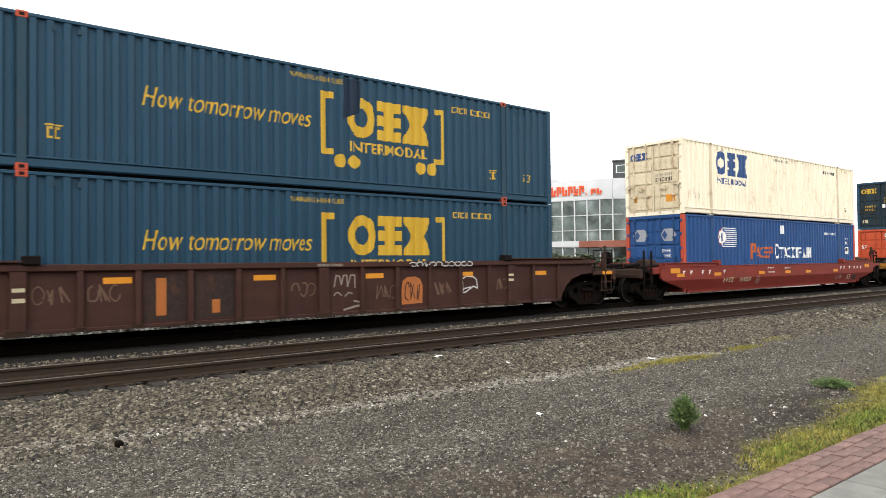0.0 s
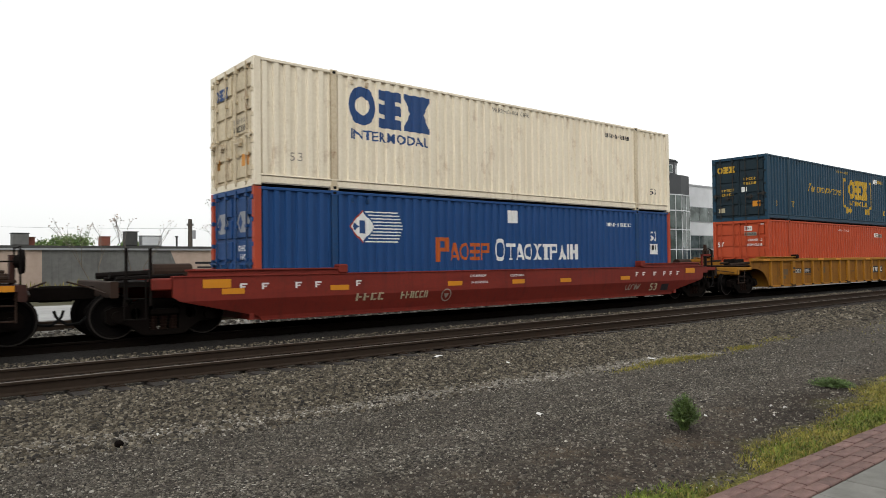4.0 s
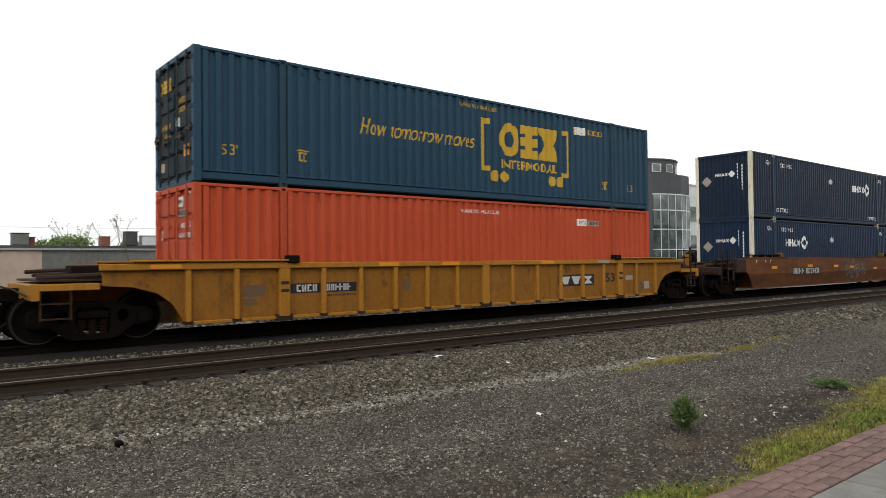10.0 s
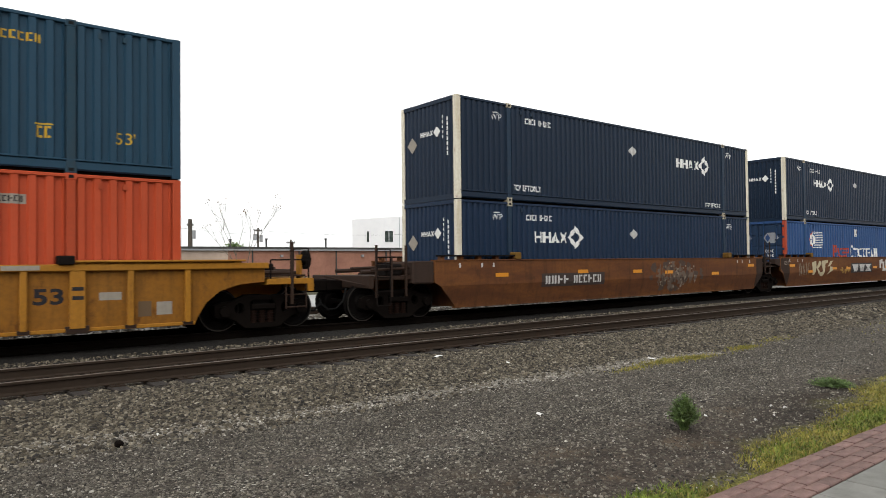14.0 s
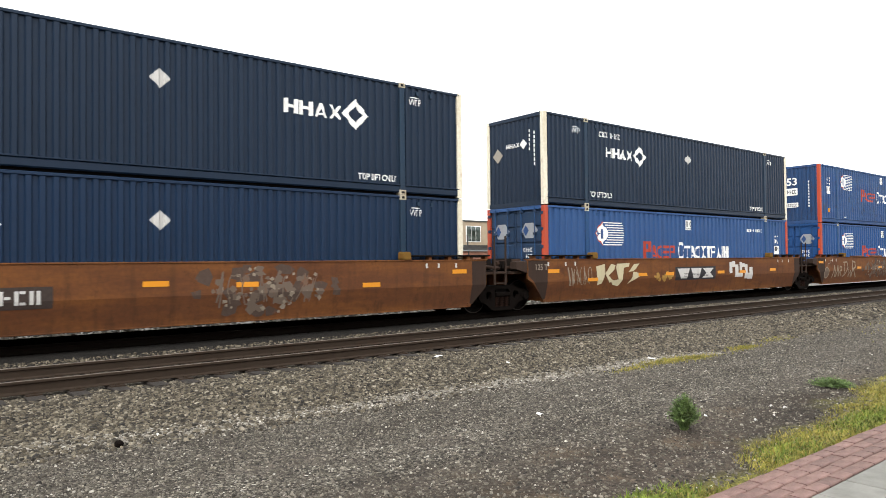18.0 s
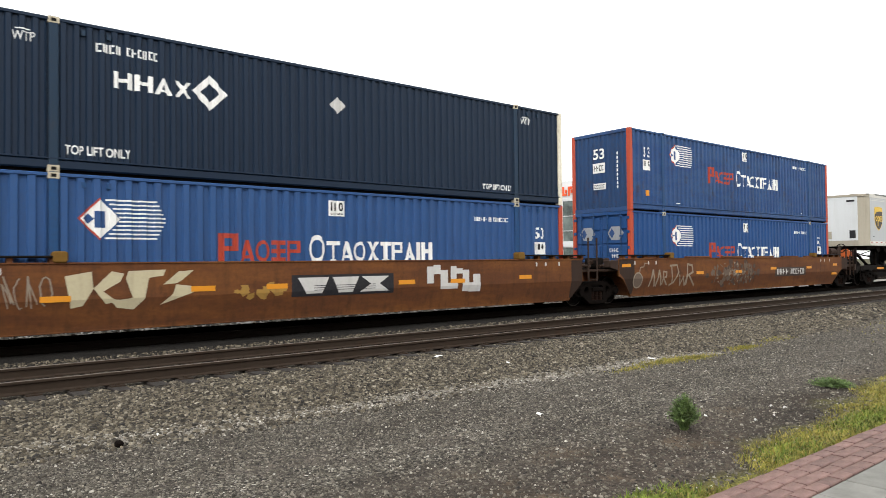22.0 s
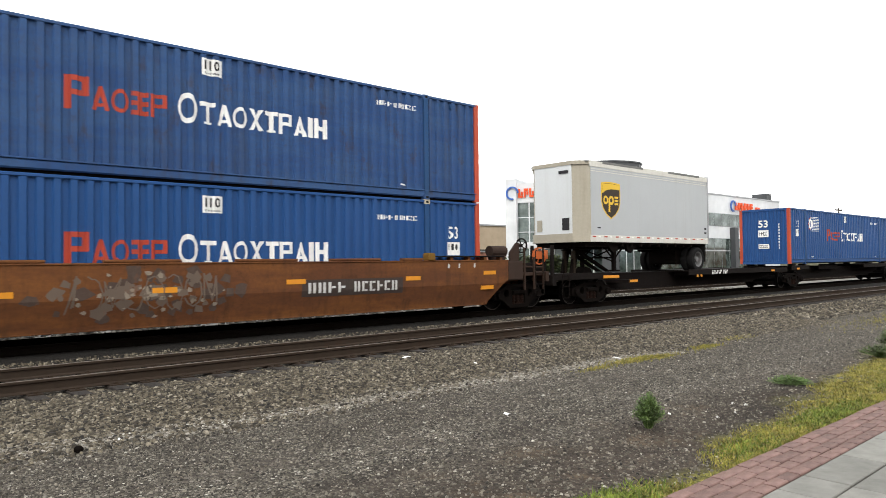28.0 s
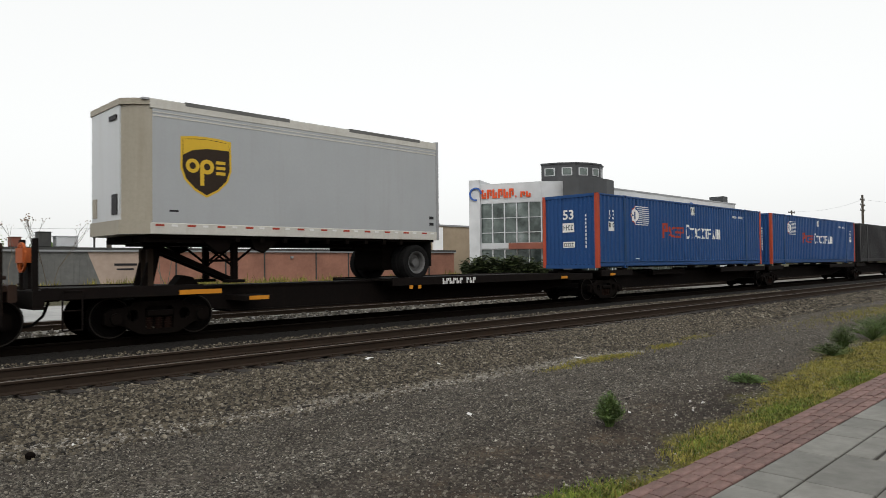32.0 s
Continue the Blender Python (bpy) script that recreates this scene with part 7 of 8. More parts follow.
def slab_rows():
    """Slabs of mixed sizes in courses."""
    out = []
    y = 2.072
    k = 0
    while y > -2.4:
        h = (0.34, 0.46, 0.30, 0.52)[k % 4]
        x = 2.6 + rng.uniform(0, 0.5)
        while x < 13.5:
            w = rng.choice((0.45, 0.6, 0.78, 0.95))
            if h > 0.42 and rng.random() < 0.35:
                out += [(x, x + w, y - h * 0.48, y), (x, x + w, y - h, y - h * 0.5)]
            else:
                out.append((x, x + w, y - h, y))
            x += w
        y -= h
        k += 1
    return out


for x0, x1, y0, y1 in slab_rows():
    g = rng.uniform(0.005, 0.010)
    s = part("slab", Shape().box(x0 + g, x1 - g, y0 + g, y1 - g, -0.07, -0.014 + rng.uniform(-0.003, 0.003)), paver_grey, pavement, bevel=0.006)
part("slab_field", Shape().box(13.6, 120, -6, 2.07, -0.07, -0.018).box(-30, 2.5, -6, 2.07, -0.07, -0.018), paver_grey, pavement)

# ---- stones ----
def ballast_pick(rng, n):
    """The slope beside the near track, with the tie ends left bare."""
    x, y = -0.5 + 22.5 * rng.random(n) ** 1.25, rng.uniform(7.1, 11.08, n)
    off = np.abs((x + 1.0 + 0.265) % 0.53 - 0.265)
    keep = ((off > 0.125) | (y < 10.66)) & (rng.random(n) < (y - 7.1) / 1.3)
    return x[keep], y[keep]



pebbles("ballast_stones", 115000, ballast_pick, 0.0145, stone_bits, "grey-brown crushed stone ballast beside the track", 1)
pebbles("ballast_stones", 14000, strip(22, 60, 7.9, 10.6), 0.024, stone_bits, "grey-brown crushed stone ballast further along", 2)
pebbles("ballast_stones", 16000, strip(0, 40, 12.9, 14.0), 0.017, stone_bits, "crushed stone ballast between the tracks", 3)
pebbles("ballast_stones", 5000, strip(0, 40, 17.0, 20.6), 0.04, pebble_bits, "pale crushed stone behind the train", 4)


def lot_pick(rng, n):
    x = 0.5 + 26 * rng.random(n) ** 1.5
    y = rng.uniform(2.6, 8.2, n)
    return x, y


pebbles("gravel_bits", 95000, lot_pick, 0.0068, pebble_bits, "fine loose grey gravel on the lot", 5)
pebbles("gravel_bits", 1600, lot_pick, 0.0125, pebble_bits, "larger loose stones on the lot", 6)


def ridge_pick(rng, n):
    x = -0.3 + 13 * rng.random(n) ** 1.1
    mid = np.interp(x, [0.9, 2.2, 3.0, 4.7, 7.0, 12.7], [8.08, 7.91, 7.74, 7.74, 7.55, 7.3])
    return x, mid + 0.05 * np.sin(x * 2.3) + rng.normal(0, 0.15, n)


pebbles("gravel_bits", 15000, ridge_pick, 0.0095, pale_bits, "pale ridge of gravel along the ballast", 8)


# ---- grass and weeds ----
def blades(name, pts, h, material, label, seed, width=0.006, lean=0.6):
    rng = np.random.default_rng(seed)
    pts = np.asarray(pts)
    n = len(pts)
    z = lie(pts[:, 0], pts[:, 1])
    hh = h * rng.lognormal(-0.1, 0.35, n)
    a = rng.uniform(0, 6.28, n)
    d = np.stack([np.cos(a), np.sin(a)], -1)
    le = (rng.uniform(0, lean, n) * hh)[:, None] * np.stack([np.cos(a + 1.5), np.sin(a + 1.5)], -1)
    base = np.concatenate([pts[:, :2], z[:, None] - 0.005], 1)
    w = width * rng.uniform(0.7, 1.4, n)[:, None]
    z0 = np.zeros((n, 1))
    v0 = base - np.concatenate([d * w, z0], 1)
    v1 = base + np.concatenate([d * w, z0], 1)
    up = np.concatenate([le * 0.35, (hh * 0.55)[:, None]], 1)
    v2 = base + up + np.concatenate([d * w * 0.8, z0], 1)
    v3 = base + up - np.concatenate([d * w * 0.8, z0], 1)
    v4 = base + np.concatenate([le, (hh * rng.uniform(0.8, 1.0, n))[:, None]], 1)
    p = np.stack([v0, v1, v2, v3, v4], 1).reshape(-1, 3)
    k = np.arange(n)[:, None] * 5
    quads, tris = k + np.array([0, 1, 2, 3]), k + np.array([3, 2, 4])
    me = bpy.data.meshes.new(name)
    me.from_pydata(p.tolist(), [], quads.tolist() + tris.tolist())
    me.materials.append(material)
    return tagged(new(name, me), label, "grass", kind="stuff")


def tuft_points(seed, n, x0, x1, fun):
    """Points in the strip where fun(x, y) beats a random number."""
    r = random.Random(seed)
    out = []
    while len(out) < n:
        x = x0 + (x1 - x0) * r.random() ** 1.6
        y = 2.53 + r.random() * 2.0
        if r.random() < fun(x, y):
            out.append((x, y))
    return out


EDGE_X = [3.6, 4.4, 4.75, 5.1, 5.5, 5.9, 7.2, 9.6, 11.7, 30]
EDGE_Y = [2.98, 2.86, 2.64, 2.62, 2.95, 3.10, 3.10, 3.48, 3.86, 3.95]


def verge(x, y):
    edge = float(np.interp(x, EDGE_X, EDGE_Y)) + 0.2 * noise.noise((x * 1.3, y * 1.3, 2))
    patchy = 0.62 + 0.75 * noise.noise((x * 1.1, y * 1.6, 7))
    return max(0.0, min(1.0, (edge - y) / 0.3)) * max(0.06, min(1, patchy))


def fresh(x, y):
    d = abs(y - 2.70)
    return max(0, 1 - d / 0.28) * max(0, min(1, 0.3 + 1.5 * noise.noise((x * 0.7, 3, 5))))


blades("verge_grass", tuft_points(1, 125000, 3.6, 26, verge), 0.030, grass_blades, "yellowing short grass along the brick edging", 1, 0.0034, 1.6)
blades("verge_grass", tuft_points(2, 15000, 3.6, 16, fresh), 0.038, fresh_blades, "fresh green grass at the brick edging", 2, 0.0045, 1.3)
spot = random.Random(21)
pts = [(spot.gauss(11.2, 0.55), spot.gauss(7.02, 0.12)) for _ in range(2600)] + [(spot.gauss(9.7, 0.3), spot.gauss(6.97, 0.1)) for _ in range(350)]
pts += [(spot.gauss(13.7, 0.3), spot.gauss(7.12, 0.1)) for _ in range(1000)] + [(spot.gauss(15.6, 0.4), spot.gauss(7.4, 0.12)) for _ in range(400)]
blades("lot_grass", pts, 0.035, grass_blades, "thin yellow-green grass on the gravel lot", 3)
pts = [(spot.gauss(26, 3.0), spot.gauss(6.2, 0.5)) for _ in range(2500)]
blades("lot_grass", pts, 0.06, grass_blades, "pale grass patch further along the lot", 4)


def weed(x, y, r, h, n, seed, label, material=None):
    """A bushy weed: many thin stems from one root with small leaves."""
    rg = random.Random(seed)
    w = thing("weed", pose(x, y, ground_z(y) - 0.01), label, "weed")
    st, lf = Shape(), Shape()
    for i in range(n):
        a, t = rg.uniform(0, 6.28), rg.random() ** 0.6
        tip = Vector((math.cos(a) * r * t, math.sin(a) * r * t, h * (1.05 - 0.55 * t * t) * rg.uniform(0.7, 1.05)))
        mid = Vector((tip.x * 0.35, tip.y * 0.35, tip.z * 0.6))
        st.tube((rg.uniform(-0.02, 0.02), rg.uniform(-0.02, 0.02), 0), mid, 0.003, 3)
        st.tube(mid, tip, 0.0025, 3, 0.001)
        for k in range(11):
            q = rg.random()
            p = mid.lerp(tip, q) if q > 0.2 else Vector((0, 0, 0)).lerp(mid, rg.uniform(0.4, 1))
            b, s = rg.uniform(0, 6.28), rg.uniform(0.014, 0.034)
            d = Vector((math.cos(b), math.sin(b), rg.uniform(-0.1, 0.8))) * s
            o = Vector((-math.sin(b), math.cos(b), 0)) * s * 0.28
            lf.add([p, p + d * 0.5 + o, p + d, p + d * 0.5 - o], [(0, 1, 2, 3)])
    part("stalk", st, leaf_spring, w)
    part("foliage", lf, material or leaf_dark, w, fix=False)
    return w


weed(6.06, 3.76, 0.165, 0.37, 300, 1, "bushy green weed growing in the gravel", leaf_spring)
weed(9.5, 3.76, 0.30, 0.15, 170, 2, "low green weed clump beside the grass", leaf_spring)
weed(14.3, 3.88, 0.30, 0.46, 240, 3, "tall bushy green weed at the grass verge")
weed(13.05, 3.72, 0.38, 0.26, 200, 4, "low green weed beside a taller one")
weed(16.4, 3.9, 0.7, 0.48, 220, 5, "wide dark green weed clump in the verge")
weed(18.2, 4.1, 0.8, 0.5, 200, 6, "wide dark green weed clump further along")

# ---- litter ----
def scrap(x, y, lx, ly, turn, label, cat, material=None):
    z = ground_z(y) + 0.03
    s = Shape()
    s.v = [(-lx, -ly, 0), (0, -ly * 0.8, 0.014), (lx, -ly, 0.002), (-lx, ly, 0.01), (0, ly, 0.022), (lx, ly * 0.9, 0.006),
           (-lx, -ly, -0.004), (0, -ly * 0.8, 0.010), (lx, -ly, -0.002), (-lx, ly, 0.006), (0, ly, 0.018), (lx, ly * 0.9, 0.002)]
    s.f = [(0, 1, 4, 3), (1, 2, 5, 4), (6, 9, 10, 7), (7, 10, 11, 8), (0, 6, 7, 1), (1, 7, 8, 2), (2, 8, 11, 5), (5, 11, 10, 4), (4, 10, 9, 3), (3, 9, 6, 0)]
    return solid("litter", s, material or white_mark, pose(x, y, z, 4, 0, turn), label, cat, "litter on the gravel")


scrap(8.19, 10.22, 0.13, 0.03, 25, "flattened strip of white paper on the ballast", "paper")
scrap(8.64, 8.82, 0.045, 0.032, 50, "crumpled white paper scrap", "paper")
scrap(5.71, 5.33, 0.035, 0.03, 10, "small crumpled white wrapper", "wrapper")
scrap(10.78, 7.33, 0.045, 0.06, 70, "white paper cup crushed flat", "paper cup")
scrap(6.76, 3.94, 0.013, 0.016, 30, "small white wrapper beside a weed", "wrapper")
scrap(7.72, 3.55, 0.022, 0.009, -40, "small dull white paper scrap near the grass", "paper", graffiti_white)
scrap(7.72, 3.70, 0.018, 0.009, -30, "torn dull white paper near the grass", "paper", graffiti_white)
scrap(6.90, 3.47, 0.016, 0.01, -20, "dirty white paper scrap near the grass", "paper", graffiti_white)
scrap(7.23, 3.44, 0.012, 0.01, 30, "small torn paper near the grass", "paper", graffiti_white)
scrap(2.27, 7.56, 0.014, 0.014, 10, "tiny white paper scrap at the ballast edge", "paper")
solid("stick", Shape().tube((-0.4, 0, 0), (0.15, 0.02, 0.015), 0.011, 6).tube((0.15, 0.02, 0.015), (0.45, -0.05, 0.0), 0.009, 6, 0.004), bark, pose(6.40, 7.28, ground_z(7.3) + 0.03, 0, 0, 14), "thin dry stick lying on the gravel", "stick")
rock = Shape()
rock.lathe([(-0.03, 0.02), (-0.02, 0.042), (0.012, 0.045), (0.03, 0.03), (0.04, 0.0)], (0, 0, 0), 2, 9)
solid("rock", rock, truck_steel, pose(1.85, 7.42, ground_z(7.42) + 0.03, 8, 5, 20), "dark rounded lump of rock at the ballast edge", "rock")

# ---- behind the train: strip, low buildings, showroom ----
solid("service_strip", Shape().box(-60, 300, 24.8, 34.0, -0.3, -0.1), concrete_strip, pose(0, 0, 0), "pale concrete strip behind the siding", "road", kind="structure")

YB = 65.0
low = thing("low_building", pose(0, 0, 0), "long low commercial building with brick and grey walls", "building")
for x0, x1, m, nm in ((-25, 10.3, pale_stucco, "wall"), (10.3, 20.6, grey_siding, "wall"), (20.6, 26.1, pale_stucco, "wall"), (26.1, 66.8, building_brick, "wall")):
    part(nm, Shape().box(x0, x1, YB, YB + 14, -0.4, 3.15), m, low)
part("roof_edge", Shape().box(-25.2, 67.0, YB - 0.18, YB + 14.2, 3.15, 3.38), roof_dark, low, "dark flat roof edge")
part("gutter_line", Shape().box(-25.2, 67.0, YB - 0.22, YB - 0.16, 3.0, 3.16), galvanised, low)
for k in range(20):
    part("siding_batten", Shape().box(10.5 + k * 0.5, 10.56 + k * 0.5, YB - 0.03, YB + 0.01, 0, 3.0), grey_siding, low)
part("slanted_panel", Shape().prism([(-0.3, 20.6), (-0.3, 21.9), (3.05, 20.6)], 1, YB - 0.05, YB), grey_siding, low)
for x in (28.5, 33.6, 38.0, 44.5, 49.0, 57.0, 62.0):
    part("downpipe", Shape().box(x, x + 0.12, YB - 0.1, YB, 0, 3.1), roof_dark, low)
for x in (31.5, 41.2, 53.0):
    part("wall_lamp", Shape().box(x, x + 0.28, YB - 0.25, YB, 2.35, 2.6), galvanised, low, "small box wall lamp")
part("lettering", Shape().box(22.9, 24.9, YB - 0.03, YB, 1.75, 1.95).box(23.1, 24.6, YB - 0.03, YB, 1.35, 1.5), dark_mark, low, "dark sign lettering")
for x, y, w, h, m, lb in ((17.35, 67, 1.0, 1.35, roof_dark, "dark rooftop cooling unit"), (18.75, 67, 1.75, 1.0, white_panel, "white rooftop ventilation unit"), (15.5, 68, 0.75, 0.9, terracotta, "rusty round rooftop fan"),
                          (8.6, 68, 1.2, 1.1, grey_siding, "grey box rooftop ventilation unit"), (9.4, 69, 1.0, 0.8, terracotta, "rust-red rooftop fan housing"), (55.6, 67, 1.3, 1.25, galvanised, "grey rooftop unit by the pipe")):
    u = thing("rooftop_unit", pose(x, y, 3.38), lb, "rooftop unit", "rooftop units")
    part("casing", Shape().box(0, w, 0, 1.2, 0.1, h, 0.05), m, u, bevel=0.03)
    part("cap", Shape().box(-0.06, w + 0.06, -0.06, 1.26, h, h + 0.06), m, u)
    part("base_curb", Shape().box(0.08, w - 0.08, 0.08, 1.1, 0, 0.1), roof_dark, u)
for x, h in ((21.6, 0.9), (26.8, 0.7), (30.6, 0.8), (37.5, 0.9), (58.0, 1.6)):
    solid("vent_pipe", Shape().tube((0, 0, 0), (0, 0, h), 0.09, 8).tube((0, 0, h), (0, 0, h + 0.12), 0.15, 8), roof_dark, pose(x, 66.2, 3.36), "dark vent pipe on a flat roof", "vent pipe", "vent pipes")


def window_on(parent, x, z, w, h, y, panes=2, m=None):
    fr = part("window", Shape().box(x - w / 2, x + w / 2, y - 0.06, y + 0.02, z, z + h), m or white_stucco, parent, "white-framed window")
    pw = (w - 0.16) / panes
    for k in range(panes):
        part("pane", Shape().box(x - w / 2 + 0.08 + k * pw + 0.04, x - w / 2 + 0.08 + (k + 1) * pw - 0.04, y - 0.075, y - 0.05, z + 0.1, z + h - 0.1), glass_dark, fr)
    return fr


YW = 86.0
white_house = thing("white_building", pose(0, 0, 0), "white two-storey building with a sloping roofline", "building")
def sloped_block(xa, xb, za, zb, y0, y1, skew, z0):
    """A block whose roof slopes from za to zb and whose sides run off askew."""
    return Shape().add([(xa, y0, z0), (xb, y0, z0), (xb + skew, y1, z0), (xa + skew, y1, z0), (xa, y0, za), (xb, y0, zb), (xb + skew, y1, zb), (xa + skew, y1, za)],
                       [(0, 3, 2, 1), (4, 5, 6, 7), (0, 1, 5, 4), (1, 2, 6, 5), (2, 3, 7, 6), (3, 0, 4, 7)])


part("wall", sloped_block(53.1, 67.8, 7.88, 9.2, YW, YW + 14, 9.0, -0.3), white_stucco, white_house)
part("wing", Shape().box(67.8, 69.8, YW + 1, YW + 12, -0.3, 8.5), white_stucco, white_house)
part("roof_trim", sloped_block(53.0, 68.0, 8.01, 9.34, YW - 0.02, YW + 14.1, 9.0, 7.5), white_stucco, white_house)
window_on(white_house, 59.5, 4.75, 1.7, 1.85, YW)
window_on(white_house, 64.6, 4.9, 0.9, 2.1, YW, 1)
window_on(white_house, 55.75, 4.7, 0.6, 1.75, YW, 1)
part("downpipe", Shape().box(61.4, 61.5, YW - 0.1, YW, 0, 8.6), white_panel, white_house)
beige = thing("beige_building", pose(0, 0, 0), "beige stucco two-storey building with a flat roof", "building")
part("wall", Shape().box(69.9, 84.5, YW, YW + 14, -0.3, 8.4), beige_stucco, beige)
part("roof_edge", Shape().box(69.8, 84.7, YW - 0.15, YW + 14, 8.4, 8.62), roof_dark, beige)
window_on(beige, 70.9, 5.0, 1.5, 2.7, YW)
window_on(beige, 76.6, 5.0, 3.3, 2.7, YW, 3)
part("lower_roof", Shape().prism([(3.3, 62.5), (3.3, 86), (4.3, 86), (4.3, 64.5)], 1, YW - 6, YW - 0.2), roof_dark, beige, "dark sloped lower roof")
tan_box = thing("tan_building", pose(0, 0, 0), "tan flat-roofed building beside the showroom", "building")
part("wall", Shape().box(73.2, 86.0, 76, 78, -0.3, 7.4), beige_stucco, tan_box)
part("roof_edge", Shape().box(73.0, 86.2, 75.8, 78, 7.4, 7.65), galvanised, tan_box)
part("white_bay", Shape().box(73.4, 75.4, 75.7, 76, -0.3, 7.2), white_stucco, tan_box)

# showroom: an angled glazed wing, a dark tower with a drum, and a long white wing
show = thing("showroom_building", pose(0, 0, 0), "white and charcoal showroom with a glass front and tower", "building")
A, B = Vector((54.9, 49.4)), Vector((57.5, 43.3))
along = (B - A).normalized()
out = Vector((-along.y, along.x))
if out.dot(-A) < 0:
    out = -out
FRONT = Matrix(((along.x, -out.x, 0, A.x), (along.y, -out.y, 0, A.y), (0, 0, 1, 0), (0, 0, 0, 1)))    # x along the front, y into the building


def at_front(shape, m=FRONT):
    shape.v = [tuple(m @ Vector(v)) for v in shape.v]
    return shape


WF = (B - A).length
part("upper_wall", at_front(Shape().box(0, WF, 0, 9, 7.95, 10.0)), white_panel, show)
part("pylon", at_front(Shape().box(-1.15, 0.05, -0.4, 8.5, -0.3, 10.45)), white_panel, show, "white panelled pylon")
part("inner_wall", at_front(Shape().box(0.0, WF, 0.5, 9, -0.3, 7.95)), charcoal_panel, show)
part("sill_band", at_front(Shape().box(0, WF, -0.1, 0.5, 3.1, 3.7)), white_panel, show)
part("canopy", at_front(Shape().box(3.4, WF + 2.4, -1.1, 0.4, 3.0, 3.65)), terracotta, show, "brick-red entrance canopy")
cols = 5
levels = [(0.2, 3.0), (3.72, 4.75), (4.8, 6.3), (6.35, 7.9)]
for k in range(cols):
    for z0, z1 in levels:
        part("pane", at_front(Shape().box(k * WF / cols + 0.06, (k + 1) * WF / cols - 0.06, 0.14, 0.2, z0, z1)), glass_dark, show)
for k in range(cols + 1):
    part("mullion", at_front(Shape().box(k * WF / cols - 0.06, k * WF / cols + 0.06, 0.0, 0.25, 0, 7.95)), white_panel, show)
for z0, z1 in levels:
    part("transom", at_front(Shape().box(0, WF, 0.02, 0.25, z1, z1 + 0.07)), white_panel, show)
C = Vector((59.6, 41.3))
ret = (C - B).normalized()
ro = Vector((-ret.y, ret.x))
if ro.dot(-B) < 0:
    ro = -ro
SIDE = Matrix(((ret.x, -ro.x, 0, B.x), (ret.y, -ro.y, 0, B.y), (0, 0, 1, 0), (0, 0, 0, 1)))
WS = (C - B).length
part("upper_wall", at_front(Shape().box(0.03, WS, 0.02, 6, 7.95, 10.0), SIDE), white_panel, show)
part("inner_wall", at_front(Shape().box(0.1, WS, 0.5, 6, -0.3, 7.9), SIDE), charcoal_panel, show)
for k in range(2):
    for z0, z1 in levels:
        part("pane", at_front(Shape().box(k * WS / 2 + 0.08, (k + 1) * WS / 2 - 0.06, 0.14, 0.2, z0, z1), SIDE), glass_dark, show)
    part("mullion", at_front(Shape().box((k + 1) * WS / 2 - 0.05, (k + 1) * WS / 2 + 0.05, 0.05, 0.25, 0, 7.95), SIDE), white_panel, show)
for z0, z1 in levels:
    part("transom", at_front(Shape().box(0.05, WS, 0.05, 0.25, z1, z1 + 0.07), SIDE), white_panel, show)
tower_ring = [(58.0, 40.9), (58.9, 39.6), (60.4, 38.8), (62.3, 38.5), (64.2, 38.8), (66.0, 40.0), (67.5, 47), (66.5, 46.2)]
part("tower", Shape().prism(tower_ring, 2, -0.3, 10.15), charcoal_panel, show, "charcoal panelled round tower")
drum_ring = [(60.4, 45.4), (61.0, 43.6), (62.2, 42.2), (63.8, 41.4), (65.6, 41.3), (67.2, 42.0), (68.2, 44.0), (68.5, 48), (65, 48.3)]
part("drum", Shape().prism(drum_ring, 2, 10.1, 12.15), charcoal_panel, show, "charcoal drum with clerestory windows")
part("drum_cap", Shape().prism([((x - 64.5) * 1.03 + 64.5, (y - 45) * 1.03 + 45) for x, y in drum_ring], 2, 12.15, 12.3), charcoal_panel, show)


def wall_piece(name, p, q, s0, s1, z0, z1, material, d=0.06, label=""):
    p, q = Vector(p), Vector(q)
    u = (q - p)
    n = Vector((-u.y, u.x)).normalized()
    if n.dot(-p) < 0:
        n = -n
    a, b = p + u * s0, p + u * s1
    s = Shape()
    o = n * d
    s.add([(a.x, a.y, z0), (b.x, b.y, z0), (b.x, b.y, z1), (a.x, a.y, z1), (a.x + o.x, a.y + o.y, z0), (b.x + o.x, b.y + o.y, z0), (b.x + o.x, b.y + o.y, z1), (a.x + o.x, a.y + o.y, z1)],
          [(0, 3, 2, 1), (4, 5, 6, 7), (0, 1, 5, 4), (1, 2, 6, 5), (2, 3, 7, 6), (3, 0, 4, 7)])
    return part(name, s, material, show, label)


for i in range(6):
    wall_piece("window", drum_ring[i], drum_ring[i + 1], 0.2, 0.8, 10.9, 11.75, white_panel)
    wall_piece("pane", drum_ring[i], drum_ring[i + 1], 0.26, 0.74, 10.98, 11.68, glass_dark, 0.09)
for i in (1, 2, 3):
    for k in range(2):
        for z0, z1 in ((0.4, 2.6), (2.75, 4.6), (4.75, 6.5), (6.6, 8.1)):
            wall_piece("pane", tower_ring[i], tower_ring[i + 1], 0.06 + k * 0.47, 0.49 + k * 0.47, z0, z1, glass_dark, 0.05)
        wall_piece("mullion", tower_ring[i], tower_ring[i + 1], 0.49 + k * 0.49, 0.53 + k * 0.47, 0.3, 8.2, white_panel, 0.09)
    for z in (0.3, 2.62, 4.62, 6.52, 8.1):
        wall_piece("transom", tower_ring[i], tower_ring[i + 1], 0.0, 1.0, z, z + 0.1, white_panel, 0.08)
YR = 40.2
part("long_wing", Shape().box(65.5, 98.8, YR, YR + 16, -0.3, 9.55), white_panel, show)
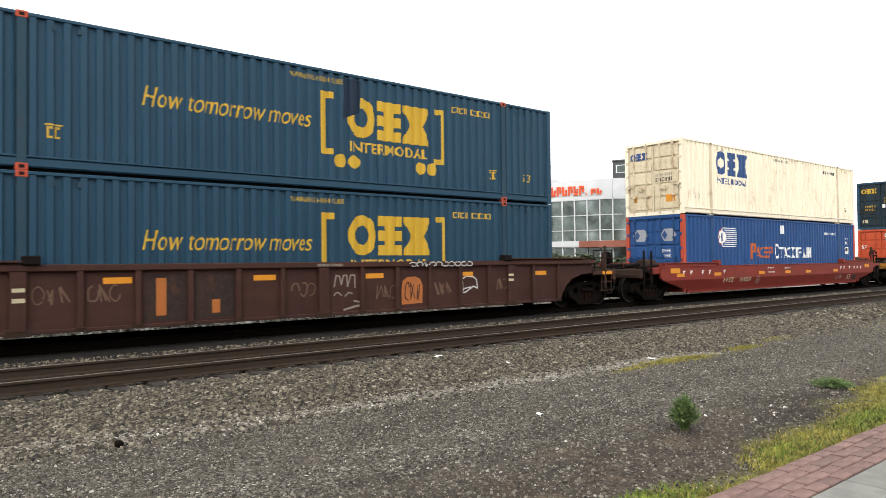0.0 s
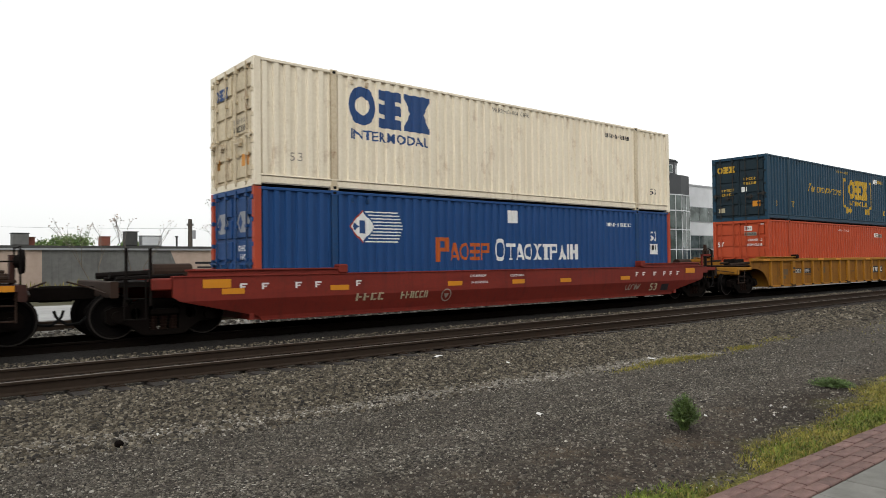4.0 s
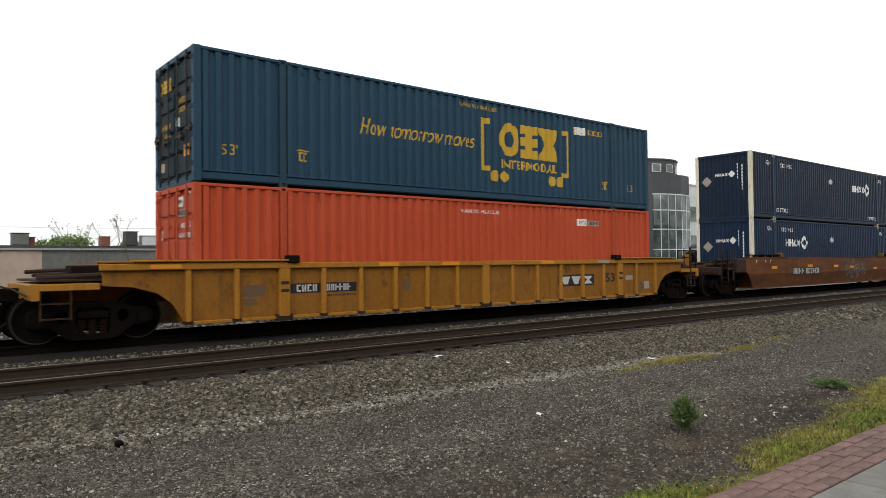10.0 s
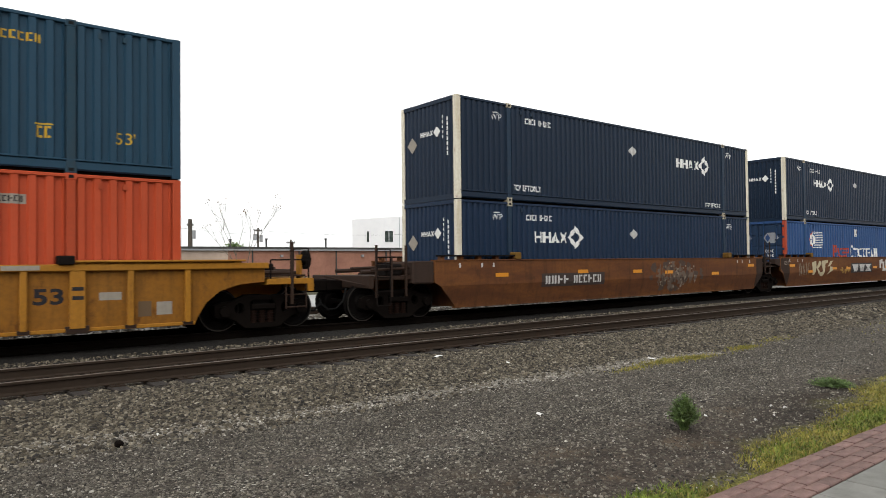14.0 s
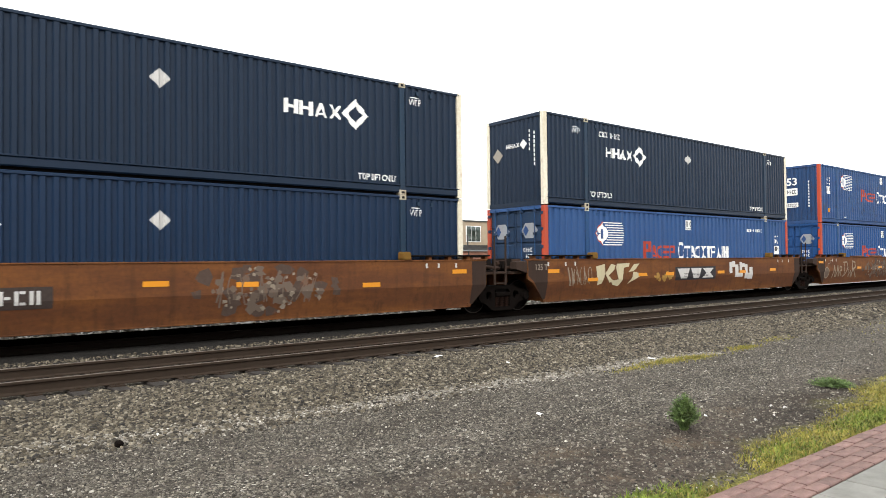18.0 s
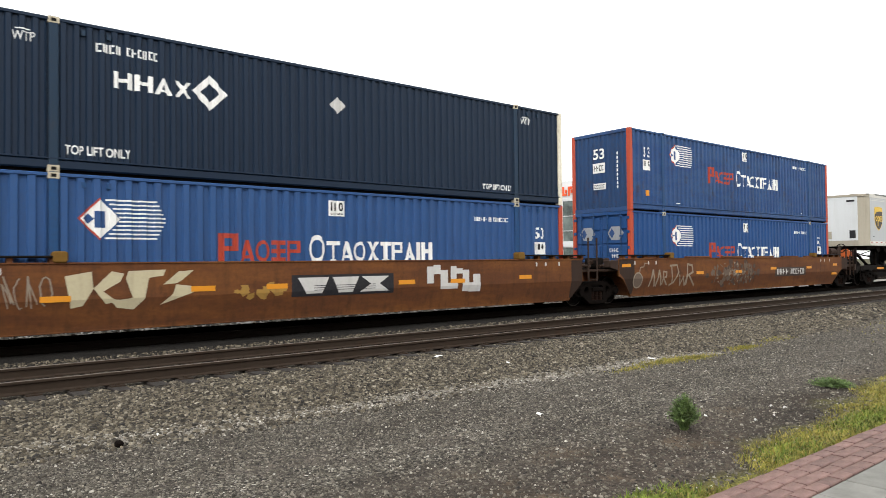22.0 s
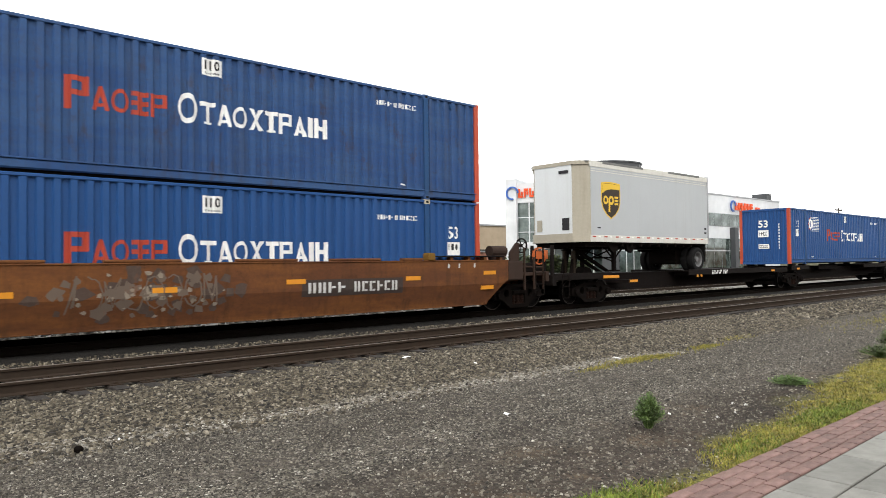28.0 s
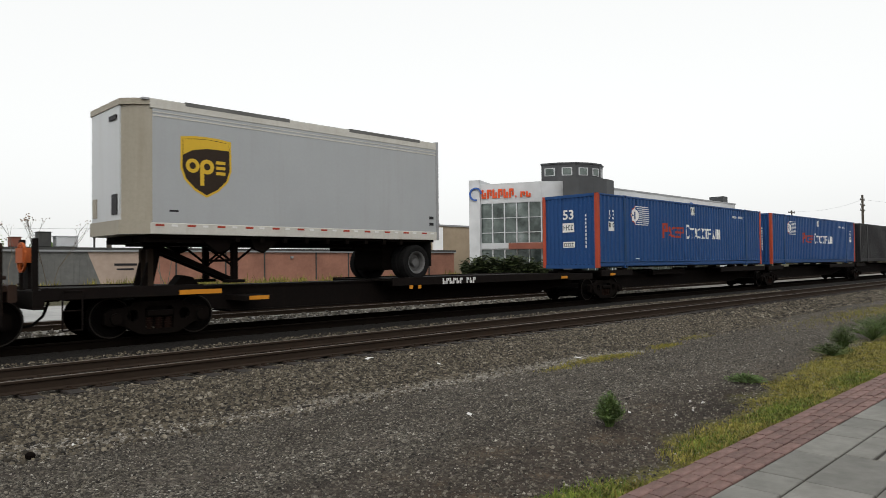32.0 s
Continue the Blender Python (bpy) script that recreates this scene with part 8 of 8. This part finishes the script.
part("wing_parapet", Shape().box(65.4, 99.0, YR - 0.08, YR + 0.3, 9.5, 9.66), galvanised, show)
for z0, z1 in ((5.75, 7.25), (2.85, 4.2), (0.4, 2.65)):
    part("ribbon_frame", Shape().box(66.3, 93.4, YR - 0.05, YR, z0 - 0.06, z1 + 0.06), galvanised, show)
    for k in range(14):
        a = 66.4 + k * 1.92
        part("pane", Shape().box(a + 0.06, a + 1.86, YR - 0.08, YR - 0.03, z0, z1), glass_dark, show)
for x in (72.5, 84.0):
    part("pilaster", Shape().box(x, x + 0.9, YR - 0.7, YR, -0.3, 5.6), charcoal_panel, show)
part("roof_stack", Shape().box(97.2, 98.7, YR + 1, YR + 3, 9.5, 10.7), charcoal_panel, show)


# plain coloured shapes in place of the sign
def sign_shapes(parent, m, length, h, stand=0.0):
    ring = Shape()
    n = 18
    for k in range(n - 4):
        a, b = 2 * math.pi * k / n, 2 * math.pi * (k + 1) / n
        ring.prism([(-0.5 + 0.55 * math.cos(a), 0.5 * h + 0.55 * math.sin(a)), (-0.5 + 0.72 * math.cos(a), 0.5 * h + 0.72 * math.sin(a)), (-0.5 + 0.72 * math.cos(b), 0.5 * h + 0.72 * math.sin(b)), (-0.5 + 0.55 * math.cos(b), 0.5 * h + 0.55 * math.sin(b))][::-1], 1, -0.15, 0.0)
    ring.v = [(z, y, x) for x, y, z in ring.v]
    ring.v = [(x, y - stand, z) for x, y, z in ring.v]
    part("sign_ring", at_front(ring, m), blue_sign, parent, "blue open ring sign")
    w = length / 9.2
    for k in range(9):
        hh = h if k < 6 else h * 0.62
        s = Shape().box(k * w + 0.04, k * w + w * 0.38, -0.14, 0.0, 0, hh)
        if k == 6:
            s = Shape().box(k * w + 0.1, k * w + w * 0.35, -0.14, 0.0, 0, h * 0.2)
        else:
            s.box(k * w + w * 0.38, k * w + w * 0.84, -0.14, 0.0, hh * (0.72 if k % 2 else 0.0), hh * (1.0 if k % 2 else 0.24))
            s.box(k * w + w * 0.56, k * w + w * 0.86, -0.14, 0.0, hh * 0.3, hh * 0.66)
        part("sign_block", at_front(s, m), sign_red, parent)


sign_red = paint("sign_red", (0.6, 0.072, 0.016), 0.4, 0.05)
blue_sign = paint("blue_sign", (0.04, 0.104, 0.336), 0.4, 0.05)
sign_shapes(show, FRONT @ Matrix.Translation((0.15, -0.02, 8.45)), 5.6, 0.95, 0.42)
sign_shapes(show, Matrix.Translation((85.2, YR - 0.12, 7.85)), 7.6, 0.95)


# an unseen plain wall, added behind the walk to cut off low sky light
solid("wall_south", Shape().box(-60, 260, -9.5, -9.0, -0.3, 5.0), building_brick, pose(0, 0, 0), "unseen brick wall added behind the walk to block low sky", "wall", kind="structure")


# ---- shrubs, trees, poles ----
def shrub(x, y, w, h, seed, label, material=None):
    """Spreading evergreen: arching branches with short needle sprays."""
    rg = random.Random(seed)
    t = thing("shrub", pose(x, y, -0.2), label, "shrub", "shrubs before the showroom")
    br, lf = Shape(), Shape()
    for i in range(26):
        a = rg.uniform(0, 6.28)
        tip = Vector((math.cos(a) * w * rg.uniform(0.4, 1), math.sin(a) * w * 0.6 * rg.uniform(0.4, 1), h * rg.uniform(0.45, 1)))
        br.tube((0, 0, 0), tip, 0.03, 4, 0.01)
        for k in range(120):
            p = tip * rg.uniform(0.3, 1.05) + Vector((rg.gauss(0, 0.14), rg.gauss(0, 0.14), rg.gauss(0, 0.08)))
            b, s = rg.uniform(0, 6.28), rg.uniform(0.2, 0.42)
            d = Vector((math.cos(b), math.sin(b), rg.uniform(-0.3, 0.4))) * s
            o = Vector((-math.sin(b), math.cos(b), rg.uniform(-0.4, 0.4))) * s * 0.35
            lf.add([p, p + d * 0.5 + o, p + d, p + d * 0.5 - o], [(0, 1, 2, 3)])
    part("branchwork", br, bark, t)
    part("foliage", lf, material or leaf_dark, t, fix=False)


for k, (x, y, w, h) in enumerate(((40.5, 37.2, 1.5, 2.2), (41.4, 36.3, 1.6, 2.4), (42.2, 35.4, 1.7, 2.3), (43.0, 34.5, 1.6, 2.2), (43.9, 33.4, 1.5, 2.0))):
    shrub(x, y, w, h, k, "spreading dark evergreen shrub before the showroom")


def sapling(x, y, h, seed, label, buds=True, spread=0.5, stems=4):
    """A thin bare tree: forked stems with a few buds."""
    rg = random.Random(seed)
    t = thing("sapling", pose(x, y, -0.2), label, "tree", "bare saplings")
    br, bd = Shape(), Shape()

    def grow(p, d, length, r, depth):
        q = p + d * length
        br.tube(p, q, r, 5, r * 0.65)
        if depth == 0:
            for _ in range(2):
                c = q + Vector((rg.gauss(0, 0.08), rg.gauss(0, 0.08), rg.gauss(0, 0.08)))
                s = rg.uniform(0.03, 0.07)
                for a in range(3):
                    u = Vector((rg.gauss(0, 1), rg.gauss(0, 1), rg.gauss(0, 1))).normalized() * s
                    w = u.orthogonal().normalized() * s * 0.7
                    bd.add([c - u, c + w, c + u, c - w], [(0, 1, 2, 3)])
            return
        for _ in range(rg.choice((2, 2, 3))):
            e = (d + Vector((rg.gauss(0, spread), rg.gauss(0, spread), rg.uniform(0.0, 0.3)))).normalized()
            grow(q, e, length * rg.uniform(0.55, 0.8), r * 0.62, depth - 1)

    for k in range(stems):
        d = Vector((rg.gauss(0, 0.22), rg.gauss(0, 0.22), 1)).normalized()
        grow(Vector((rg.gauss(0, 0.12), rg.gauss(0, 0.12), 0)), d, h * 0.36, 0.034, 3)
    part("stem", br, bark, t)
    if buds:
        tagged(part("bud_spray", bd, bud_brown, t, fix=False), kind="stuff")


sapling(19.0, 45.0, 7.0, 3, "bare thin sapling with brown seed heads", stems=3, spread=0.32)
sapling(12.2, 45.5, 5.8, 5, "bare thin sapling beside the grey wall", stems=2, spread=0.3)
sapling(10.3, 46.0, 5.6, 8, "bare thin sapling with pale buds", stems=2, spread=0.3)


def tree(x, y, h, w, seed, label, material=None):
    """A broadleaf tree in young leaf: trunk, limbs and a gappy crown of leaf clumps."""
    rg = random.Random(seed)
    t = thing("tree", pose(x, y, -0.3), label, "tree", "distant trees")
    tr, lf = Shape(), Shape()
    tr.tube((0, 0, 0), (0, 0, h * 0.5), w * 0.06, 8, w * 0.04)
    for i in range(9):
        a = rg.uniform(0, 6.28)
        tip = Vector((math.cos(a) * w * 0.4 * rg.uniform(0.5, 1), math.sin(a) * w * 0.4 * rg.uniform(0.5, 1), h * rg.uniform(0.6, 0.98)))
        tr.tube((0, 0, h * rg.uniform(0.3, 0.5)), tip, w * 0.025, 5, w * 0.008)
        for c in range(7):
            cc = tip + Vector((rg.gauss(0, w * 0.13), rg.gauss(0, w * 0.13), rg.gauss(0, h * 0.07)))
            for k in range(38):
                p = cc + Vector((rg.gauss(0, w * 0.07), rg.gauss(0, w * 0.07), rg.gauss(0, w * 0.06)))
                u = Vector((rg.gauss(0, 1), rg.gauss(0, 1), rg.gauss(0, 1))).normalized() * rg.uniform(0.15, 0.32)
                v = u.orthogonal().normalized() * u.length * 0.6
                lf.add([p - u, p + v, p + u, p - v], [(0, 1, 2, 3)])
    part("trunk", tr, bark, t)
    part("crown", lf, material or leaf_spring, t, fix=False)


tree(23.5, 125, 6.2, 8.5, 1, "distant tree in young spring leaf")
tree(19.0, 128, 5.4, 6.0, 2, "distant green tree behind the low building")
tree(32.0, 120, 5.8, 4.5, 3, "distant small green tree behind the roofs")
tree(54.0, 130, 5.5, 5.0, 4, "distant green tree between poles")
tree(3.0, 130, 5.4, 6.0, 6, "distant green tree over the flat roof")
for k in range(9):
    tree(190 + k * 16 + (k % 3) * 4, 46 + (k % 4) * 9, 6.5 + (k % 3), 9.5, 20 + k, "distant green tree along the railway line", leaf_dark)


def pole(x, y, h, arms, label, r=0.14):
    t = thing("utility_pole", pose(x, y, -0.3), label, "utility pole", "utility poles")
    part("shaft", Shape().tube((0, 0, 0), (0, 0, h), r, 10, r * 0.7), pole_wood, t)
    for k, (z, w) in enumerate(arms):
        arm = part("crossarm", Shape().box(-w, w, -0.06, 0.06, z, z + 0.14), pole_wood, t)
        for s in (-0.9, -0.45, 0.45, 0.9):
            part("insulator", Shape().tube((w * s, 0, z + 0.14), (w * s, 0, z + 0.32), 0.06, 6, 0.03), galvanised, arm)
    return t


pole(116.6, 28.6, 11.4, [(10.6, 1.2), (9.8, 1.2), (9.0, 1.2)], "tall wooden utility pole with three crossarms", 0.22)
pole(109.0, 36.0, 9.2, [(8.8, 1.3)], "wooden utility pole with one crossarm", 0.13)
p1 = pole(25.9, 75, 6.9, [(6.2, 0.35)], "wooden utility pole behind the low building", 0.3)
part("transformer", Shape().tube((0.35, 0, 4.8), (0.35, 0, 5.7), 0.24, 12), galvanised, p1, "grey pole transformer")
p2 = pole(35.9, 80, 6.4, [(6.0, 0.5)], "wooden utility pole with a transformer", 0.15)
part("transformer", Shape().tube((-0.35, 0, 4.9), (-0.35, 0, 5.7), 0.24, 12).tube((0.4, 0, 4.7), (0.4, 0, 5.6), 0.2, 12), galvanised, p2, "grey pole transformer")
pole(42.3, 84, 5.2, [(4.7, 0.6)], "short wooden utility pole beyond the brick building", 0.17)
wires = Shape()
for (xa, ya, za), (xb, yb, zb) in (((25.9, 75, 5.8), (35.9, 80, 5.9)), ((25.9, 75, 5.6), (-30, 70, 6.2)), ((35.9, 80, 5.8), (70, 84, 6.6)), ((116.6, 28.6, 10.4), (109, 36, 8.8)), ((116.6, 28.6, 10.4), (200, 10, 10.5))):
    prev = None
    for k in range(9):
        s = k / 8
        p = (xa + (xb - xa) * s, ya + (yb - ya) * s, za + (zb - za) * s - 0.6 * 4 * s * (1 - s))
        if prev:
            wires.tube(prev, p, 0.011, 4)
        prev = p
solid("overhead_wire", wires, rubber, pose(0, 0, 0), "thin dark overhead wires between poles", "cable")

# weeds along the low building and beyond the siding
rgw = random.Random(11)
pts = []
for _ in range(28):
    cx, cy, w = rgw.uniform(4, 66), rgw.uniform(57, 64.3), rgw.uniform(0.25, 1.1)
    pts += [(rgw.gauss(cx, w), rgw.gauss(cy, 0.3)) for _ in range(int(70 * w) + 20)]
blades("far_weeds", pts, 0.6, grass_blades, "tall patchy yellow-green weeds along the low building", 9, 0.035)


def motions():
    for ob, (x, y, z) in ROLLING:
        walk(ob, [(t, pose(x + TRAIN[t], y, z)) for t in range(33)])
    for ob, (x, y, z), r in WHEELS:
        rows = []
        for i in range(241):
            t = i * 4 / 30
            rows.append((t, pose(x, y, z) @ Matrix.Rotation(gone(t) / r, 4, "Y")))
        walk(ob, rows)


motions()
